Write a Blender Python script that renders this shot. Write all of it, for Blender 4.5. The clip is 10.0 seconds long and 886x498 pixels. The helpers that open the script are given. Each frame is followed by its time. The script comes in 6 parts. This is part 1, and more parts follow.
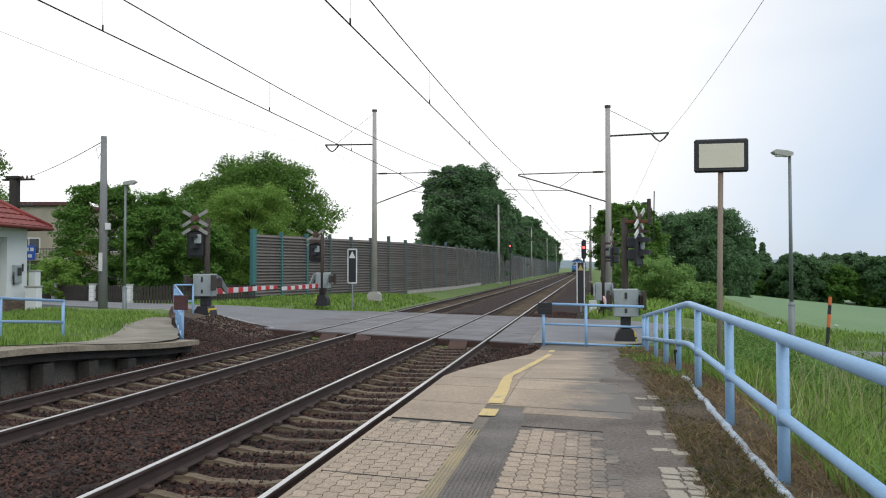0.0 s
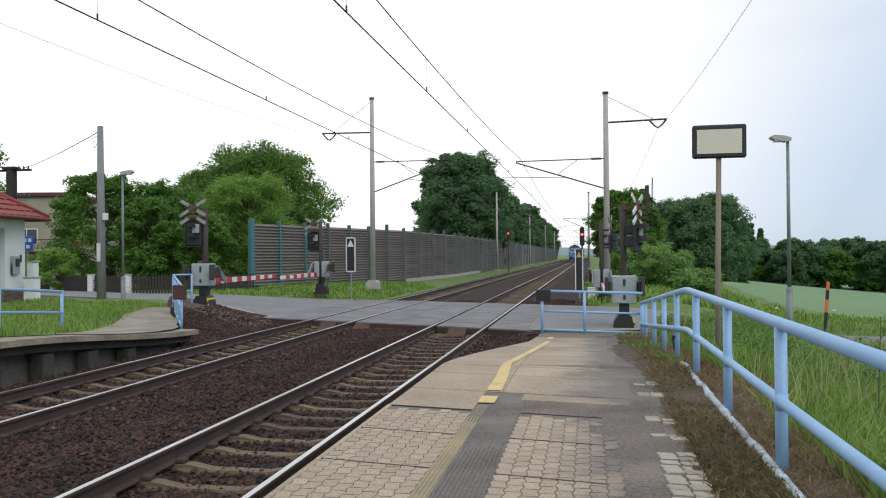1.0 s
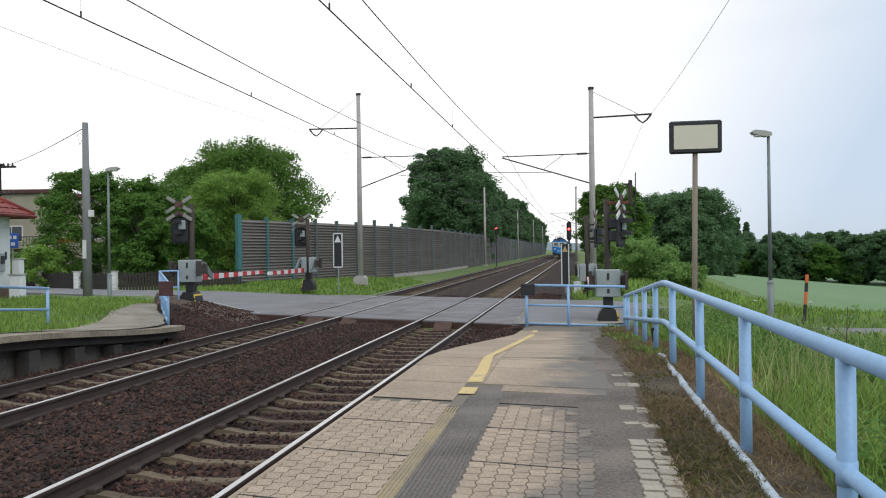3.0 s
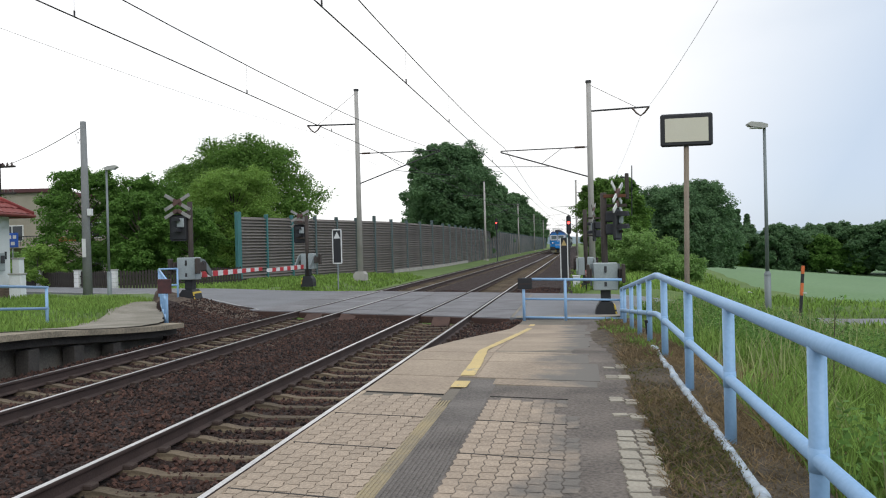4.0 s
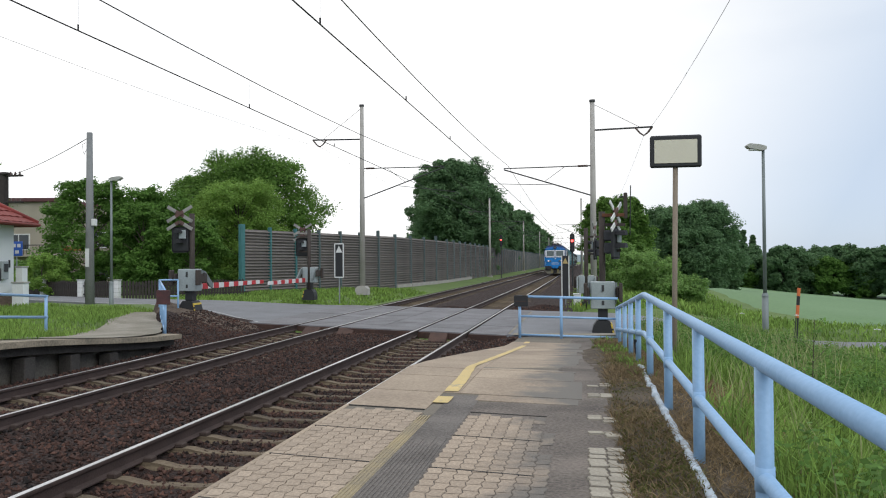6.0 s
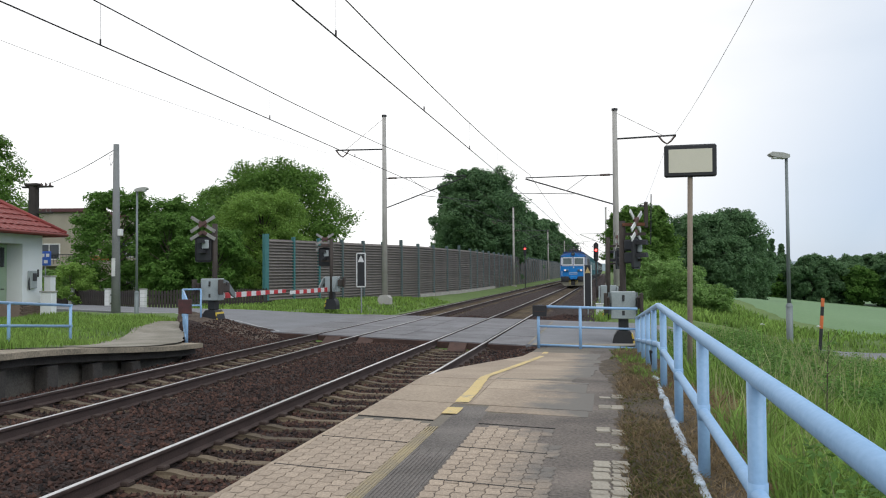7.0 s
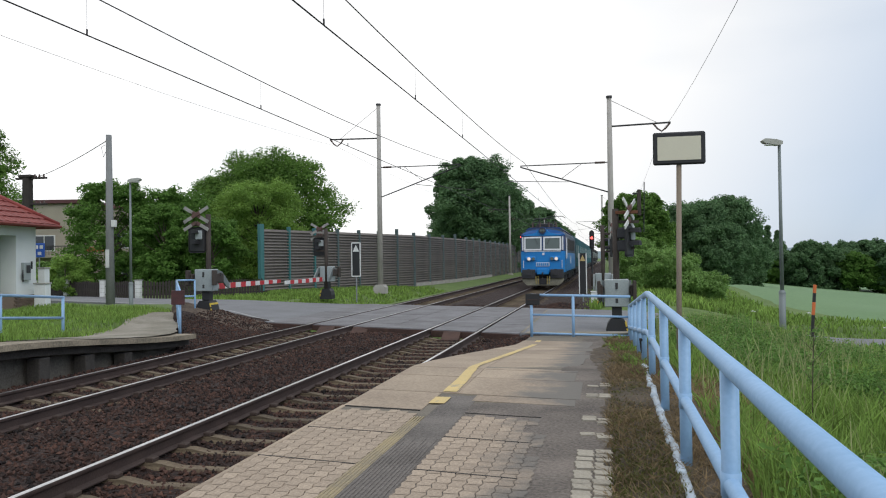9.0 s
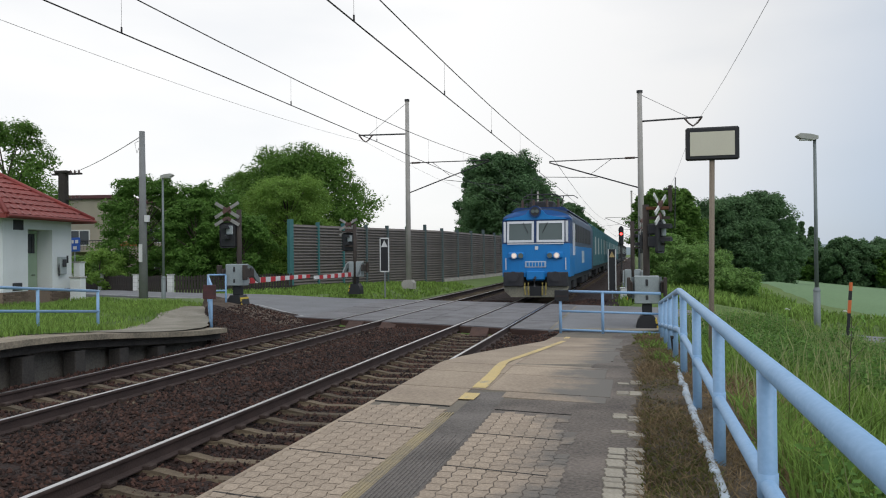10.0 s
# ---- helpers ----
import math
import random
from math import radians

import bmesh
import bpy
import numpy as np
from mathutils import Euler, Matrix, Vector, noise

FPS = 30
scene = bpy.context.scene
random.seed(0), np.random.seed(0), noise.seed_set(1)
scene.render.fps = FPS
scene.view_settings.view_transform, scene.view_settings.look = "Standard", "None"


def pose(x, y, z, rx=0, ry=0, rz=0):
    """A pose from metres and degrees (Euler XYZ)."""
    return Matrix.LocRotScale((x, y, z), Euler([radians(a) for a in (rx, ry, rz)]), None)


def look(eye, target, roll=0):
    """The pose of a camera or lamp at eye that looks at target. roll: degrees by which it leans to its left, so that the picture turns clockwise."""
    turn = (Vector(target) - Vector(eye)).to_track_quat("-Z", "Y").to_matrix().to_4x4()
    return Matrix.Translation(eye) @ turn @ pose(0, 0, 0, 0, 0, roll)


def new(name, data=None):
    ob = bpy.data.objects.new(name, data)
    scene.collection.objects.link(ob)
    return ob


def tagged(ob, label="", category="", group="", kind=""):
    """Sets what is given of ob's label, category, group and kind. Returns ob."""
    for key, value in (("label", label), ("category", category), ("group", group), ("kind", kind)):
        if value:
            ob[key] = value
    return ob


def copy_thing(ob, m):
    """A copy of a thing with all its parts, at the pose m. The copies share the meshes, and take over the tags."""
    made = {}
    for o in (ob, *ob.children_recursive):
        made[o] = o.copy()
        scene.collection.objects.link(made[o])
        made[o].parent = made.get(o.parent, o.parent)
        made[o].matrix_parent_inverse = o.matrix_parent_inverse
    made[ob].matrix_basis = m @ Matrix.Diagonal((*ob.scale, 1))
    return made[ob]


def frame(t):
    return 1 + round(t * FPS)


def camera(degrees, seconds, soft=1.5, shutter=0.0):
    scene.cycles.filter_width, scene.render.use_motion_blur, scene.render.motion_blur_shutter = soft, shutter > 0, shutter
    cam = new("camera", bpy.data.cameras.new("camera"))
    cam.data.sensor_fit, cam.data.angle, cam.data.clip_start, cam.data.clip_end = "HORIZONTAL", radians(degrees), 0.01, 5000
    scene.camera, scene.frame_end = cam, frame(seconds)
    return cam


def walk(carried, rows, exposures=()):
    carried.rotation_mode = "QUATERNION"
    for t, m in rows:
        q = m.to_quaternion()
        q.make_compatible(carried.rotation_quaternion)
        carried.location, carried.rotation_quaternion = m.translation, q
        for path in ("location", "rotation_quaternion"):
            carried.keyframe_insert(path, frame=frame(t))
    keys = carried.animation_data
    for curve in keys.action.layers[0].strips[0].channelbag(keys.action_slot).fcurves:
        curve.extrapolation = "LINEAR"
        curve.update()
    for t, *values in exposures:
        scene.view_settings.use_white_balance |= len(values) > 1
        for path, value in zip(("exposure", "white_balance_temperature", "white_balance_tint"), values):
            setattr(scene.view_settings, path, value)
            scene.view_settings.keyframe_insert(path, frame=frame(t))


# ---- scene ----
cam = camera(61.0, 10.0, soft=1.1)
walk(cam, [
    (0, look((3.475, 0.355, 1.93), (3.092, 2.317, 1.979), -0.1)),
    (0.5, look((3.469, 0.349, 1.936), (3.089, 2.312, 1.972), -0)),
    (1, look((3.476, 0.357, 1.929), (3.097, 2.32, 1.946), -0.5)),
    (1.5, look((3.483, 0.362, 1.928), (3.119, 2.329, 1.937), -0.6)),
    (2, look((3.515, 0.363, 1.932), (3.147, 2.328, 1.966), -0.7)),
    (3.5, look((3.624, 0.182, 1.917), (3.283, 2.153, 1.908), -0.9)),
    (4, look((3.689, 0.197, 1.918), (3.336, 2.166, 1.909), -1.4)),
    (4.5, look((3.798, 0.209, 1.912), (3.4, 2.169, 1.946), -0.2)),
    (5, look((3.884, 0.187, 1.917), (3.449, 2.139, 1.947), 0.7)),
    (5.5, look((3.887, 0.164, 1.921), (3.499, 2.125, 1.963), -0.3)),
    (5.7, look((3.887, 0.143, 1.917), (3.52, 2.109, 1.95), -0.4)),
    (6.8, look((4.033, 0.16, 1.936), (3.631, 2.118, 1.979), -0.4)),
    (7, look((4.057, 0.167, 1.934), (3.625, 2.119, 1.992), -0.4)),
    (7.5, look((4.118, 0.168, 1.937), (3.653, 2.112, 1.989), -0.1)),
    (8, look((4.159, 0.186, 1.938), (3.716, 2.136, 1.982), -0.3)),
    (8.5, look((4.149, 0.201, 1.947), (3.736, 2.158, 1.978), -0.9)),
    (9, look((4.156, 0.211, 1.943), (3.731, 2.165, 1.971), -0.8)),
    (9.5, look((4.146, 0.206, 1.944), (3.683, 2.151, 1.959), -0.7)),
    (10, look((4.135, 0.212, 1.948), (3.638, 2.149, 1.965), -0.6)),
], exposures=[(0.0, 0.0), (7.5, 0.0), (8.5, -0.05), (9.0, -0.1), (10.0, -0.3)])

# ---- light ----
world = bpy.data.worlds.new("overcast_sky")
scene.world = world
world.use_nodes = True
wn, wl = world.node_tree.nodes, world.node_tree.links
wn.clear()
w_out = wn.new("ShaderNodeOutputWorld")
w_bg = wn.new("ShaderNodeBackground")
w_sky = wn.new("ShaderNodeTexSky")
w_sky.sky_type = "NISHITA"
w_sky.sun_disc = False
w_sky.sun_elevation, w_sky.sun_rotation = radians(42), radians(139)
w_dim = wn.new("ShaderNodeVectorMath")
w_dim.operation = "SCALE"
w_dim.inputs["Scale"].default_value = 0.13
wl.new(w_sky.outputs[0], w_dim.inputs[0])
w_co = wn.new("ShaderNodeTexCoord")
w_map = wn.new("ShaderNodeMapping")
w_map.inputs["Scale"].default_value = (1.0, 1.0, 3.2)
w_noise = wn.new("ShaderNodeTexNoise")
w_noise.inputs["Scale"].default_value = 1.6
w_noise.inputs["Detail"].default_value = 5.0
w_noise.inputs["Roughness"].default_value = 0.45
wl.new(w_co.outputs["Generated"], w_map.inputs[0])
wl.new(w_map.outputs[0], w_noise.inputs["Vector"])
w_ramp = wn.new("ShaderNodeValToRGB")
w_ramp.color_ramp.elements[0].position, w_ramp.color_ramp.elements[0].color = 0.36, (0.72, 0.72, 0.72, 1)
w_ramp.color_ramp.elements[1].position, w_ramp.color_ramp.elements[1].color = 0.60, (0.97, 0.97, 0.97, 1)
wl.new(w_noise.outputs["Fac"], w_ramp.inputs[0])
# the cloud layer is thinnest and brightest to the north-west
w_sep = wn.new("ShaderNodeVectorMath")
w_sep.operation = "DOT_PRODUCT"
w_sep.inputs[1].default_value = (-0.66, 0.55, 0.51)
wl.new(w_co.outputs["Generated"], w_sep.inputs[0])
w_glow = wn.new("ShaderNodeMapRange")
w_glow.inputs["From Min"].default_value, w_glow.inputs["From Max"].default_value = 0.36, 0.8
w_glow.inputs["To Min"].default_value, w_glow.inputs["To Max"].default_value = 0.92, 1.27
wl.new(w_sep.outputs["Value"], w_glow.inputs["Value"])
w_tint = wn.new("ShaderNodeValToRGB")
w_tint.color_ramp.elements[0].position, w_tint.color_ramp.elements[0].color = 0.0, (0.66, 0.78, 0.95, 1)
w_tint.color_ramp.elements[1].position, w_tint.color_ramp.elements[1].color = 0.5, (1.0, 1.0, 1.0, 1)
w_unit = wn.new("ShaderNodeMapRange")
w_unit.inputs["From Min"].default_value, w_unit.inputs["From Max"].default_value = 0.36, 0.8
wl.new(w_sep.outputs["Value"], w_unit.inputs["Value"])
wl.new(w_unit.outputs[0], w_tint.inputs[0])
w_cloud = wn.new("ShaderNodeVectorMath")
w_cloud.operation = "SCALE"
wl.new(w_tint.outputs[0], w_cloud.inputs[0])
wl.new(w_glow.outputs[0], w_cloud.inputs["Scale"])
w_mix = wn.new("ShaderNodeMix")
w_mix.data_type = "RGBA"
wl.new(w_ramp.outputs[0], w_mix.inputs["Factor"])
wl.new(w_dim.outputs[0], w_mix.inputs["A"])
wl.new(w_cloud.outputs[0], w_mix.inputs["B"])
wl.new(w_mix.outputs["Result"], w_bg.inputs["Color"])
w_bg.inputs["Strength"].default_value = 1.0
wl.new(w_bg.outputs[0], w_out.inputs[0])
sun = new("sun", bpy.data.lights.new("sun", "SUN"))
sun.data.energy, sun.data.angle, sun.data.color = 1.5, radians(50), (1.0, 0.97, 0.93)
sun.matrix_basis = look((45, -52, 62), (0, 0, 0))
scene.view_settings.exposure = 0.0


# ---- materials ----
def material(name, color, rough=0.8, metal=0.0, dark=None, scale=6.0, amount=0.5, bump=0.2, fine=60.0, spread=0.0, emit=None, spec=0.5, rust=None, rust_amount=0.35):
    """Base colour varied by a broad and a fine noise towards a darker tone, with fine relief; spread varies whole pieces."""
    m = bpy.data.materials.new(name)
    m.use_nodes = True
    n, l = m.node_tree.nodes, m.node_tree.links
    b = n["Principled BSDF"]
    b.inputs["Roughness"].default_value = rough
    b.inputs["Metallic"].default_value = metal
    b.inputs["Specular IOR Level"].default_value = spec
    co = n.new("ShaderNodeTexCoord")
    big = n.new("ShaderNodeTexNoise")
    big.inputs["Scale"].default_value, big.inputs["Detail"].default_value = scale, 6.0
    small = n.new("ShaderNodeTexNoise")
    small.inputs["Scale"].default_value, small.inputs["Detail"].default_value = fine, 4.0
    l.new(co.outputs["Object"], big.inputs["Vector"])
    l.new(co.outputs["Object"], small.inputs["Vector"])
    add = n.new("ShaderNodeMath")
    add.operation = "ADD"
    l.new(big.outputs["Fac"], add.inputs[0])
    l.new(small.outputs["Fac"], add.inputs[1])
    rng = n.new("ShaderNodeMapRange")
    rng.inputs["From Min"].default_value, rng.inputs["From Max"].default_value = 0.75, 1.25
    rng.inputs["To Max"].default_value = amount
    l.new(add.outputs[0], rng.inputs["Value"])
    mix = n.new("ShaderNodeMix")
    mix.data_type = "RGBA"
    dark = dark or tuple(c * 0.45 for c in color)
    mix.inputs["A"].default_value = (*color, 1)
    mix.inputs["B"].default_value = (*dark, 1)
    l.new(rng.outputs[0], mix.inputs["Factor"])
    last = mix.outputs["Result"]
    if rust:
        spot = n.new("ShaderNodeTexNoise")
        spot.inputs["Scale"].default_value, spot.inputs["Detail"].default_value, spot.inputs["Roughness"].default_value = scale * 2.3, 8.0, 0.7
        l.new(co.outputs["Object"], spot.inputs["Vector"])
        cut = n.new("ShaderNodeMapRange")
        cut.inputs["From Min"].default_value, cut.inputs["From Max"].default_value = 0.78 - rust_amount * 0.5, 0.86 - rust_amount * 0.5
        l.new(spot.outputs["Fac"], cut.inputs["Value"])
        worn = n.new("ShaderNodeMix")
        worn.data_type = "RGBA"
        l.new(cut.outputs[0], worn.inputs["Factor"])
        l.new(last, worn.inputs["A"])
        worn.inputs["B"].default_value = (*rust, 1)
        last = worn.outputs["Result"]
    if spread:
        info = n.new("ShaderNodeObjectInfo")
        geo = n.new("ShaderNodeNewGeometry")
        s = n.new("ShaderNodeMath")
        s.operation = "ADD"
        l.new(info.outputs["Random"], s.inputs[0])
        l.new(geo.outputs["Random Per Island"], s.inputs[1])
        fr = n.new("ShaderNodeMath")
        fr.operation = "FRACT"
        l.new(s.outputs[0], fr.inputs[0])
        vr = n.new("ShaderNodeMapRange")
        vr.inputs["To Min"].default_value, vr.inputs["To Max"].default_value = 1 - spread, 1 + spread
        l.new(fr.outputs[0], vr.inputs["Value"])
        sc = n.new("ShaderNodeVectorMath")
        sc.operation = "SCALE"
        l.new(last, sc.inputs[0])
        l.new(vr.outputs[0], sc.inputs["Scale"])
        last = sc.outputs[0]
    l.new(last, b.inputs["Base Color"])
    if bump:
        bp = n.new("ShaderNodeBump")
        bp.inputs["Strength"].default_value, bp.inputs["Distance"].default_value = bump, 0.02
        l.new(add.outputs[0], bp.inputs["Height"])
        l.new(bp.outputs[0], b.inputs["Normal"])
    if emit:
        b.inputs["Emission Color"].default_value = (*emit[0], 1)
        b.inputs["Emission Strength"].default_value = emit[1]
    return m


def leafy(name, color, dark, spread=0.22):
    m = material(name, color, 0.65, 0, dark, 0.45, 0.8, 0, 2.0, spread, spec=0.12)
    n, l = m.node_tree.nodes, m.node_tree.links
    b = n["Principled BSDF"]
    tr = n.new("ShaderNodeBsdfTranslucent")
    src = b.inputs["Base Color"].links[0].from_socket
    l.new(src, tr.inputs["Color"])
    mx = n.new("ShaderNodeMixShader")
    mx.inputs[0].default_value = 0.46
    l.new(b.outputs[0], mx.inputs[1])
    l.new(tr.outputs[0], mx.inputs[2])
    l.new(mx.outputs[0], n["Material Output"].inputs[0])
    return m


M = {}
M["ballast"] = material("ballast", (0.085, 0.05, 0.04), 0.95, 0, (0.02, 0.012, 0.011), 1.2, 0.9, 0.8, 22.0)
n_, l_ = M["ballast"].node_tree.nodes, M["ballast"].node_tree.links
v_ = n_.new("ShaderNodeTexVoronoi")
v_.inputs["Scale"].default_value = 21.0
c_ = n_.new("ShaderNodeTexCoord")
l_.new(c_.outputs["Object"], v_.inputs["Vector"])
r_ = n_.new("ShaderNodeValToRGB")
r_.color_ramp.elements[0].color, r_.color_ramp.elements[1].color = (0.009, 0.0045, 0.0035, 1), (0.042, 0.019, 0.013, 1)
l_.new(v_.outputs["Color"], r_.inputs[0])
l_.new(r_.outputs[0], n_["Principled BSDF"].inputs["Base Color"])
b_ = n_.new("ShaderNodeBump")
b_.inputs["Strength"].default_value, b_.inputs["Distance"].default_value, b_.invert = 0.9, 0.04, True
l_.new(v_.outputs["Distance"], b_.inputs["Height"])
l_.new(b_.outputs[0], n_["Principled BSDF"].inputs["Normal"])
M["stone"] = material("ballast_stone", (0.066, 0.031, 0.021), 0.9, 0, (0.016, 0.008, 0.006), 0.8, 0.9, 0.4, 30.0, 0.9)
M["sleeper"] = material("sleeper_concrete", (0.155, 0.12, 0.075), 0.92, 0, (0.075, 0.052, 0.036), 3.0, 0.95, 0.5, 40.0, 0.3)
M["rail_side"] = material("rusty_rail_steel", (0.072, 0.047, 0.040), 0.8, 0.1, (0.036, 0.023, 0.02), 3.0, 0.8, 0.3, 50.0)
M["rail_top"] = material("polished_rail_steel", (0.62, 0.62, 0.63), 0.28, 1.0, (0.4, 0.4, 0.41), 2.0, 0.6, 0.02, 30.0)
M["clip"] = material("rail_clip_steel", (0.08, 0.055, 0.045), 0.8, 0.3)
M["asphalt"] = material("road_asphalt", (0.215, 0.22, 0.23), 0.88, 0, (0.135, 0.135, 0.14), 0.7, 0.8, 0.3, 90.0)
M["panel"] = material("crossing_panel_rubber", (0.20, 0.197, 0.205), 0.8, 0, (0.10, 0.095, 0.096), 1.3, 0.85, 0.3, 60.0, 0.1)
M["concrete"] = material("platform_concrete", (0.37, 0.335, 0.29), 0.93, 0, (0.21, 0.185, 0.155), 1.3, 0.9, 0.3, 45.0)
M["paver"] = material("paving_block", (0.43, 0.343, 0.255), 0.93, 0, (0.27, 0.21, 0.16), 1.1, 0.9, 0.35, 50.0, 0.1)


def trodden(mat, dirt):
    """Ground-in dirt from the asphalt strip, spreading in an uneven line over the paving."""
    n, l = mat.node_tree.nodes, mat.node_tree.links
    b = n["Principled BSDF"]
    src = b.inputs["Base Color"].links[0].from_socket
    g = n.new("ShaderNodeNewGeometry")
    sep = n.new("ShaderNodeSeparateXYZ")
    l.new(g.outputs["Position"], sep.inputs[0])
    ns = n.new("ShaderNodeTexNoise")
    ns.inputs["Scale"].default_value, ns.inputs["Detail"].default_value, ns.inputs["Roughness"].default_value = 1.7, 7.0, 0.65
    l.new(g.outputs["Position"], ns.inputs["Vector"])
    ramp = n.new("ShaderNodeMapRange")
    ramp.inputs["From Min"].default_value, ramp.inputs["From Max"].default_value = 2.9, 3.9
    ramp.inputs["To Min"].default_value, ramp.inputs["To Max"].default_value = -0.22, 0.42
    l.new(sep.outputs[0], ramp.inputs["Value"])
    ad = n.new("ShaderNodeMath")
    ad.operation = "ADD"
    l.new(ns.outputs["Fac"], ad.inputs[0])
    l.new(ramp.outputs[0], ad.inputs[1])
    cut = n.new("ShaderNodeMapRange")
    cut.inputs["From Min"].default_value, cut.inputs["From Max"].default_value = 0.5, 0.75
    l.new(ad.outputs[0], cut.inputs["Value"])
    mx = n.new("ShaderNodeMix")
    mx.data_type = "RGBA"
    l.new(cut.outputs[0], mx.inputs["Factor"])
    l.new(src, mx.inputs["A"])
    mx.inputs["B"].default_value = (*dirt, 1)
    l.new(mx.outputs["Result"], b.inputs["Base Color"])


trodden(M["paver"], (0.165, 0.148, 0.128))
M["joint"] = material("joint_sand", (0.20, 0.175, 0.14), 0.98, 0, (0.12, 0.105, 0.08), 2.0, 0.8, 0.3, 60.0)
M["tar"] = material("worn_asphalt", (0.225, 0.19, 0.16), 0.95, 0, (0.075, 0.064, 0.055), 1.6, 0.95, 0.8, 38.0)
M["tactile"] = material("grey_asphalt_strip", (0.20, 0.178, 0.158), 0.95, 0, (0.085, 0.075, 0.066), 2.2, 0.95, 0.7, 45.0)
M["yellow"] = material("yellow_line_paint", (0.66, 0.50, 0.21), 0.8, 0, (0.50, 0.38, 0.18), 2.0, 0.8, 0.3, 50.0, rust=(0.36, 0.31, 0.23), rust_amount=0.45)
M["yellow_faded"] = material("faded_yellow_paint", (0.36, 0.29, 0.165), 0.9, 0, (0.22, 0.19, 0.14), 2.5, 0.95, 0.3, 60.0)
M["faded_white"] = material("worn_white_road_paint", (0.42, 0.42, 0.41), 0.85, 0, (0.27, 0.27, 0.275), 2.5, 0.95, 0.2, 30.0)
M["soil"] = material("verge_soil", (0.125, 0.095, 0.065), 0.98, 0, (0.05, 0.04, 0.027), 2.0, 0.9, 0.8, 40.0)
M["grass_ground"] = material("meadow_ground", (0.13, 0.20, 0.045), 0.95, 0, (0.075, 0.12, 0.03), 0.15, 0.9, 0.6, 8.0)
M["field"] = material("young_grain_field", (0.155, 0.255, 0.115), 0.9, 0, (0.11, 0.195, 0.085), 0.06, 0.8, 0.4, 5.0)
M["blade"] = leafy("grass_blade", (0.255, 0.375, 0.09), (0.135, 0.23, 0.05), 0.5)
M["weed"] = leafy("weed_leaf", (0.175, 0.31, 0.08), (0.095, 0.185, 0.045), 0.4)
M["seed_head"] = leafy("grass_seed_head", (0.40, 0.42, 0.20), (0.26, 0.29, 0.12), 0.3)
M["straw"] = leafy("dry_grass", (0.38, 0.28, 0.16), (0.18, 0.13, 0.07), 0.35)
M["leaf"] = leafy("oak_leaf", (0.15, 0.285, 0.06), (0.08, 0.16, 0.035))
M["leaf_shrub"] = leafy("shrub_leaf", (0.24, 0.385, 0.115), (0.155, 0.265, 0.075))
M["leaf_mid"] = leafy("lime_leaf", (0.16, 0.285, 0.06), (0.08, 0.155, 0.035))
M["leaf_light"] = leafy("willow_leaf", (0.26, 0.41, 0.09), (0.15, 0.26, 0.055))
M["leaf_dark"] = leafy("alder_leaf", (0.155, 0.265, 0.12), (0.09, 0.165, 0.075))
M["bark"] = material("bark", (0.10, 0.08, 0.06), 0.95, 0, (0.05, 0.04, 0.03), 3.0, 0.9, 0.8, 20.0)
M["blue_paint"] = material("light_blue_paint", (0.285, 0.46, 0.68), 0.45, 0, (0.21, 0.37, 0.57), 2.0, 0.7, 0.06, 40.0, rust=(0.17, 0.15, 0.14), rust_amount=0.08)
M["mast"] = material("mast_concrete", (0.44, 0.415, 0.38), 0.93, 0, (0.29, 0.27, 0.245), 1.2, 0.8, 0.3, 30.0)
M["galv"] = material("galvanised_steel", (0.34, 0.36, 0.37), 0.5, 0.6, (0.22, 0.24, 0.25), 3.0, 0.7, 0.05, 40.0)
M["dark_steel"] = material("dark_steel", (0.07, 0.068, 0.07), 0.6, 0.5, (0.035, 0.034, 0.035), 3.0, 0.7, 0.1, 40.0)
M["wire"] = material("copper_wire", (0.05, 0.045, 0.045), 0.6, 0.4)
M["insulator"] = material("brown_insulator", (0.08, 0.045, 0.035), 0.3)
M["black"] = material("matt_black_paint", (0.022, 0.022, 0.024), 0.6, 0, (0.012, 0.012, 0.013), 2.0, 0.6, 0.05)
M["white"] = material("white_paint", (0.72, 0.72, 0.70), 0.6, 0, (0.52, 0.52, 0.49), 2.0, 0.7, 0.08)
M["red"] = material("red_paint", (0.58, 0.03, 0.04), 0.5, 0, (0.36, 0.03, 0.035), 2.0, 0.7, 0.05)
M["grey_box"] = material("grey_cabinet_paint", (0.36, 0.40, 0.40), 0.55, 0.1, (0.26, 0.29, 0.29), 2.0, 0.8, 0.05, 30.0, rust=(0.20, 0.14, 0.09), rust_amount=0.1)
M["teal"] = material("teal_post_paint", (0.065, 0.20, 0.20), 0.5, 0.1, (0.045, 0.14, 0.14), 2.0, 0.7, 0.06)
M["wall_slat"] = material("noise_wall_panel", (0.24, 0.212, 0.192), 0.85, 0, (0.15, 0.132, 0.122), 0.7, 0.8, 0.3, 20.0, 0.12)
M["plaster"] = material("white_plaster", (0.74, 0.76, 0.76), 0.9, 0, (0.60, 0.62, 0.61), 0.9, 0.7, 0.15, 30.0)
M["roof_red"] = material("red_metal_roof_tile", (0.26, 0.045, 0.035), 0.6, 0, (0.16, 0.03, 0.026), 1.0, 0.8, 0.15, 30.0, 0.15)
M["brick"] = material("plinth_brick", (0.20, 0.145, 0.11), 0.92, 0, (0.12, 0.085, 0.065), 2.0, 0.8, 0.4, 40.0, 0.25)
M["door_green"] = material("pale_green_door_paint", (0.34, 0.44, 0.31), 0.55, 0, (0.25, 0.34, 0.23), 2.0, 0.7, 0.08)
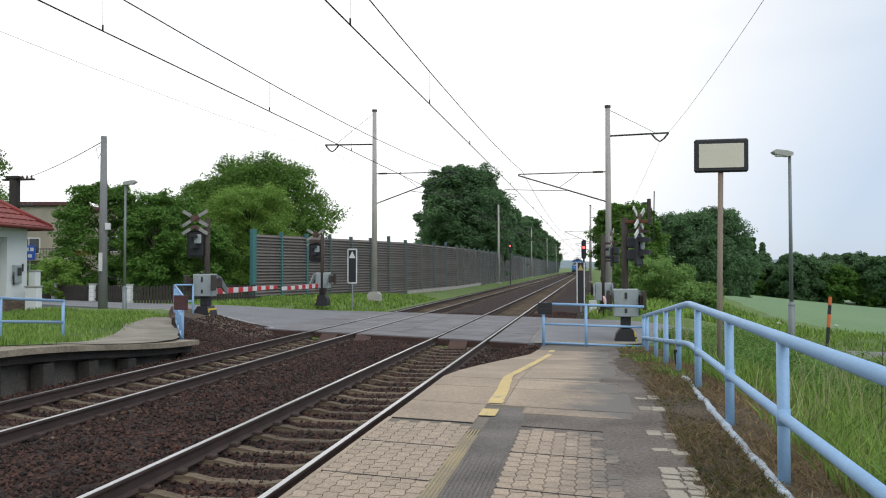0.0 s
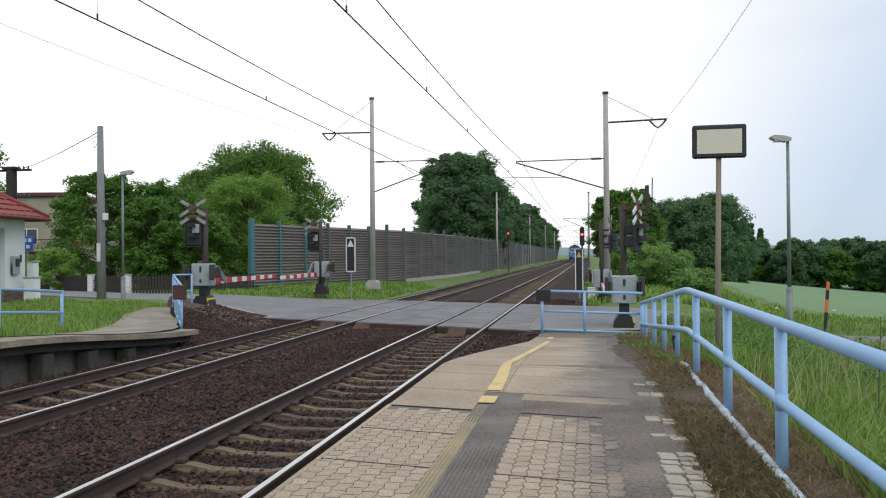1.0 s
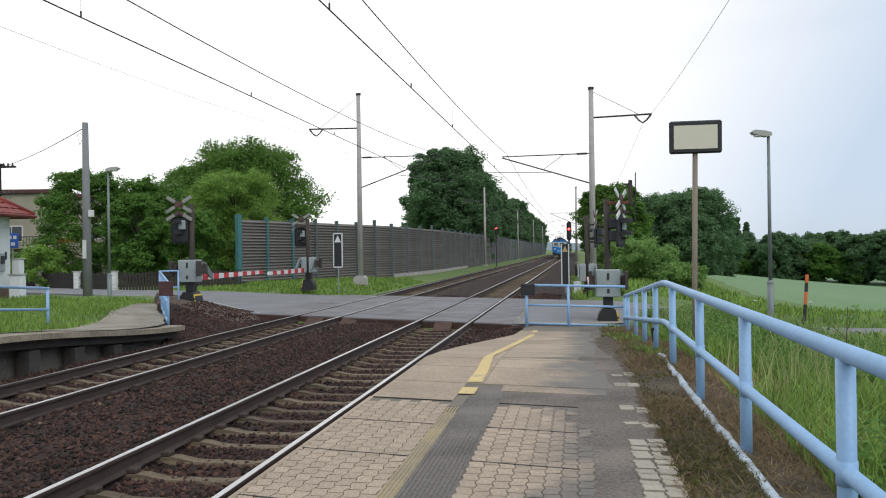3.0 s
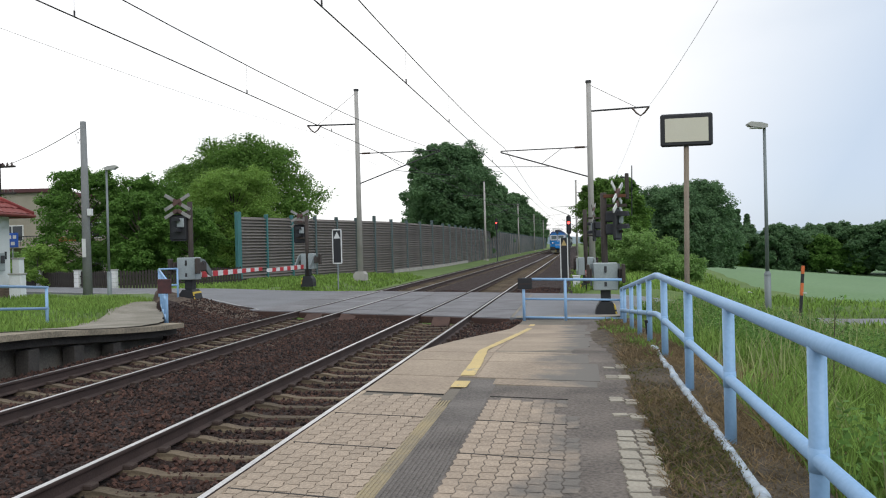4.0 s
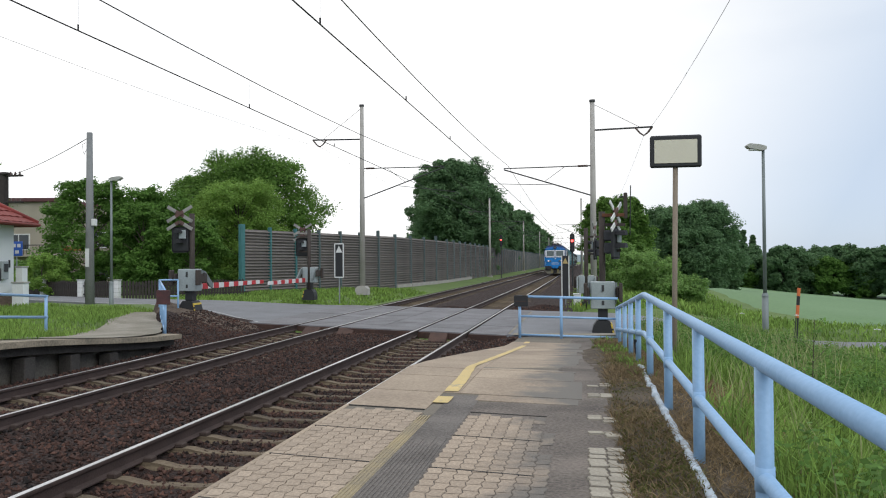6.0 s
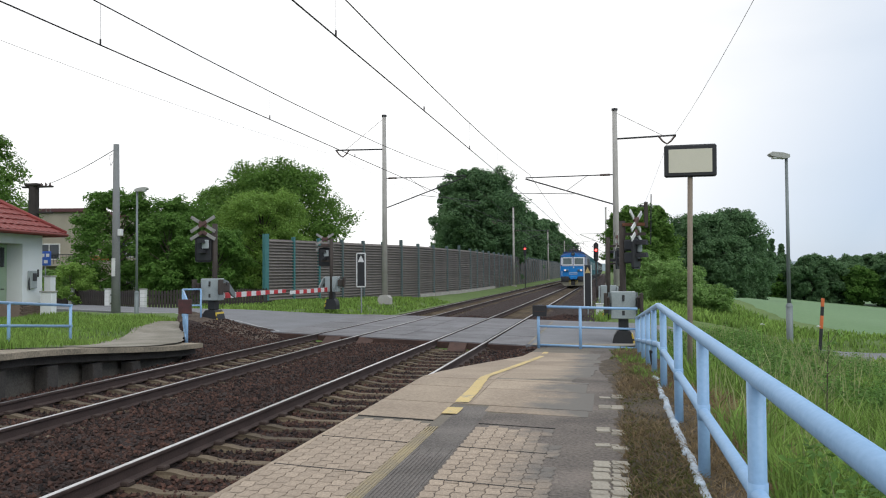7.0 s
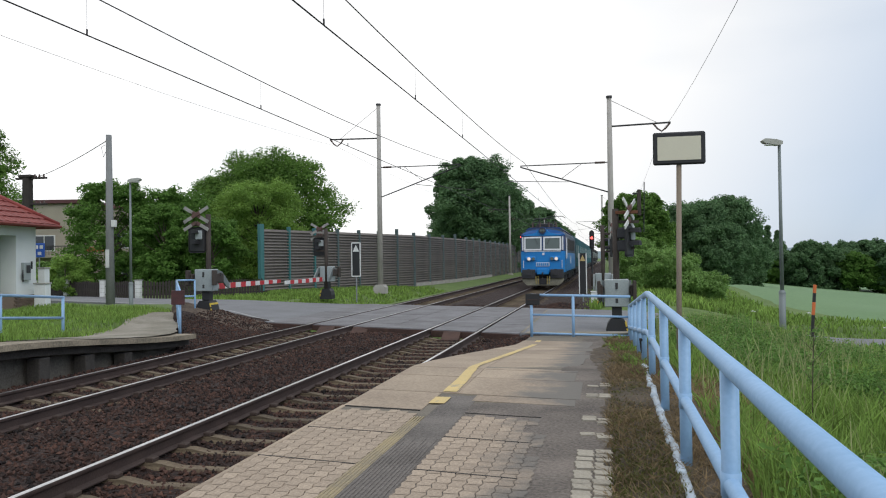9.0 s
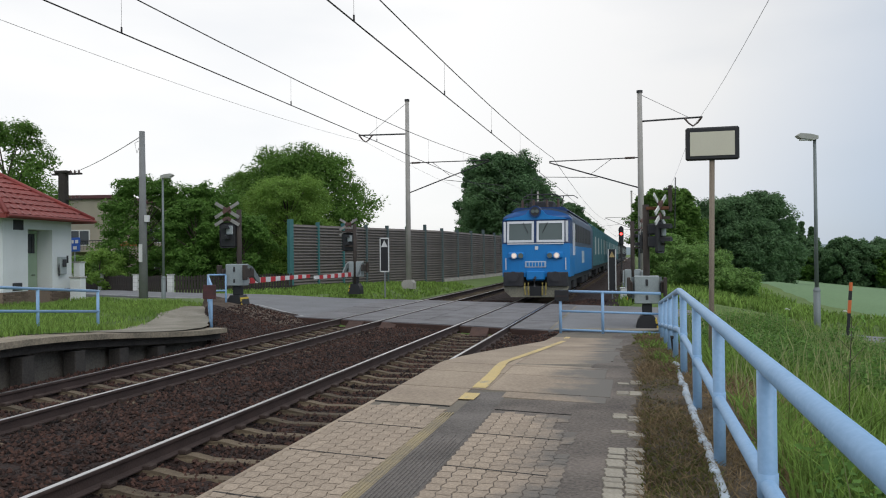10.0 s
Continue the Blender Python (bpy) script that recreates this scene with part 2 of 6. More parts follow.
M["facade"] = material("beige_render", (0.40, 0.36, 0.28), 0.92, 0, (0.28, 0.25, 0.20), 0.5, 0.8, 0.2, 20.0)
M["wood_dark"] = material("tarred_wood", (0.045, 0.037, 0.032), 0.9, 0, (0.022, 0.018, 0.016), 3.0, 0.8, 0.4, 30.0)
M["glass"] = material("window_glass", (0.03, 0.035, 0.04), 0.06, 0, spec=0.8, bump=0, amount=0.2)
M["cream"] = material("cream_sign_face", (0.66, 0.62, 0.49), 0.5, 0, (0.60, 0.56, 0.44), 1.5, 0.6, 0.02)
M["loco_blue"] = material("loco_blue_paint", (0.009, 0.21, 0.56), 0.38, 0.0, (0.008, 0.17, 0.47), 1.0, 0.6, 0.03, 20.0)
M["loco_navy"] = material("loco_navy_paint", (0.012, 0.045, 0.15), 0.4, 0.0, (0.01, 0.034, 0.11), 1.0, 0.6, 0.03, 20.0)
M["loco_brow"] = material("loco_brow_paint", (0.010, 0.085, 0.27), 0.4, 0.0, (0.009, 0.06, 0.20), 1.0, 0.6, 0.03, 20.0)
M["loco_grey"] = material("loco_dark_grey", (0.045, 0.045, 0.05), 0.65, 0.1)
M["loco_skirt"] = material("loco_plough_paint", (0.30, 0.285, 0.21), 0.7, 0, (0.13, 0.12, 0.09), 2.0, 0.95, 0.1, 20.0)
M["loco_side"] = material("loco_grille_grey_blue", (0.09, 0.12, 0.17), 0.6, 0.3, (0.06, 0.08, 0.12), 1.0, 0.7, 0.1)
M["headlamp"] = material("lit_headlamp", (0.9, 0.8, 0.7), 0.2, 0, emit=((1.0, 0.66, 0.5), 0.45), amount=0, bump=0)
M["red_lamp"] = material("lit_red_signal", (0.6, 0.02, 0.02), 0.3, 0, emit=((1.0, 0.06, 0.05), 6.0), amount=0, bump=0)
M["wagon"] = material("wagon_teal_paint", (0.065, 0.175, 0.20), 0.6, 0.0, (0.04, 0.115, 0.135), 0.8, 0.8, 0.1, 15.0)
M["orange"] = material("orange_paint", (0.72, 0.17, 0.045), 0.6, 0, (0.5, 0.12, 0.04), 3.0, 0.6, 0.05)
M["sign_blue"] = material("blue_sign_face", (0.02, 0.10, 0.45), 0.45, 0, amount=0.2, bump=0)
# distance haze is mixed into the hills' base colour
M["hill"] = material("painted_haze_woods", (0.40, 0.46, 0.52), 1.0, 0, (0.33, 0.39, 0.45), 0.01, 0.6, 0, 0.05)


# ---- building helpers ----
def link(name, bm, mat, parent=None, label="", smooth=False):
    me = bpy.data.meshes.new(name)
    bm.normal_update()
    bm.to_mesh(me)
    bm.free()
    me.materials.append(mat)
    if smooth:
        me.polygons.foreach_set("use_smooth", [True] * len(me.polygons))
    ob = new(name, me)
    if parent is not None:
        ob.parent = parent
    if label:
        ob["label"] = label
    return ob


def part(name, bm, mat, parent, label="", smooth=False):
    return link(name, bm, mat, parent, label, smooth)


def thing(name, label, category, m=None, group="", kind=""):
    ob = new(name)
    ob.empty_display_size = 0.2
    if m is not None:
        ob.matrix_basis = m
    return tagged(ob, label, category, group, kind)


def box(bm, x0, x1, y0, y1, z0, z1, bevel=0.0, m=None):
    vs = [bm.verts.new(p) for p in ((x0, y0, z0), (x1, y0, z0), (x1, y1, z0), (x0, y1, z0), (x0, y0, z1), (x1, y0, z1), (x1, y1, z1), (x0, y1, z1))]
    fs = [bm.faces.new([vs[i] for i in f]) for f in ((3, 2, 1, 0), (4, 5, 6, 7), (0, 1, 5, 4), (1, 2, 6, 5), (2, 3, 7, 6), (3, 0, 4, 7))]
    if m is not None:
        bmesh.ops.transform(bm, matrix=m, verts=vs)
    if bevel:
        es = list({e for f in fs for e in f.edges})
        bmesh.ops.bevel(bm, geom=es, offset=bevel, segments=1, affect="EDGES")
    return bm


def boxed(*a, **k):
    return box(bmesh.new(), *a, **k)


def tube(bm, points, r, n=8, r1=None):
    pts = [Vector(p) for p in points]
    rings = []
    for i, p in enumerate(pts):
        d = (pts[min(i + 1, len(pts) - 1)] - pts[max(i - 1, 0)]).normalized()
        side = d.cross(Vector((0, 0, 1)))
        if side.length < 0.05:
            side = d.cross(Vector((0, 1, 0)))
        side.normalize()
        up = side.cross(d)
        rr = r if r1 is None else r + (r1 - r) * i / (len(pts) - 1)
        rings.append([bm.verts.new(p + rr * (math.cos(a) * side + math.sin(a) * up)) for a in (2 * math.pi * k / n for k in range(n))])
    for a, b in zip(rings, rings[1:]):
        for k in range(n):
            bm.faces.new((a[k], a[(k + 1) % n], b[(k + 1) % n], b[k]))
    bm.faces.new(rings[0][::-1])
    bm.faces.new(rings[-1])
    return bm


def tubed(points, r, n=8, r1=None):
    return tube(bmesh.new(), points, r, n, r1)


def prism(bm, outline, a, b, axis="y"):
    """A closed outline of (u, v) pulled from a to b along an axis: y gives (u, ., v), x gives (., u, v), z gives (u, v, .)."""
    def at(u, v, w):
        return {"y": (u, w, v), "x": (w, u, v), "z": (u, v, w)}[axis]
    lo, hi = [bm.verts.new(at(u, v, a)) for u, v in outline], [bm.verts.new(at(u, v, b)) for u, v in outline]
    k = len(outline)
    for i in range(k):
        bm.faces.new((lo[i], lo[(i + 1) % k], hi[(i + 1) % k], hi[i]))
    bm.faces.new(lo[::-1])
    bm.faces.new(hi)
    bmesh.ops.recalc_face_normals(bm, faces=bm.faces)
    return bm


def prismed(*a, **k):
    return prism(bmesh.new(), *a, **k)


def raw(name, verts, faces, mat, parent=None, smooth=False):
    me = bpy.data.meshes.new(name)
    me.from_pydata([tuple(v) for v in verts], [], [tuple(f) for f in faces])
    me.update()
    me.materials.append(mat)
    if smooth:
        me.polygons.foreach_set("use_smooth", [True] * len(me.polygons))
    ob = new(name, me)
    if parent is not None:
        ob.parent = parent
    return ob


def smoothstep(a, b, x):
    t = min(1.0, max(0.0, (x - a) / (b - a)))
    return t * t * (3 - 2 * t)


TRACK_A, TRACK_B = 0.0, -4.14      # centre lines of the two tracks
ROAD_SLOPE = -0.36                 # the road meets the tracks at a skew


def road_near(x):
    return 20.5 + ROAD_SLOPE * x


def road_far(x):
    return 30.4 + ROAD_SLOPE * x


NEAR_LINE = [(-90, 52), (-40, 39), (-20, 31.5), (-14, 29.2), (-10, 26.6), (-6.6, 22.9), (1.9, 19.9), (4.5, 20.0), (7, 22.4), (12, 24.6), (40, 26.5), (90, 28)]
FAR_LINE = [(-90, 60), (-40, 42.8), (-20, 35.0), (-14, 33.6), (-10, 32.9), (-6.6, 32.7), (1.9, 29.7), (7, 28.0), (12, 28.6), (40, 31), (90, 33)]


def line_at(line, x):
    for (x0, y0), (x1, y1) in zip(line, line[1:]):
        if x <= x1:
            return y0 + (y1 - y0) * max(0.0, (x - x0) / (x1 - x0))
    return line[-1][1]


def road_edges(x):
    return line_at(NEAR_LINE, x), line_at(FAR_LINE, x)


def road_level(x):
    if x < 0:
        return -0.02 + 0.17 * smoothstep(-6.6, -14, x) + 0.1 * smoothstep(-14, -40, x)
    return -0.02 - 0.98 * smoothstep(4.5, 13, x) - 2.9 * smoothstep(13, 60, x)


def ground_height(x, y):
    """Terrain: track bed hollow, verges about rail height, fields that fall away to the east."""
    z = -0.45
    left = smoothstep(-7.6, -9.4, x)
    right = smoothstep(2.9, 4.4, x)
    z += left * (0.5 + 0.25 * smoothstep(34, 26, y) - 0.3 * smoothstep(46, 58, y))
    z += right * (0.5 + 0.2 * smoothstep(20, 6, y))
    z -= 3.7 * smoothstep(9, 60, x) * 0.95
    if 4.0 < x < 7.0 and y < 19.5:
        z += smoothstep(6.9, 4.8, x) * smoothstep(19.5, 16, y) * (platform_z(y) - 0.03 - z)
    z -= 1.0 * smoothstep(60, 300, x)
    z -= 0.72 * smoothstep(6.3, 11, x) * smoothstep(60, 40, y)
    z -= 1.5 * smoothstep(30, 95, y) * smoothstep(9, 17, x) + 0.3 * smoothstep(90, 135, y) * smoothstep(14, 30, x)
    a, b = road_edges(x)
    inside = smoothstep(a - 1.1, a - 0.1, y) * smoothstep(b + 1.6, b + 0.1, y)
    inside *= smoothstep(64, 55, x)
    level = road_level(x) - 0.16
    return z + (level - z) * inside


# ---- ground ----
def grid_axis(a, b, near0, near1, fine, coarse_growth=1.25):
    vals = list(np.arange(near0, near1 + 1e-6, fine))
    step = fine
    v = near1
    while v < b:
        step *= coarse_growth
        v += step
        vals.append(min(v, b))
    step, v = fine, near0
    while v > a:
        step *= coarse_growth
        v -= step
        vals.insert(0, max(v, a))
    return vals


def build_ground():
    xs = grid_axis(-2500, 2500, -24, 24, 0.6)
    ys = grid_axis(-400, 3500, -6, 60, 0.6)
    verts, faces = [], []
    for y in ys:
        for x in xs:
            n = 0.05 * noise.noise((x * 0.5, y * 0.5, 0)) if abs(x) < 200 else 0
            verts.append((x, y, ground_height(x, y) + n))
    w = len(xs)
    for j in range(len(ys) - 1):
        for i in range(w - 1):
            k = j * w + i
            faces.append((k, k + 1, k + w + 1, k + w))
    ob = raw("ground", verts, faces, M["grass_ground"], smooth=True)
    tagged(ob, "grassy ground beside the railway reaching the horizon", "ground", kind="structure")


def build_field():
    """The young grain field east of the line."""
    verts, faces, xs, ys = [], [], np.linspace(12.5, 150, 60), np.linspace(31.5, 190, 60)
    for y in ys:
        for x in xs:
            xx = x + 0.8 * math.sin(y * 0.09)
            skirt = 0.7 if x < 12.7 or y < 31.7 or y > 189 else 0.0
            verts.append((xx, y, ground_height(xx, y) + 0.28 - skirt + 0.06 * noise.noise((x * 0.2, y * 0.2, 3))))
    for j in range(59):
        for i in range(59):
            k = j * 60 + i
            faces.append((k, k + 1, k + 61, k + 60))
    ob = raw("grain_field", verts, faces, M["field"], smooth=True)
    tagged(ob, "pale green young grain field beyond the verge", "field", kind="stuff")


# ---- railway ----
RAIL_PROFILE = [(-0.07, -0.172), (0.07, -0.172), (0.07, -0.16), (0.012, -0.14), (0.009, -0.05), (0.034, -0.036), (0.036, -0.012), (0.03, -0.003),
                (-0.03, -0.003), (-0.036, -0.012), (-0.034, -0.036), (-0.009, -0.05), (-0.012, -0.14), (-0.07, -0.16)]


def build_tracks():
    sleeper_shape = bmesh.new()
    # twin-block like concrete sleeper: higher under the rails, waisted between
    prof = [(-1.28, 0.0), (-1.0, 0.03), (-0.52, 0.03), (-0.3, -0.008), (0.3, -0.008), (0.52, 0.03), (1.0, 0.03), (1.28, 0.0), (1.28, -0.16), (-1.28, -0.16)]
    prism(sleeper_shape, prof, -0.13, 0.13)
    for v in sleeper_shape.verts:
        if v.co.z > -0.1:
            v.co.y *= 0.5
    me = bpy.data.meshes.new("sleeper")
    sleeper_shape.to_mesh(me)
    sleeper_shape.free()
    me.materials.append(M["sleeper"])
    clip = bmesh.new()
    for s in (-0.75, 0.75):
        for d in (-0.11, 0.11):
            box(clip, s + d - 0.05, s + d + 0.05, -0.06, 0.06, -0.178, -0.125, 0.012)
    clip_me = bpy.data.meshes.new("rail_clip")
    clip.to_mesh(clip_me)
    clip.free()
    clip_me.materials.append(M["clip"])
    for cx, words in ((TRACK_A, "running along the platform edge"), (TRACK_B, "farther from the platform with the railings")):
        tr = thing("railway_track", "rusty steel rails on concrete sleepers, " + words, "railway track", Matrix.Translation((cx, 0, 0)), "railway tracks", "structure")
        for s in (-0.75, 0.75):
            rail = part("rail", prismed([(u + s, v) for u, v in RAIL_PROFILE], -25, 420), M["rail_side"], tr, "rusty steel rail")
            part("running_surface", boxed(s - 0.029, s + 0.029, -25, 420, -0.0045, 0.0, 0.0), M["rail_top"], rail, "polished running surface of the rail")
        k = 0
        far_v, far_f = [], []
        for i in range(-10, 500):
            y = 0.25 + i * 0.6 + random.uniform(-0.015, 0.015)
            if road_near(cx) - 0.2 < y < road_far(cx) + 0.2:
                continue
            if 0 < y < 66:
                o = new("sleeper", me)
                o.parent = tr
                o.matrix_basis = pose(random.uniform(-0.01, 0.01), y, -0.205, 0, 0, random.uniform(-0.4, 0.4))
                if y < 40:
                    c = new("rail_clip", clip_me)
                    c.parent = o
                    c.matrix_basis = pose(0, 0, 0.205)
            else:
                b = len(far_v)
                far_v += [(u, y + w, v - 0.205) for w in (-0.1, 0.1) for u, v in prof]
                far_f += [tuple(b + q for q in (i0, (i0 + 1) % 10, 10 + (i0 + 1) % 10, 10 + i0)) for i0 in range(10)]
                far_f.append(tuple(b + q for q in range(10)))
        o = raw("far_sleepers", far_v, far_f, M["sleeper"], tr)
        tagged(o, kind="stuff")


def ballast_height(x, y):
    z = -0.222
    mid = 0.5 * (TRACK_A + TRACK_B)
    if abs(x - mid) < 0.9:
        z += 0.05 * (1 - abs(x - mid) / 0.9)
    for c in (TRACK_A, TRACK_B):
        if abs(x - c) < 0.6:
            z -= 0.022
    if min(abs(x - TRACK_A), abs(x - TRACK_B)) > 0.84:
        z += 0.034
    if x > 1.5:
        z -= 0.1 * (x - 1.5)
    if x < -6.0:
        up = smoothstep(15.5, 17.5, y) * smoothstep(25.5, 23.5, y)
        z += (0.19 * up - 0.3 * (1 - up)) * (-6.0 - x)
        z -= 0.6 * smoothstep(-0.05, -0.4, x - (-6.35 - 0.637 * (y - 17.3)))
    # the near shoulder swells beside the crossing
    z += 0.2 * smoothstep(1.3, 2.2, x) * smoothstep(13, 17, y)
    return z


def shoulder_height(x, y):
    n = 0.5 * noise.noise((x * 1.1, y * 1.1, 7)) + 0.2 * noise.noise((x * 4, y * 4, 2))
    gap = road_near(x) - y
    rise = smoothstep(2.9 + n, 1.3 + n, gap) * smoothstep(-0.05, 0.1, gap) * smoothstep(-5.7, -6.6, x + 0.3 * n)
    return ballast_height(x, y) - 0.12 + 0.165 * rise + 0.02 * n + 0.02 * noise.noise((x * 14, y * 14, 3))


def build_ballast():
    xs, ys = np.arange(-9.2, 3.61, 0.09), np.concatenate([np.arange(-8, 24, 0.09), np.arange(24, 60, 0.3), np.arange(60, 420, 4.0)])
    verts, faces = [], []
    for y in ys:
        for x in xs:
            n = 0.02 * noise.noise((x * 9, y * 9, 1)) + 0.02 * noise.noise((x * 2.3, y * 2.3, 5))
            verts.append((x, y, ballast_height(x, y) + n))
    w = len(xs)
    faces = [(j * w + i, j * w + i + 1, (j + 1) * w + i + 1, (j + 1) * w + i) for j in range(len(ys) - 1) for i in range(w - 1)]
    bed = raw("ballast_bed", verts, faces, M["ballast"])
    tagged(bed, "dark red-brown stone ballast bed under the tracks", "ballast", kind="structure")
    # gravelly earth between the road and the stones
    xs, ys = np.arange(-10.2, -5.5, 0.08), np.arange(15.5, 26.5, 0.08)
    verts = [(x, y, shoulder_height(x, y)) for y in ys for x in xs]
    w = len(xs)
    faces = [(j * w + i, j * w + i + 1, (j + 1) * w + i + 1, (j + 1) * w + i) for j in range(len(ys) - 1) for i in range(w - 1)]
    tagged(raw("earth_shoulder", verts, faces, M["earth"]), "grey-brown gravelly earth between the road and the ballast", "soil", kind="structure")
    # loose stones, too many to count
    rng = np.random.default_rng(3)
    base = np.array([(1, 0, 0), (-1, 0, 0), (0, 1, 0), (0, -1, 0), (0, 0, 1), (0, 0, -1)], float)
    tri = [(0, 2, 4), (2, 1, 4), (1, 3, 4), (3, 0, 4), (2, 0, 5), (1, 2, 5), (3, 1, 5), (0, 3, 5)]
    sv, sf = [], []
    count = 75000
    for i in range(count):
        x = rng.uniform(-8.6, 2.9)
        y = 2.0 + 32 * rng.random() ** 1.6
        if road_near(x) - 0.2 < y < road_far(x) + 0.2:
            continue
        if (x > 1.55 and y < 11) or (x < -6.0 and (y < 16.8 or x < -6.9 - 0.637 * (y - 17.3))):
            continue
        on_rail = min(abs(abs(x - TRACK_A) - 0.75), abs(abs(x - TRACK_B) - 0.75))
        if on_rail < 0.09:
            continue
        s = rng.uniform(0.02, 0.043)
        level = ballast_height(x, y)
        if x < -5.8 and 16 < y < 26:
            level = max(level, shoulder_height(x, y))
        p = base * s * rng.uniform(0.55, 1.25, (6, 3))
        a = rng.uniform(0, 6.28)
        ca, sa = math.cos(a), math.sin(a)
        tilt = rng.uniform(-0.7, 0.7)
        rot = np.array([[ca, -sa, 0], [sa, ca, 0], [0, 0, 1]]) @ np.array([[1, 0, 0], [0, math.cos(tilt), -math.sin(tilt)], [0, math.sin(tilt), math.cos(tilt)]])
        p = p @ rot.T + (x, y, level + 0.012)
        b = len(sv)
        sv += p.tolist()
        sf += [(b + q[0], b + q[1], b + q[2]) for q in tri]
    o = raw("ballast_stones", sv, sf, M["stone"])
    tagged(o, "loose broken rust-tinted ballast stones between the rails", "ballast", kind="stuff")


# ---- road and level crossing ----
def build_road():
    def strip(name, x0, x1, zf, step=1.0, mat="asphalt"):
        verts, faces = [], []
        n = max(2, int((x1 - x0) / step) + 1)
        for i in range(n):
            x = x0 + (x1 - x0) * i / (n - 1)
            a, b = edges(x)
            verts += [(x, a, zf(x)), (x, b, zf(x)), (x, a, zf(x) - 0.3), (x, b, zf(x) - 0.3)]
        for i in range(n - 1):
            k = 4 * i
            faces += [(k, k + 4, k + 5, k + 1), (k, k + 2, k + 6, k + 4), (k + 1, k + 5, k + 7, k + 3)]
        faces += [(0, 1, 3, 2), (k + 4, k + 6, k + 7, k + 5)]
        o = raw(name, verts, faces, M[mat])
        return o

    edges, level, drop = road_edges, road_level, road_level
    west = strip("road_west", -90, -6.6, level)
    tagged(west, "grey asphalt road running up to the level crossing", "road", kind="structure")
    east = strip("road_east", 1.9, 60, drop)
    tagged(east, "grey asphalt road leaving the level crossing downhill", "road", kind="structure")
    # painted edge line on the west side
    verts, faces = [], []
    for i in range(20):
        x = -23.7 + i * 0.9
        a = edges(x)[0] + 0.3
        verts += [(x, a, level(x) + 0.005), (x, a + 0.14, level(x) + 0.005)]
    faces = [(2 * i, 2 * i + 2, 2 * i + 3, 2 * i + 1) for i in range(19)]
    o = raw("road_edge_line", verts, faces, M["faded_white"])
    tagged(o, "worn white edge line painted on the road", "road marking", kind="structure")
    o = raw("deck_edge_line", [(1.91, 20.0, -0.004), (1.98, 20.0, -0.004), (1.98, 28.6, -0.004), (1.91, 28.6, -0.004)], [(0, 1, 2, 3)], M["path"])
    tagged(o, "worn pale line beside the crossing deck", "road marking", kind="structure")
    verts = []
    for i in range(9):
        x = 2.05 + i * 0.36
        a = road_edges(x)[0]
        verts += [(x, a - 0.05, -0.012), (x, a + 0.5 + 0.2 * noise.noise((x, 0, 1)), -0.012)]
    o = raw("sandy_road_edge", verts, [(2 * i, 2 * i + 2, 2 * i + 3, 2 * i + 1) for i in range(8)], M["path"])
    tagged(o, "pale sandy edge of the road by the platform end", "road", kind="structure")
    deck = thing("level_crossing_deck", "grey rubber crossing panels laid flush with the rails", "level crossing", kind="structure")
    bands = [(-6.6, TRACK_B - 0.84), (TRACK_B - 0.66, TRACK_B + 0.66), (TRACK_B + 0.84, -2.07), (-2.06, TRACK_A - 0.84), (TRACK_A - 0.66, TRACK_A + 0.66), (TRACK_A + 0.84, 1.9)]
    for x0, x1 in bands:
        k = 8
        for i in range(k):
            bm = bmesh.new()
            f0, f1 = i / k, (i + 1) / k
            ya = lambda x, f: road_near(x) + (road_far(x) - road_near(x)) * f
            pts = [(x0 + 0.006, ya(x0, f0) + 0.008), (x1 - 0.006, ya(x1, f0) + 0.008), (x1 - 0.006, ya(x1, f1) - 0.008), (x0 + 0.006, ya(x0, f1) - 0.008)]
            prism(bm, pts, -0.27, -0.012 + random.uniform(-0.003, 0.003), "z")
            part("panel", bm, M["panel"], deck)
    for x0, x1 in bands:
        bm = bmesh.new()
        a, b = road_near(x0), road_near(x1)
        pts = [(x0, a - 0.09), (x1, b - 0.09), (x1, b + 0.004), (x0, a + 0.004)]
        prism(bm, pts, -0.3, -0.035, "z")
        part("edge_beam", bm, M["rust_dark"], deck, "rusty brown edge beam of the deck")
    # sloping deflector plates at the deck's near edge
    for cx, y in ((TRACK_B, 21.75), (TRACK_A, 20.35), (TRACK_B + 1.15, 21.5)):
        bm = bmesh.new()
        w = 0.24
        vs = [bm.verts.new(p) for p in ((cx - w, y, -0.03), (cx + w, y, -0.03), (cx + w, y - 0.42, -0.22), (cx - w, y - 0.42, -0.22), (cx - w, y, -0.24), (cx + w, y, -0.24))]
        for f in ((0, 1, 2, 3), (0, 3, 4), (1, 5, 2), (0, 4, 5, 1), (3, 2, 5, 4)):
            bm.faces.new([vs[i] for i in f])
        bmesh.ops.recalc_face_normals(bm, faces=bm.faces)
        part("deflector_plate", bm, M["rust_dark"], deck, "rusty sloping steel deflector plate")


# ---- platforms ----
def platform_z(y):
    r = min(6.4, max(0.0, y - 9.8))
    return 0.55 - 0.43 * r / 6.4


def platform_edge(y):
    return 1.66 + 0.72 * smoothstep(10.0, 18.0, y)


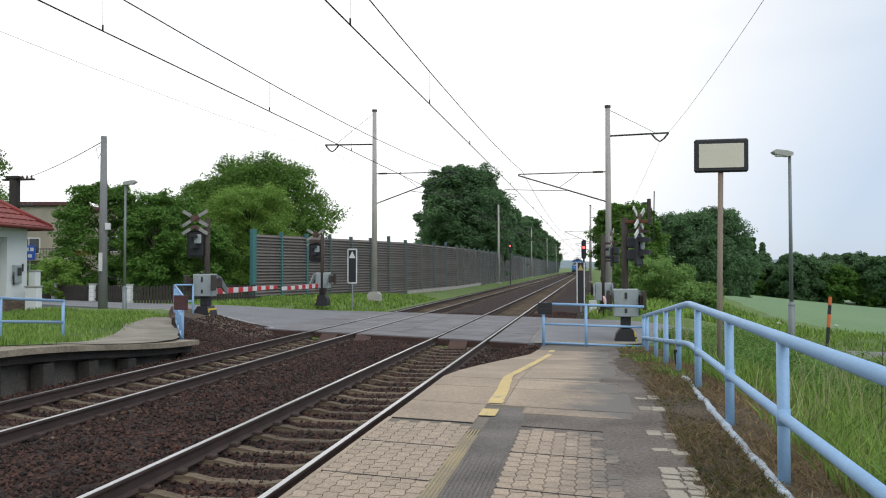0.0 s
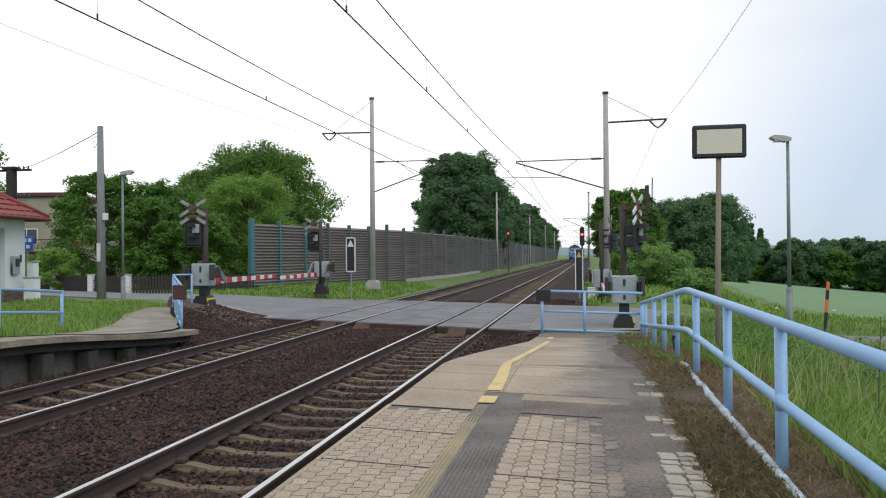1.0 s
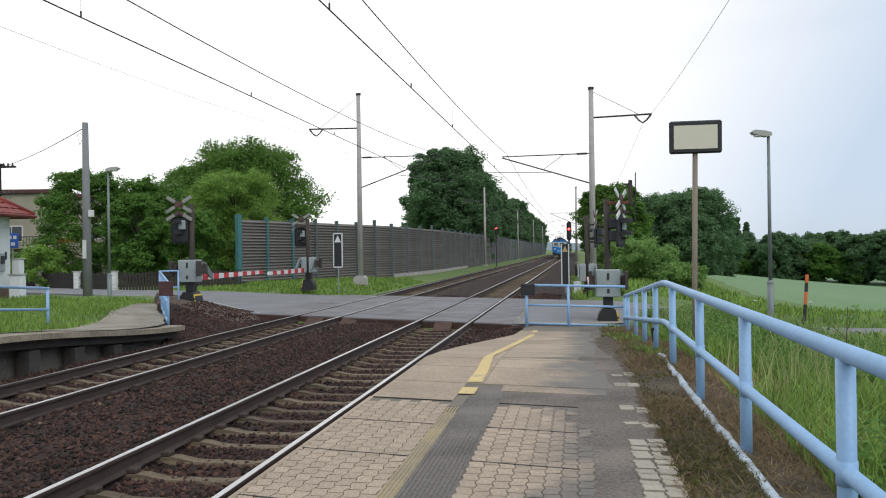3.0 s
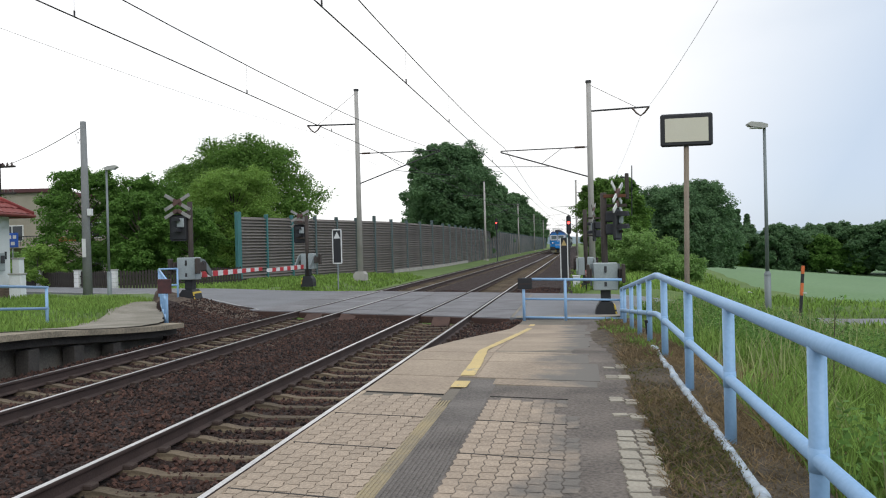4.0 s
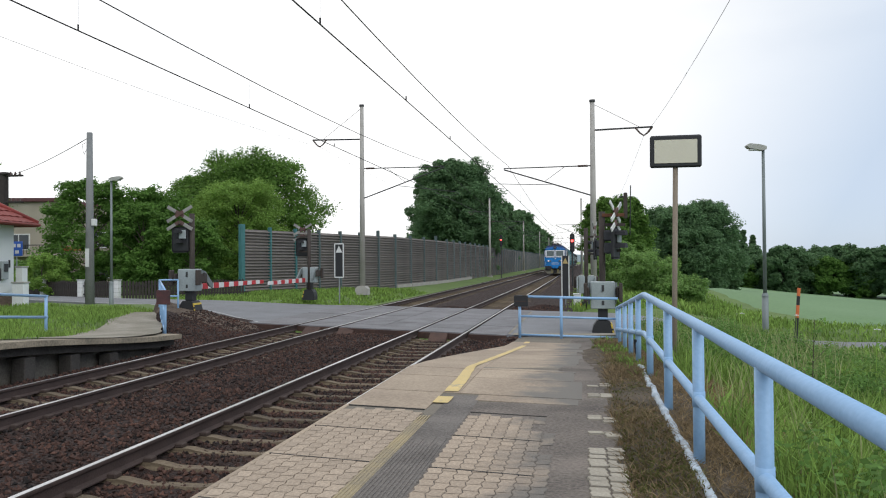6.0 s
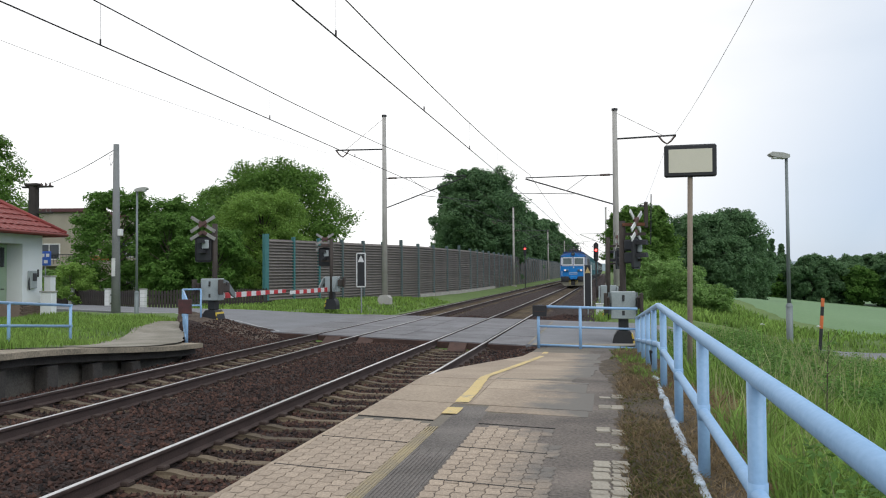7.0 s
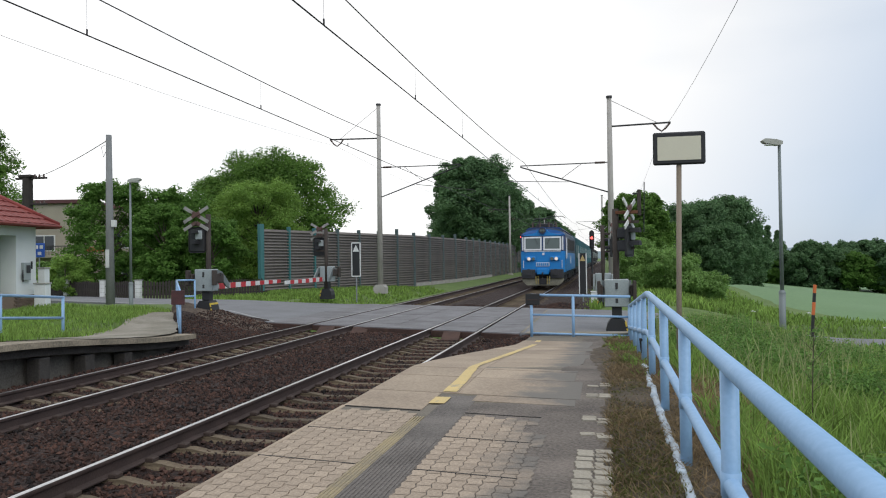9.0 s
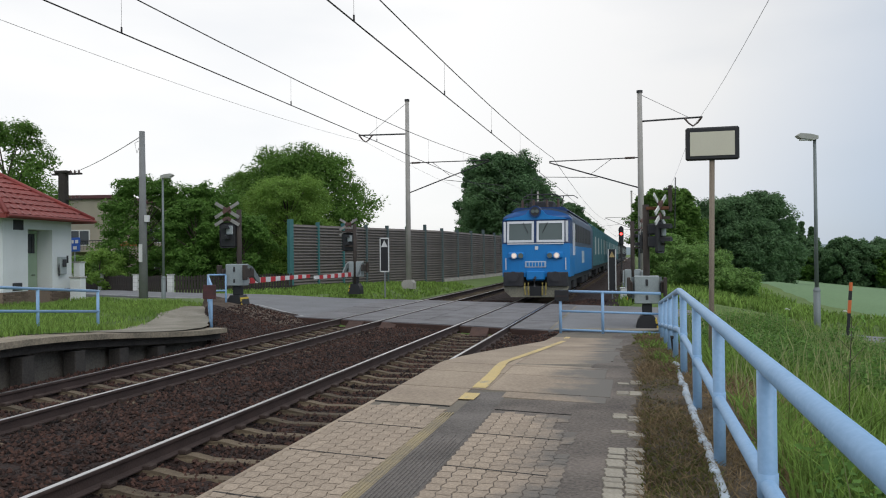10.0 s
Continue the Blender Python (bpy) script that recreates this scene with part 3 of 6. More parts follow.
def sheet(name, x_of, ys, z_of, cols, mat, lift=0.0, depth=0.0):
    """A strip along y between x_of(y) = (left, right), following z_of(y)."""
    verts, faces = [], []
    for y in ys:
        a, b = x_of(y)
        for i in range(cols + 1):
            verts.append((a + (b - a) * i / cols, y, z_of(y) + lift))
    w = cols + 1
    for j in range(len(ys) - 1):
        for i in range(cols):
            k = j * w + i
            faces.append((k, k + 1, k + w + 1, k + w))
    if depth:
        n = len(verts)
        for j, y in enumerate(ys):
            a, b = x_of(y)
            verts += [(a, y, z_of(y) - depth), (b, y, z_of(y) - depth)]
        for j in range(len(ys) - 1):
            faces += [(j * w, (j + 1) * w, n + 2 * j + 2, n + 2 * j), (j * w + cols, n + 2 * j + 1, n + 2 * j + 3, (j + 1) * w + cols)]
        faces.append((0, n, n + 1, cols))
        j = len(ys) - 1
        faces.append((j * w, j * w + cols, n + 2 * j + 1, n + 2 * j))
    return raw(name, verts, faces, mat)


def build_platform():
    ys = list(np.arange(-8, 18.01, 0.2))
    o = sheet("platform", lambda y: (platform_edge(y), 4.75), ys, platform_z, 6, M["joint"], -0.003, 0.9)
    tagged(o, "low concrete station platform with a paved surface", "platform", kind="structure")
    # dark asphalt between and beside the paved fields, with ragged edges
    rag = lambda y, k: 0.05 * noise.noise((k, y * 1.9, 1)) + 0.03 * noise.noise((k, y * 6.5, 4))
    o = sheet("worn_strip", lambda y: (2.87 if y < 7.45 else 3.6 + rag(y, 2), 4.12), list(np.arange(-8, 17.9, 0.1)), platform_z, 3, M["tar"], 0.001)
    tagged(o, "worn dark asphalt strip along the platform", "pavement", kind="structure")
    o = sheet("asphalt_strip", lambda y: (2.565, 2.872), list(np.arange(-4, 7.95, 0.25)), platform_z, 2, M["tactile"], 0.0025)
    tagged(o, "ribbed dark grey asphalt strip between the paved fields", "pavement", kind="structure")
    bm = bmesh.new()
    for i in range(10):
        x = 2.58 + i * 0.029
        box(bm, x, x + 0.012, -1.0, 5.9 - 0.12 * (i % 3), 0.548, 0.5565)
    tagged(link("strip_ribs", bm, M["tactile"]), "worn ribs of the dark guiding strip", "guiding strip", kind="structure")
    bm = bmesh.new()
    for i in range(4):
        x = 2.463 + i * 0.026
        box(bm, x, x + 0.013, -1.0, 6.7, 0.548, 0.5565)
    tagged(link("faded_line_ribs", bm, M["yellow_faded"]), "faded yellow ribbed safety line on the platform", "safety line", kind="structure")
    o = sheet("faded_safety_line", lambda y: (2.455, 2.565), list(np.arange(-4, 6.75, 0.25)), platform_z, 1, M["yellow_faded"], 0.0035)
    tagged(o, "faded yellow safety line along the platform edge", "safety line", kind="structure")
    lefts, rights = [(2.45, 7.29), (2.445, 8.6), (2.405, 9.65), (2.50, 12.4), (2.59, 15.1), (2.61, 16.9)], [(2.61, 7.29), (2.59, 8.6), (2.51, 9.95), (2.615, 12.4), (2.70, 15.1), (2.72, 16.9)]
    at = lambda line, y: float(np.interp(y, [c[1] for c in line], [c[0] for c in line]))
    for a, b in ((7.29, 7.63), (7.93, 16.9)):
        k = max(4, int((b - a) / 0.15))
        o = sheet("yellow_safety_line", lambda y: (at(lefts, y) + 0.012 * noise.noise((1, y * 5, 0)), at(rights, y) + 0.012 * noise.noise((7, y * 5, 0))), list(np.linspace(a, b, k)), platform_z, 1, M["yellow"], 0.0115)
        tagged(o, "worn yellow safety line painted on the platform end", "safety line", kind="structure")
    pv = thing("platform_paving", "beige concrete paving slabs and interlocking blocks, stained", "paving", kind="structure")
    rng = random.Random(8)
    skew = lambda x, y: y - 0.15 * (x - 2.5)

    def slab(x0, x1, y0, y1, lift):
        """One concrete slab; its cross joints run at the skew of the platform's slabs."""
        g = 0.007
        bm = bmesh.new()
        xa, xb = x0, x0
        if x0 < 2.3:
            xa, xb = max(x0, platform_edge(skew(x0, y0)) - 0.01), max(x0, platform_edge(skew(x0, y1)) - 0.01)
        lo = []
        for xx, yy in ((xa, y0 + g), (x1, y0 + g), (x1, y1 - g), (xb, y1 - g)):
            ys_ = skew(xx, yy)
            lo.append(bm.verts.new((xx, ys_, platform_z(ys_) - 0.08)))
        hi = [bm.verts.new(v.co + Vector((0, 0, 0.08 + lift))) for v in lo]
        for k in range(4):
            bm.faces.new((lo[k], lo[(k + 1) % 4], hi[(k + 1) % 4], hi[k]))
        bm.faces.new(hi)
        part("slab", bm, M["slab"], pv)
    cuts = [7.89, 8.95, 9.62, 10.75, 11.9, 12.9, 13.9, 14.9, 15.9, 16.9]
    for y0, y1 in zip(cuts, cuts[1:]):
        slab(1.64, 2.62, y0, y1, 0.004 + rng.uniform(0, 0.004))
        slab(2.625, 3.82 + rng.uniform(-0.05, 0.06), y0, y1, 0.004 + rng.uniform(0, 0.004))
    slab(1.64, 2.45, 6.99, 7.885, 0.004)
    slab(2.84, 3.84, 7.55, 7.86, 0.005)
    for yj in (4.1, 5.12, 6.05, 6.97):
        for x0, x1 in ((1.67, 2.45), (2.88, 3.58)):
            at_y = skew(0.5 * (x0 + x1), yj)
            m = pose(0.5 * (x0 + x1), at_y, 0, 0, 0, math.degrees(math.atan(-0.15)))
            half = 0.5 * (x1 - x0)
            part("expansion_joint", boxed(-half, half, -0.007, 0.007, 0.5, 0.5572, 0.0, m), M["tar_dark"], pv)
    part("edge_board", boxed(1.635, 1.68, -8.0, 7.12, 0.3, 0.5565, 0.006), M["slab"], pv, "worn concrete edge of the platform")
    # wavy interlocking blocks
    w, h, k = 0.0985, 0.132, 0.009
    def block_mesh(w, h, k, g=0.0028, name="paving_block", mat="paver"):
        bm = bmesh.new()
        out = [(g, g), (w - g, g), (w - g + k, h * 0.25), (w - g - k, h * 0.75), (w - g, h - g), (g, h - g), (g - k, h * 0.75), (g + k, h * 0.25)]
        prism(bm, out, -0.05, -0.003, "z")
        top = [bm.verts.new((u + (0.0015 if u < w / 2 else -0.0015), v + (0.0015 if v < h / 2 else -0.0015), 0.0)) for u, v in out]
        bm.faces.new(top)
        me = bpy.data.meshes.new(name)
        bm.to_mesh(me)
        bm.free()
        me.materials.append(M[mat])
        return me
    me = block_mesh(w, h, k)
    mirrored = block_mesh(w, h, -k)
    jv, jf = [], []
    shapes = [[tuple(v.co) for v in q.vertices] for q in (me, mirrored)]
    src_f = [tuple(f.vertices) for f in me.polygons]
    for x0, cols, wide in ((1.682, 8, w * 0.98), (2.885, 8, w)):
        y = -3.0
        while y < 6.86:
            for i in range(cols):
                x = x0 + i * wide
                yy = y + (h / 2 if i % 2 else 0.0)
                if yy > 6.92 - 0.15 * (x - 2.5) - h:
                    continue
                if x0 > 2 and i >= cols - 2 and noise.noise((x * 3, yy * 2.2, 6)) + 0.25 * (i - cols + 2) > 0.12:
                    continue
                lift = 0.004 + rng.uniform(0, 0.0015)
                if y > 3.5:
                    o = new("paving_block", mirrored if i % 2 else me)
                    o.parent = pv
                    o.matrix_basis = pose(x, yy, 0.55 + lift, rng.uniform(-0.2, 0.2), rng.uniform(-0.2, 0.2), 0)
                else:
                    b0 = len(jv)
                    jv += [(p[0] + x, p[1] + yy, p[2] + 0.55 + lift) for p in shapes[i % 2]]
                    jf += [tuple(b0 + q for q in f) for f in src_f]
            y += h
    o = raw("paving_field", jv, jf, M["paver"], pv)
    tagged(o, kind="stuff")
    me2 = block_mesh(0.125, 0.105, 0.008, 0.006, "edging_block", "paver_pale")
    y = 1.0
    while y < 9.7:
        for c in (0, 1):
            if rng.random() < (0.96 if y < 5.65 else 0.75 if 6.05 < y < 6.25 or 6.6 < y < 6.8 or 7.8 < y < 7.95 or 8.45 < y < 8.6 else 0.04):
                o = new("edging_block", me2)
                o.parent = pv
                z = platform_z(y)
                o.matrix_basis = pose(3.925 + c * 0.127 + rng.uniform(-0.006, 0.006), y, z + 0.012 + rng.uniform(-0.004, 0.006), rng.uniform(-2, 2), rng.uniform(-2, 2), rng.uniform(-3, 3))
        y += 0.108
    verts, faces, xs, ys2 = [], [], np.linspace(3.8, 4.95, 26), np.arange(-4, 18, 0.07)
    for y in ys2:
        for x in xs:
            wob = 0.05 * noise.noise((1.0, y * 1.6, 2)) + 0.04 * noise.noise((3.0, y * 5, 2)) - 0.24 * smoothstep(8, 13, y) + 0.26 * smoothstep(14, 16.5, y)
            h = 0.03 * smoothstep(4.14 + wob, 4.32 + wob, x) - 0.03 * smoothstep(4.12 + wob, 4.04 + wob, x) + 0.022 * noise.noise((x * 6, y * 6, 4))
            verts.append((x, y, platform_z(y) + 0.004 + h))
    w = len(xs)
    faces = [(j * w + i, j * w + i + 1, (j + 1) * w + i + 1, (j + 1) * w + i) for j in range(len(ys2) - 1) for i in range(w - 1)]
    o = raw("verge_soil", verts, faces, M["soil"])
    tagged(o, "brown mossy soil verge along the platform railing", "soil", kind="structure")


def build_left_platform():
    zf = lambda y: 0.60 - 0.42 * smoothstep(10.5, 17.5, y)
    ys = list(np.arange(-8, 17.6, 0.4))
    pf = thing("far_platform", "low concrete platform on trestle supports opposite, paved edge", "platform", kind="structure")
    o = sheet("deck", lambda y: (-9.6, -5.85), ys, zf, 4, M["deck"], 0, 0.11)
    o.parent = pf
    # beam and blocks wear concrete coloured dark for the shade below the deck
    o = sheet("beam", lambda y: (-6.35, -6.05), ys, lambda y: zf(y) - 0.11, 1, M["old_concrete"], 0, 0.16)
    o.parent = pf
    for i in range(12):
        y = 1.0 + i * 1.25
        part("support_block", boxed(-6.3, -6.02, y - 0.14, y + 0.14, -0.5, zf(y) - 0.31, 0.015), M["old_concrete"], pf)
    o = sheet("back_wall", lambda y: (-6.9, -6.42), ys, lambda y: zf(y) - 0.165, 1, M["back_wall"], 0, 0.9)
    o.parent = pf
    v, f = [], []
    for y in np.linspace(13.4, 22.5, 30):
        xl = float(np.interp(y, [13.4, 15, 17, 20, 24, 27.5], [-7.3, -7.5, -8.3, -9.6, -11.3, -12.6]))
        xr = float(np.interp(y, [13.4, 15, 17, 20, 24, 27.5], [-5.9, -5.95, -6.3, -8.0, -10.7, -12.0]))
        for q in range(5):
            xx = xl + (xr - xl) * q / 4 + 0.22 * noise.noise((y * 1.3, q, 3))
            v.append((xx, y, max(zf(y), ground_height(xx, y)) + 0.016 + 0.03 * smoothstep(14.5, 17, y)))
    f = [(j * 5 + i, j * 5 + i + 1, j * 5 + i + 6, j * 5 + i + 5) for j in range(29) for i in range(4)]
    o = raw("foot_path", v, f, M["path"])
    tagged(o, "pale worn asphalt foot path sloping down from the platform opposite", "path", kind="structure")
    # grass and the asphalt path on top
    o = sheet("platform_turf", lambda y: (-9.7, -6.6 + 0.15 * math.sin(y * 2.1)), list(np.arange(-8, 14.6, 0.3)), zf, 3, M["grass_ground"], 0.015)
    tagged(o, "grass growing over the platform opposite", "grass", kind="structure")


# concrete with the under-deck shade put into its base colour
M["old_concrete"] = material("shade_darkened_concrete", (0.075, 0.068, 0.06), 0.95, 0, (0.035, 0.03, 0.027), 2.0, 0.9, 0.4, 30.0)
M["path"] = material("pale_worn_path", (0.32, 0.29, 0.24), 0.95, 0, (0.15, 0.135, 0.095), 1.3, 0.9, 0.4, 40.0)
M["deck"] = material("mossy_deck_concrete", (0.37, 0.31, 0.225), 0.95, 0, (0.15, 0.13, 0.095), 1.5, 0.95, 0.4, 30.0)
M["earth"] = material("trodden_earth", (0.15, 0.112, 0.082), 0.97, 0, (0.045, 0.03, 0.022), 1.4, 0.95, 1.0, 20.0)
M["tar_dark"] = material("dark_joint_filler", (0.05, 0.045, 0.04), 0.95)
M["back_wall"] = material("old_retaining_wall", (0.20, 0.18, 0.155), 0.95, 0, (0.09, 0.08, 0.068), 2.0, 0.9, 0.4, 30.0)
M["rust_dark"] = material("dark_rust", (0.095, 0.05, 0.036), 0.85, 0.1, (0.04, 0.024, 0.02), 4.0, 0.9, 0.3)
M["slab"] = material("stained_slab", (0.42, 0.335, 0.245), 0.93, 0, (0.25, 0.195, 0.145), 0.9, 0.95, 0.3, 35.0, 0.06)
M["paver_pale"] = material("pale_edging_block", (0.40, 0.36, 0.29), 0.93, 0, (0.28, 0.25, 0.20), 1.5, 0.9, 0.4, 50.0, 0.14)
trodden(M["slab"], (0.17, 0.155, 0.135))
build_ground()
build_field()
build_tracks()
build_ballast()
build_road()
build_platform()
build_left_platform()


# ---- railings ----
def build_long_railing():
    """The platform's long railing: level along the platform, then sloping down the ramp to the road."""
    r_obj = thing("platform_railing", "light blue painted tubular steel railing along the platform", "railing")
    x = 4.64
    knee, fall = 9.85, 0.083
    top = lambda y: 1.487 - fall * max(0.0, y - knee)
    mid = lambda y: 1.005 - fall * max(0.0, y - knee)
    for name, zf, r in (("handrail", top, 0.039), ("middle_rail", mid, 0.034)):
        part(name, tubed([(x, -8, zf(0)), (x, knee - 0.15, zf(0)), (x, knee, zf(0) - 0.006), (x, knee + 0.15, zf(knee + 0.15)), (x, 17.75, zf(17.75))], r, 14), M["blue_paint"], r_obj, smooth=True)
    for y in (-5.6, -3.8, -2.0, -0.2, 1.65, 3.49, 5.33, 7.15, 9.06, 10.93, 12.65, 14.5, 16.65, 17.72):
        part("post", tubed([(x, y, platform_z(y) - 0.15), (x, y, top(y) - 0.02)], 0.038, 14), M["blue_paint"], r_obj, smooth=True)
        part("weld_collar", tubed([(x, y, mid(y) - 0.05), (x, y, mid(y) + 0.05)], 0.042, 14), M["blue_paint"], r_obj, smooth=True)
    part("clamp", boxed(4.575, 4.625, 10.9, 10.96, 0.78, 0.82, 0.005), M["black"], r_obj, "small black cable clamp")
    part("cable_end", tubed([(4.59, 10.93, 0.8), (4.6, 10.93, 0.68), (4.61, 10.93, 0.62)], 0.016, 6), M["black"], r_obj)
    # conduit pipe lying along its foot, in worn lengths
    c = thing("conduit_pipe", "whitish blue conduit pipe lying along the railing's foot", "pipe")
    y = 1.0
    rng = random.Random(5)
    while y < 9.9:
        n = min(rng.choice((0.55, 0.8, 1.1)), 9.95 - y)
        a, b = 4.595 + rng.uniform(-0.014, 0.014), 4.595 + rng.uniform(-0.014, 0.014)
        bm = tubed([(a, y, 0.585 + rng.uniform(-0.008, 0.008)), (b, y + n - rng.choice((0.03, 0.03, 0.12)), 0.585)], 0.031, 10)
        tube(bm, [(a, y - 0.05, 0.587), (a, y + 0.06, 0.587)], 0.037, 10)
        part("pipe_length", bm, M["pipe"], c, smooth=True)
        y += n


M["pipe"] = material("pale_blue_pipe", (0.50, 0.58, 0.66), 0.6, 0, (0.33, 0.37, 0.40), 1.6, 0.8, 0.1, 30.0, rust=(0.12, 0.10, 0.085), rust_amount=0.3)


def build_end_barrier():
    """The short railing across the platform's end."""
    g = thing("platform_end_railing", "light blue tubular railing closing the platform's end", "railing")
    y = 17.8
    for z, r in ((1.06, 0.032), (0.60, 0.026), (0.17, 0.026)):
        part("rail", tubed([(2.4, y, z + 0.03), (4.66, y, z - 0.02)], r, 10), M["blue_paint"], g, smooth=True)
    for x in (2.42, 3.38):
        part("post", tubed([(x, y, 0.0), (x, y, 1.08)], 0.034, 10), M["blue_paint"], g, smooth=True)
    board = part("notice_board", boxed(2.29, 2.62, y - 0.07, y - 0.045, 0.86, 1.12, 0.012), M["black"], g, "small dark warning plate on the railing")
    # rectangle of a reversed plate's ribs
    part("board_rib", boxed(2.33, 2.58, y - 0.078, y - 0.071, 0.97, 0.99), M["rail_side"], board)


def build_left_gate():
    """The zigzag gate railing beside the far barrier post."""
    g = thing("path_railing", "light blue tubular railing beside the foot path", "railing")
    a, b = (-6.35, 17.3), (-9.6, 22.4)
    c = (-9.15, 22.75)
    za = 0.14
    def bar(p, q, z0, z1, r=0.03):
        part("rail", tubed([(p[0], p[1], z0), (q[0], q[1], z1)], r, 8), M["blue_paint"], g, smooth=True)
    for dz in (0.08, 0.55, 1.1):
        bar(a, b, za + dz, 0.28 + dz)
    bar(b, c, 1.38, 1.38)
    bar(b, c, 0.85, 0.85)
    for f in (0, 0.25, 0.5, 0.75, 1):
        x, y = a[0] + (b[0] - a[0]) * f, a[1] + (b[1] - a[1]) * f
        part("post", tubed([(x, y, 0.0), (x, y, za + 0.14 * f + 1.1)], 0.032, 8), M["blue_paint"], g, smooth=True)
    part("post", tubed([(c[0], c[1], 0.1), (c[0], c[1], 1.38)], 0.032, 8), M["blue_paint"], g, smooth=True)
    part("warning_plate", boxed(a[0] - 0.21, a[0] + 0.17, a[1] - 0.07, a[1] - 0.045, 0.9, 1.26, 0.012), M["dark_red"], g, "dark plate with a worn red sign")


M["dark_red"] = material("worn_red_plate", (0.10, 0.03, 0.03), 0.6, 0, (0.03, 0.02, 0.02), 6.0, 0.9)


def build_left_railing():
    g = thing("far_platform_railing", "light blue tubular railing on the platform opposite", "railing")
    x0 = -8.37
    ys = (4.0, 6.0, 8.0, 10.0, 12.0, 13.75, 15.62)
    zb = lambda y: 0.58 - 0.42 * smoothstep(10.5, 17.5, y)
    fall = lambda y: 0.075 * min(5.2, max(0.0, 15.66 - y))
    for z in (1.175, 0.69):
        part("rail", tubed([(x0, 2.0, z + fall(2)), (x0, 10.46, z + fall(2)), (x0, 15.66, z)], 0.033, 10), M["blue_paint"], g, smooth=True)
    for y in ys:
        part("post", tubed([(x0, y, zb(y) - 0.1), (x0, y, 1.185 + fall(y))], 0.034, 10), M["blue_paint"], g, smooth=True)


# ---- overhead line ----
def build_mast(x, y, zb, zt, side, arm_out, upper, lower, track_x, words, far=False):
    """A concrete catenary mast. side: +1 when its feeder arm points to +x (away from the tracks)."""
    m = thing("catenary_mast", words, "catenary mast", Matrix.Translation((x, y, 0)), "catenary masts")
    part("pole", tubed([(0, 0, zb - 0.3), (0, 0, zt)], 0.17, 14, 0.115), M["mast"], m, smooth=True)
    part("cap", tubed([(0, 0, zt - 0.02), (0, 0, zt + 0.09)], 0.15, 12), M["dark_steel"], m)
    f = bmesh.new()
    prism(f, [(-0.36, zb - 0.3), (0.36, zb - 0.3), (0.36, zb + 0.06), (0.22, zb + 0.22), (-0.22, zb + 0.22), (-0.36, zb + 0.06)], -0.3, 0.3)
    part("footing", f, M["mast"], m)
    # feeder arm with its V insulator
    az = zt - arm_out[1]
    L = arm_out[0] * side
    arm = part("feeder_arm", tubed([(0, 0, az), (L, 0, az + 0.06)], 0.045, 8), M["dark_steel"], m)
    part("stay_rod", tubed([(0, 0, zt - 0.1), (L * 0.78, 0, az + 0.08)], 0.012, 6), M["wire"], arm)
    for u in (0.72, 0.985):
        part("insulator", tubed([(L * u, 0, az + 0.03), (L * (u + 0.852) / 2, 0, az - 0.22), (L * 0.852, 0, az - 0.36)], 0.05, 8, 0.035), M["insulator"], arm)
    # cantilever towards the track
    d = track_x - x
    s = 1 if d > 0 else -1
    cw = 5.6
    top_tube = part("cantilever", tubed([(0, 0, upper), (d * 0.98, 0, upper - 0.02)], 0.028, 8), M["dark_steel"], m)
    part("bracket_tube", tubed([(0, 0, lower), (d * 0.98, 0, upper - 0.08)], 0.034, 8), M["dark_steel"], m)
    part("insulator", tubed([(s * 0.25, 0, upper), (s * 0.75, 0, upper)], 0.055, 8), M["insulator"], top_tube)
    part("strut", tubed([(d * 0.30, 0, upper), (d * 0.52, 0, lower + (upper - lower) * 0.53)], 0.014, 6), M["wire"], m)
    part("registration_arm", tubed([(d * 0.45, 0, lower + (upper - lower) * 0.40), (d * 1.12, 0, cw + 0.32), (d * 1.16, 0, cw + 0.22)], 0.018, 6), M["dark_steel"], m)
    part("steady_arm", tubed([(d * 1.16, 0, cw + 0.22), (d * 0.98, 0, cw + 0.02)], 0.012, 6), M["dark_steel"], m)
    return m


MASTS_L = [(-8.87, 42.7), (-8.95, 104.4), (-9.0, 165.0), (-9.0, 226.0), (-9.0, 287.0)]
MASTS_R = [(4.40, 38.8), (3.6, 112.0), (3.5, 170.0), (3.5, 230.0), (3.5, 290.0)]


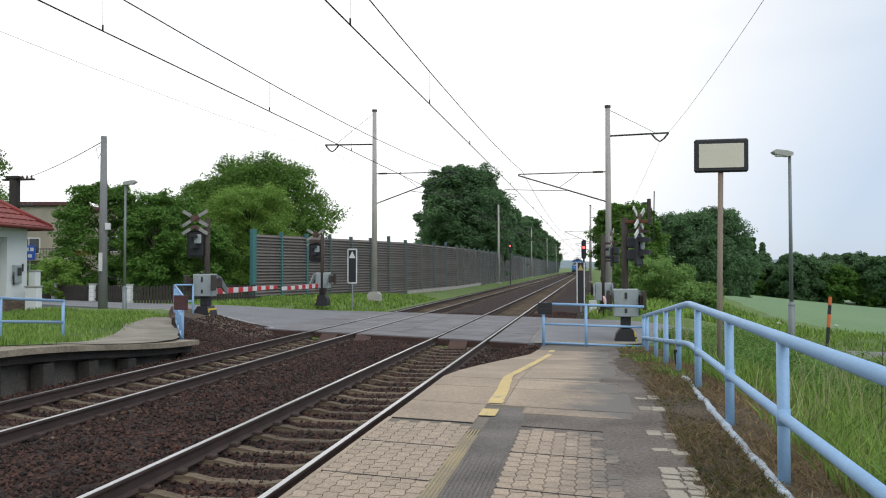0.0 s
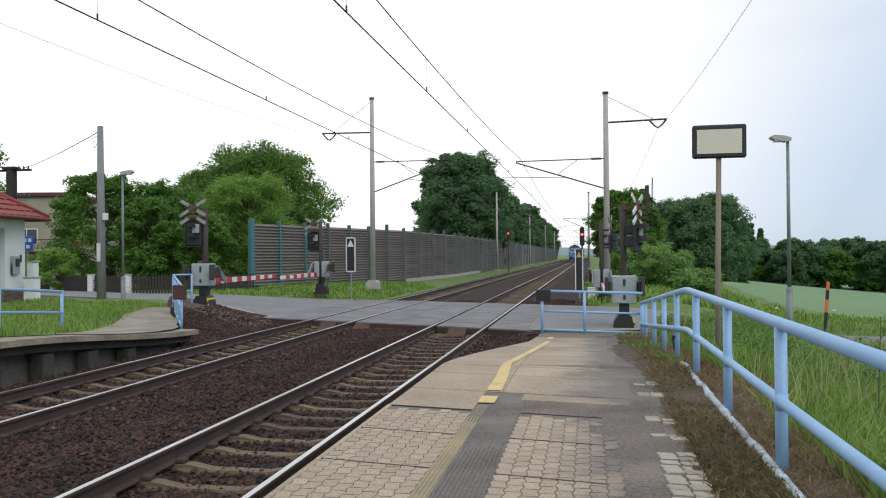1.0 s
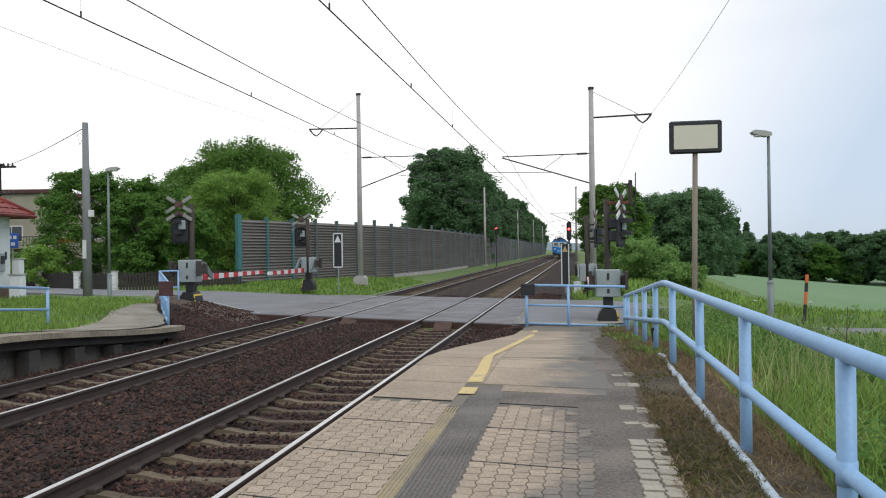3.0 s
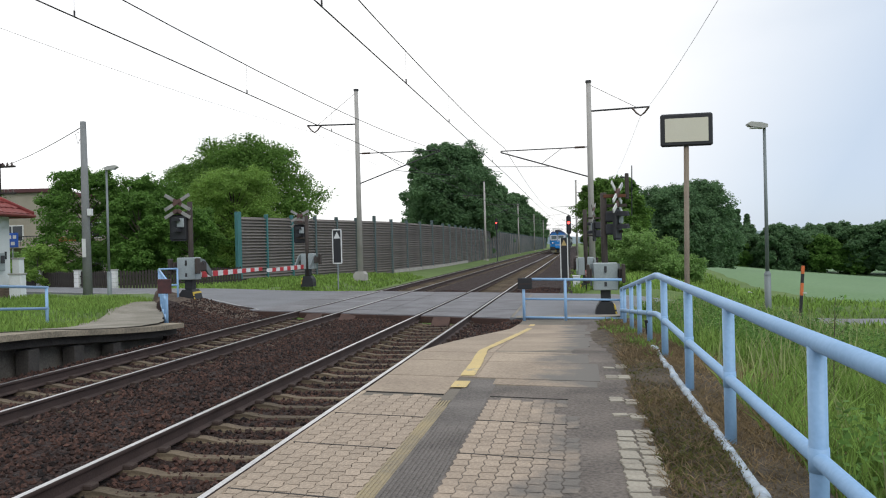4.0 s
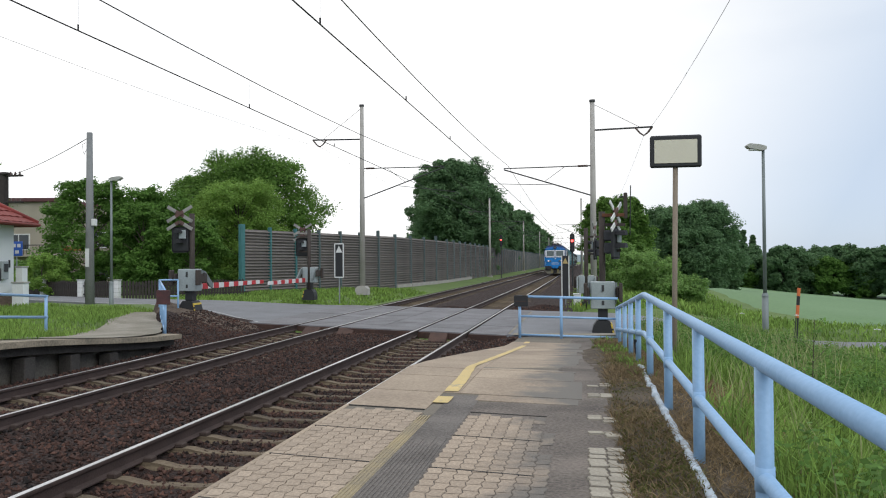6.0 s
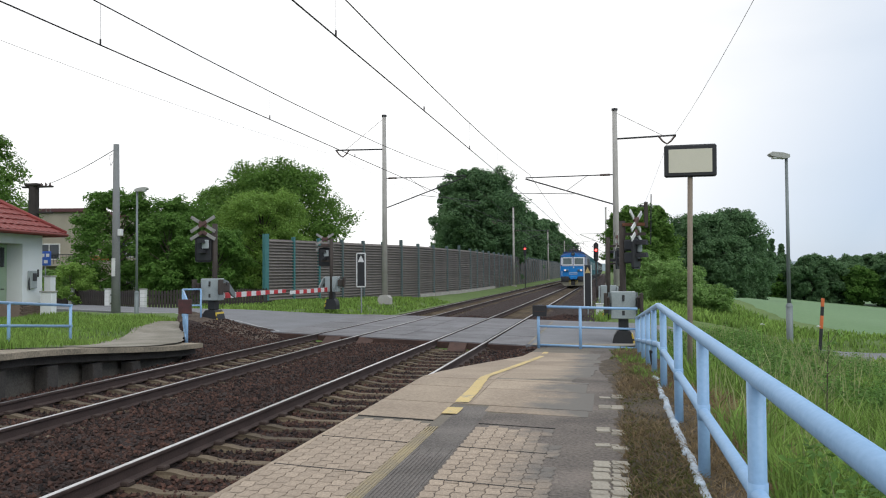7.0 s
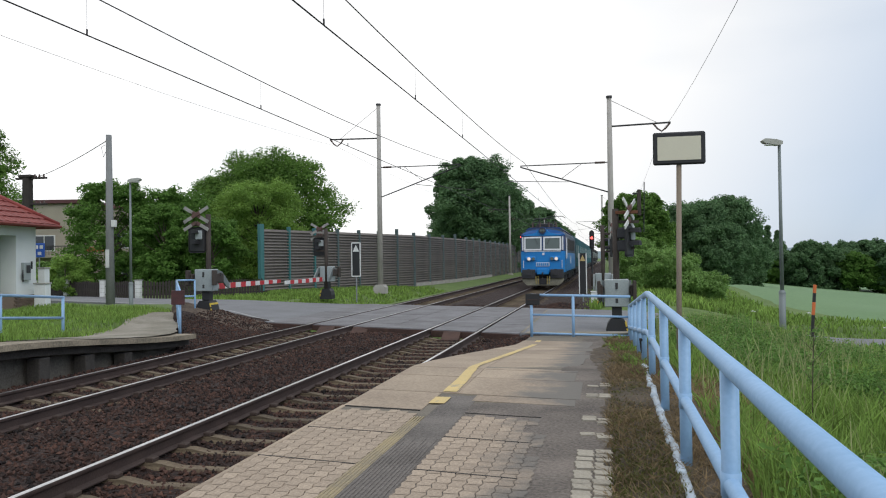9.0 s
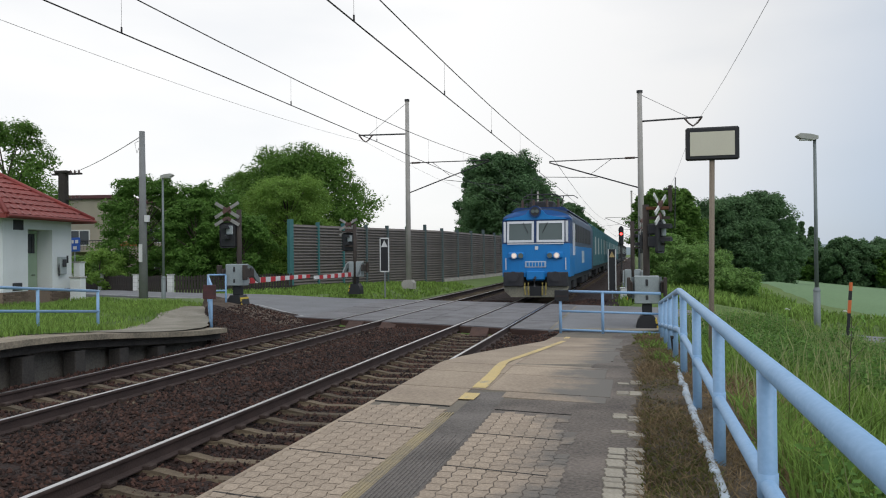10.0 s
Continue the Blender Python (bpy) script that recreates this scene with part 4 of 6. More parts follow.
def build_overhead():
    build_mast(-8.87, 42.7, 0.3, 11.1, -1, (3.05, 1.95), 7.42, 5.63, TRACK_B + 0.25, "tall round concrete catenary mast on the grass by the noise wall")
    build_mast(4.40, 38.8, 0.1, 9.95, 1, (2.95, 1.45), 6.71, 5.18, TRACK_A - 0.2, "tall round concrete catenary mast beside the crossing")
    for i, (x, y) in enumerate(MASTS_L[1:]):
        build_mast(x, y, -0.3, 10.7, -1, (3.0, 1.9), 7.42, 5.6, TRACK_B + 0.25 * (-1) ** i, "distant concrete catenary mast along the noise wall")
    for i, (x, y) in enumerate(MASTS_R[1:]):
        build_mast(x, y, -0.3, 10.9, 1, (2.9, 1.7), 7.2, 5.5, TRACK_A - 0.2 * (-1) ** i, "distant concrete catenary mast beside the tracks")

    def wire(name, pts, r, words, parent=None):
        bm = tubed(pts, r, 5)
        o = link(name, bm, M["wire"], parent)
        if parent is None:
            tagged(o, words, "overhead wire")
        return o

    def sagged(p, q, sag, n=14):
        p, q = Vector(p), Vector(q)
        return [p.lerp(q, i / n) - Vector((0, 0, 4 * sag * (i / n) * (1 - i / n))) for i in range(n + 1)]
    for cx, masts, z_up, z_cw, sag, back in ((TRACK_A, MASTS_R, 6.85, 5.55, 0.58, 50.0), (TRACK_B, MASTS_L, 7.42, 5.72, 1.02, 57.0)):
        line = thing("overhead_line", "contact wire hung from a messenger wire over the track", "overhead line", group="overhead lines")
        ys = [masts[0][1] - back] + [m[1] for m in masts]
        for i in range(len(ys) - 1):
            a, b = ys[i], ys[i + 1]
            off = 0.1 if i % 2 else -0.1
            p, q = (cx + off, a, z_up), (cx - off, b, z_up)
            mess = sagged(p, q, sag)
            wire("messenger_wire", mess, 0.012, "", line)
            wire("contact_wire", [(cx + off, a, z_cw), (cx - off, b, z_cw)], 0.0128, "", line)
            if a < 170:
                for k in range(1, 9):
                    f = k / 9
                    zm = z_up - 4 * sag * f * (1 - f)
                    xk = cx + off - 2 * off * f
                    wire("dropper", [(xk, a + (b - a) * f, z_cw), (xk, a + (b - a) * f, zm)], 0.003, "", line)
                    wire("dropper_clamp", [(xk, a + (b - a) * f, z_cw), (xk, a + (b - a) * f, z_cw + 0.1)], 0.016, "", line)
    for masts, dx, z, sag, words in ((MASTS_L, -2.6, 8.78, 0.72, "thin feeder wire hung from the mast arms by the noise wall"), (MASTS_R, 2.51, 8.12, 0.88, "thin feeder wire hung from the mast arms by the road")):
        pts = []
        ys = [masts[0][1] - 50] + [m[1] for m in masts]
        for a, b in zip(ys, ys[1:]):
            pts += sagged((masts[0][0] + dx, a, z), (masts[0][0] + dx, b, z), sag)[:-1]
        tagged(link("feeder_wire", tubed(pts, 0.0062, 5), M["wire"]), words, "overhead wire")


# ---- noise wall ----
WALL = [(-16.6, 43.0), (-11.3, 60.0), (-9.9, 76.0), (-9.7, 95.0), (-9.7, 330.0)]


M["post_grey"] = material("dull_green_post_paint", (0.10, 0.14, 0.14), 0.6, 0.1, (0.07, 0.095, 0.095), 2.0)


def build_noise_wall():
    w = thing("noise_wall", "long dark ribbed noise barrier wall with teal steel posts", "noise barrier", kind="structure")
    top, bottom = 4.1, -0.6
    slat_h = 0.19
    slat_cache = {}
    for s, (p, q) in enumerate(zip(WALL, WALL[1:])):
        p, q = Vector((*p, 0)), Vector((*q, 0))
        d = q - p
        n = max(1, round(d.length / (2.55 if s == 0 else 4.0)))
        ang = math.degrees(math.atan2(d.y, d.x))
        for i in range(n):
            a = p + d * (i / n)
            L = d.length / n
            first = s == 0 and i == 0
            h = top + (0.3 if (s, i) in ((0, 6), (1, 3)) else 0.08) + (0.1 if first else 0)
            r = 0.16 if first else 0.062
            post = part("post", boxed(-r, r, -0.13, 0.13, bottom, h, 0.01), M["teal"] if s == 0 and i < 3 else M["post_grey"], w)
            post.matrix_basis = pose(a.x, a.y, 0, 0, 0, ang)
            far = a.y > 150
            rows = int((top - bottom) / slat_h)
            if not far:
                key = round(L, 3)
                if key not in slat_cache:
                    bm = prismed([(0.06, 0.0), (-0.01, 0.015), (-0.07, 0.03), (-0.07, 0.085), (-0.01, 0.10), (0.06, 0.115), (0.06, 0.19), (0.1, 0.19), (0.1, 0.0)], 0.085, L - 0.085, "x")
                    me = bpy.data.meshes.new("slat")
                    bm.to_mesh(me)
                    bm.free()
                    me.materials.append(M["wall_slat"])
                    slat_cache[key] = me
                for k in range(rows):
                    o = new("slat", slat_cache[key])
                    o.parent = w
                    o.matrix_basis = pose(a.x, a.y, bottom + 0.02 + k * slat_h, 0, 0, ang)
            else:
                bm = bmesh.new()
                for k in range(rows):
                    z = bottom + k * slat_h
                    box(bm, 0.08, L - 0.08, 0.0 if k % 2 else 0.03, 0.09, z, z + slat_h)
                o = part("panel", bm, M["wall_slat"], w)
                o.matrix_basis = pose(a.x, a.y, 0, 0, 0, ang)
            if s in (1, 2) and i % 5 != 4:
                o = part("plinth", boxed(0.1, L - 0.1, -0.2, -0.08, bottom, 0.02, 0.01), M["mast"], w, "pale concrete plinth slab")
                o.matrix_basis = pose(a.x, a.y, 0, 0, 0, ang)


# ---- vegetation ----
def leaf_cards(rng, centres, per, size, squash=0.9):
    """Many small tilted leaves spread on and in lumps (x, y, z, radius): verts and faces."""
    c = np.repeat(np.array(centres), per, axis=0)
    n = len(c)
    u = rng.normal(size=(n, 3))
    u /= np.linalg.norm(u, axis=1)[:, None]
    rad = c[:, 3] * (0.35 + 0.75 * rng.random(n) ** 0.7)
    p = c[:, :3] + u * rad[:, None] * np.array((1, 1, squash))
    s = (size * rng.uniform(0.55, 1.35, n))[:, None]
    nrm = 0.7 * u + 0.4 * rng.normal(size=(n, 3)) + np.array((0, 0, 0.65))
    t = rng.normal(size=(n, 3))
    a = np.cross(nrm, t)
    a /= np.linalg.norm(a, axis=1)[:, None] + 1e-9
    b = np.cross(nrm, a)
    b /= np.linalg.norm(b, axis=1)[:, None] + 1e-9
    v = np.stack([p - a * s, p + b * s * 0.55 + a * s * 0.1, p + a * s, p - b * s * 0.55 + a * s * 0.1], axis=1).reshape(-1, 3)
    return v.tolist(), np.arange(4 * n).reshape(-1, 4).tolist()


def build_tree(name, x, y, z, height, width, leaf, seed, words, lumps=34, per=170, size=0.16, low=0.18, shape="round"):
    """Tapered trunk, limbs to a dozen or more boughs, each bough set with many small sprays of leaves."""
    rng = np.random.default_rng(seed)
    size = size * (0.62 if size < 0.24 else 0.75)
    t = thing(name, words, "tree", Matrix.Translation((x, y, z)), "trees")
    bm = bmesh.new()
    th = height * 0.62
    tube(bm, [(0, 0, -0.3), (0.04 * height * rng.normal() * 0.3, 0, th * 0.5), (0, 0.02 * height * rng.normal(), th)], 0.024 * height, 8, 0.007 * height)
    boughs = max(12, int(lumps * 0.62))
    sprays, inner = [], []
    for i in range(boughs):
        h = low + (1 - low) * (i + rng.random()) / boughs
        if shape == "round":
            prof = math.sqrt(max(0.02, 1 - ((h - 0.52) / 0.52) ** 2))
        elif shape == "cone":
            prof = (1.06 - h) ** 0.7 * min(1, (h - low) * 4 + 0.45)
        else:
            prof = min(1, (1.02 - h) * 2.2) * min(1.0, 0.55 + (h - low) * 2)
        a = 2.4 * i + rng.uniform(-0.5, 0.5)
        R = (0.15 + 0.08 * rng.random()) * width * (0.6 + 0.4 * prof)
        rr = max(0.0, prof * width / 2 - R * 0.75) * math.sqrt(rng.uniform(0.25, 1))
        c = np.array((rr * math.cos(a), rr * math.sin(a), max(R * 0.5, min(h * height, height - R * 0.9))))
        tube(bm, [(0, 0, min(th, c[2] * 0.7)), (c[0] * 0.5, c[1] * 0.5, c[2] * 0.86), (c[0] * 0.9, c[1] * 0.9, c[2])], 0.007 * height, 5, 0.002 * height)
        inner.append((*c, R * 0.62))
        for k in range(15):
            d = rng.normal(size=3) + np.array((math.cos(a), math.sin(a), 0)) * 0.55 + np.array((0, 0, 0.45))
            d /= np.linalg.norm(d)
            out = R * rng.uniform(0.6, 1.1)
            sprays.append((*(c + d * out * np.array((1, 1, 0.8))), R * rng.uniform(0.26, 0.5)))
    part("trunk", bm, M["bark"], t)
    v, f = leaf_cards(rng, sprays, int(per * 0.36), size, 0.7)
    v2, f2 = leaf_cards(rng, inner, int(per * 0.9), size * 1.5)
    k = len(v)
    raw("crown", v + v2, f + [[q + k for q in g] for g in f2], M[leaf], t)
    return t


def build_trees():
    W, D = "leafy green deciduous tree ", "dark green tree "
    build_tree("tree", -24.7, 62, 0, 11.7, 13.0, "leaf_mid", 1, W + "with a broad crown behind the noise wall", 60, 230, 0.2)
    build_tree("tree", -31, 66, 0, 10.4, 9, "leaf_mid", 41, W + "with a broad crown behind the willow", 45, 220, 0.2)
    build_tree("willow_tree", -20.4, 50.5, 0, 7.9, 7.4, "leaf_light", 2, "light green willow-like tree beside the wall's end", 64, 330, 0.11, 0.05)
    build_tree("tree", -19.8, 43, 0, 4.8, 4.6, "leaf", 3, W + "growing low beside the road", 30, 200, 0.13, 0.04)
    build_tree("tree", -24.2, 46, 0, 7.0, 6.8, "leaf", 4, W + "above the garden fence", 40, 210, 0.15, 0.05)
    build_tree("tree", -28.0, 44.5, 0, 7.5, 6.3, "leaf", 5, W + "above the garden fence", 40, 210, 0.15, 0.04)
    build_tree("tree", -22.3, 41.5, 0, 5.6, 4.4, "leaf", 46, W + "above the garden fence", 34, 200, 0.14, 0.03)
    build_tree("tree", -31.0, 43.5, 0, 2.3, 3.6, "leaf_shrub", 47, W + "low above the garden fence", 26, 180, 0.14, 0.03)
    build_tree("tree", -44.8, 50, 0, 13.2, 9.6, "leaf_mid", 48, W + "standing behind the white hut", 36, 160, 0.2, 0.15)
    build_tree("garden_bush", -25.6, 37.0, 0.1, 2.4, 2.8, "leaf_light", 7, "yellow-green garden bush at the wooden fence", 20, 150, 0.1, 0.1)
    # large tree over the wall and the wood that follows the line
    build_tree("tree", -15.4, 112, 0, 17.2, 13.8, "leaf_dark", 8, D + "towering over the noise wall", 90, 380, 0.25, 0.05, "round")
    build_tree("tree", -12.0, 119, 0, 15.0, 8.0, "leaf_dark", 9, D + "beside the noise wall", 40, 200, 0.26, 0.05)
    build_tree("tree", -19.5, 116, 0, 13.0, 9, "leaf_dark", 51, D + "behind the noise wall", 40, 200, 0.26, 0.05)
    rng = np.random.default_rng(12)
    first = build_tree("tree", -14.4, 134, 0, 15.2, 9.0, "leaf_dark", 10, D + "in the row behind the noise wall", 36, 160, 0.3, 0.04)
    second = build_tree("tree", -14.2, 142, 0, 14.4, 8.6, "leaf_dark", 11, D + "in the row behind the noise wall", 36, 160, 0.3, 0.04)
    for i in range(26):
        y = 148 + i * 8.5
        for k in range(2):
            src = first if (i + k) % 2 else second
            copy_thing(src, pose(-13.7 - 6 * k + rng.uniform(-0.8, 0.8), y + rng.uniform(-2, 2), rng.uniform(-1.0, 0.8), 0, 0, rng.uniform(0, 360)))
    for x, y, z, h, w, lf, sd in ((6.8, 66, -0.3, 7.6, 6.5, "leaf_mid", 13), (13.9, 86, -1.5, 9.5, 9.0, "leaf_dark", 14), (17.4, 88, -2, 10.5, 8.0, "leaf_dark", 15),
                                  (10.3, 92, -1, 8.3, 8, "leaf_dark", 16), (20.6, 95, -2.5, 8.2, 5.4, "leaf_dark", 17), (15.6, 83, -2, 7.6, 7, "leaf_dark", 63)):
        build_tree("tree", x, y, z, h, w, lf, sd, D + "at the edge of the grain field", 60, 260, 0.2, 0.03)
    for x, y, z, h, w, sd in ((7.4, 45, -0.2, 2.7, 4.2, 18), (8.1, 48, -0.6, 2.4, 3.8, 19), (6.0, 50, -0.1, 3.4, 3.4, 20), (9.0, 43, -0.7, 1.8, 3.4, 64), (6.6, 54, -0.2, 4.6, 3.4, 66)):
        build_tree("shrub", x, y, z, h, w, "leaf_shrub" if sd != 66 else "leaf_mid", sd, "bushy light green shrub beside the road", 22, 190, 0.11, 0.06)
    # far wood along the field's rim
    a = build_tree("tree", 36, 132, -4.0, 8.2, 6.5, "leaf_dark", 21, D + "in the wood along the field", 34, 240, 0.24, 0.02)
    b = build_tree("tree", 42, 136, -4.2, 7.0, 7.5, "leaf_dark", 22, D + "in the wood along the field", 34, 240, 0.24, 0.02)
    c = build_tree("tree", 48, 134, -4.2, 5.8, 7.5, "leaf", 23, D + "in the wood along the field", 34, 240, 0.24, 0.02)
    for i in range(30):
        for k in range(3):
            src = (a, b, c)[(i * 2 + k) % 3]
            x = 25 + i * 4.6 + 2.3 * (k % 2)
            copy_thing(src, pose(x + rng.uniform(-1.5, 1.5), 138 - i * 1.2 + 7 * k + rng.uniform(-2, 2), -3.6 - 0.3 * smoothstep(26, 60, x) + rng.uniform(-0.9, 0.5), 0, 0, rng.uniform(0, 360)))
    for x, y, z, h in ((33.5, 150, -3.5, 11.0), (35.6, 152, -3.5, 10.0)):
        build_tree("poplar_tree", x, y, z, h, 2.9, "leaf_dark", int(x), "slim dark poplar behind the field", 60, 90, 0.25, 0.1, "cone")
    # far hills, their pale blue-grey standing in for haze in the air
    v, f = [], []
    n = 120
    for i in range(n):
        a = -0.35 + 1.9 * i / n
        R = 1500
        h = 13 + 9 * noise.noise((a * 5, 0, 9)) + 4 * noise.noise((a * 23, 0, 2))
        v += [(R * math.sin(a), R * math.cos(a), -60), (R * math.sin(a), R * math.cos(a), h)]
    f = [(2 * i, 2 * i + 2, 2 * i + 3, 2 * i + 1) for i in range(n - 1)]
    tagged(raw("backdrop_hills", v, f, M["hill"]), "wooded hills on the horizon, blue-grey haze painted into their colour", "hills", kind="structure")


build_long_railing()
build_end_barrier()
build_left_gate()
build_left_railing()
build_overhead()
build_noise_wall()
build_trees()


# ---- signs, lamps and signals ----
def build_station_sign():
    s = thing("station_sign", "blank cream sign in a thick black frame on a brown post", "sign", pose(5.06, 10.04, 0))
    part("post", tubed([(-0.03, 0.03, -0.1), (0, 0.03, 3.12)], 0.032, 12), M["sign_post"], s, smooth=True)
    fr = bmesh.new()
    box(fr, -0.315, 0.315, -0.03, 0.03, 3.09, 3.5, 0.02)
    part("frame", fr, M["black"], s, "thick black frame")
    part("face", boxed(-0.26, 0.26, -0.036, -0.029, 3.145, 3.44), M["cream"], s, "blank cream face")
    part("clamp", boxed(-0.05, 0.05, -0.02, 0.075, 3.13, 3.18), M["dark_steel"], s)
    s.matrix_basis = pose(5.04, 10.04, 0, 0, 0.4, -2)


M["sign_post"] = material("brown_post_paint", (0.27, 0.22, 0.16), 0.7, 0.1, (0.17, 0.13, 0.10), 2.0, 0.8, 0.1)


def build_street_lamp(x, y, zb, zt, toward, words):
    """A slim tapered lamp post with a flat box head; toward: the heading of the head in degrees."""
    s = thing("street_lamp", words, "street lamp", pose(x, y, zb, 0, 0, toward), "street lamps")
    H = zt - zb
    part("base", tubed([(0, 0, -0.8), (0, 0, 0.95)], 0.085, 12), M["lamp_grey"], s, smooth=True)
    part("collar", tubed([(0, 0, 0.93), (0, 0, 1.02)], 0.098, 12, 0.06), M["lamp_grey"], s)
    part("pole", tubed([(0, 0, 0.95), (0, 0, H - 0.1)], 0.052, 10, 0.04), M["lamp_grey"], s, smooth=True)
    head = bmesh.new()
    prism(head, [(-0.06, -0.02), (0.06, -0.05), (0.4, 0.02), (0.46, 0.08), (0.38, 0.14), (0.1, 0.11), (-0.06, 0.06)], -0.11, 0.11)
    bmesh.ops.translate(head, verts=head.verts, vec=(0, 0, H - 0.1))
    part("head", head, M["lamp_head"], s, "pale grey flat lamp head")
    lens = boxed(0.1, 0.36, -0.09, 0.09, H - 0.14, H - 0.1, 0.01)
    part("diffuser", lens, M["white"], s)


M["pole_grey"] = material("pole_concrete_grey", (0.24, 0.245, 0.24), 0.92, 0, (0.15, 0.155, 0.15), 1.2, 0.8, 0.25, 30.0)
M["lamp_grey"] = material("lamp_post_grey", (0.22, 0.25, 0.245), 0.6, 0.3, (0.15, 0.17, 0.17), 2.0, 0.7, 0.08)
M["lamp_head"] = material("lamp_head_grey", (0.42, 0.42, 0.38), 0.6, 0.1, (0.3, 0.3, 0.27), 2.0, 0.7, 0.05)


def build_poles():
    p = thing("utility_pole", "tall grey concrete utility pole with a small white box", "utility pole", pose(-16.0, 27.8, 0.2))
    part("pole", tubed([(0, 0, -0.3), (-0.02, 0, 7.12)], 0.19, 14, 0.115), M["pole_grey"], p, smooth=True)
    part("box", boxed(0.16, 0.34, -0.16, 0.0, 3.28, 3.56, 0.015), M["white"], p, "small white junction box")
    part("notice", boxed(-0.07, 0.1, -0.21, -0.19, 1.6, 2.35, 0.004), M["white"], p, "white paper notice")
    part("bracket", tubed([(-0.12, -0.1, 6.7), (-0.3, -0.1, 6.62), (-0.2, -0.1, 6.2), (-0.1, -0.1, 6.4)], 0.012, 5), M["wire"], p)
    q = thing("wooden_pole", "short dark utility pole with crossarms and a transformer head", "utility pole", pose(-35.0, 45.0, 0))
    part("pole", tubed([(0, 0, -0.3), (0, 0, 8.0)], 0.36, 10, 0.33), M["wood_dark"], q)
    part("cap", boxed(-0.5, 0.5, -0.35, 0.35, 8.0, 8.2, 0.05), M["wood_dark"], q)
    for z in (7.9, 6.1):
        a = part("crossarm", boxed(-0.9, 1.5, -0.12, 0.12, z, z + 0.12, 0.01), M["wood_dark"], q)
        for u in (0.6, 0.95, 1.3):
            part("insulator", tubed([(u, 0, z + 0.1), (u, 0, z + 0.34)], 0.08, 8, 0.04), M["insulator"], a)
    pts = []
    A, B = Vector((-16.1, 27.8, 7.1)), Vector((-34.0, 45.0, 8.1))
    for i in range(15):
        f = i / 14
        pts.append(A.lerp(B, f) - Vector((0, 0, 4 * 0.12 * f * (1 - f))))
    tagged(link("service_cable", tubed(pts, 0.018, 5), M["wire"]), "sagging black cable between the two utility poles", "cable")


def build_cross(parent, m, size=0.62, paint="cross_white"):
    """A double St Andrew's cross of white boards with red ends."""
    for dz in (0.0, -0.26):
        for a in (30, -30):
            L0, L1 = (-size, size) if dz == 0 else ((0.0, size) if a > 0 else (-size, 0.0))
            at = m @ Matrix.Translation((0, 0.012 if a > 0 else -0.02, dz)) @ pose(0, 0, 0, 0, a, 0)
            part("cross_board", boxed(L0, L1, -0.015, 0.015, -0.055, 0.055, 0.0, at), M[paint], parent, "weathered white crossing board")
            part("cross_stripe", boxed(max(L0, -0.16), min(L1, 0.16), -0.021, 0.021, -0.057, 0.057, 0.0, at), M["cross_red"], parent)


M["cross_white"] = material("weathered_white_board", (0.33, 0.32, 0.295), 0.75, 0, (0.18, 0.175, 0.16), 4.0, 0.9, 0.1)
M["cross_red"] = material("faded_red_board", (0.13, 0.065, 0.052), 0.75, 0, (0.075, 0.045, 0.04), 4.0, 0.9, 0.1)
M["rusty_post"] = material("rusty_brown_post", (0.075, 0.06, 0.05), 0.8, 0.2, (0.04, 0.03, 0.026), 3.0, 0.8, 0.2)


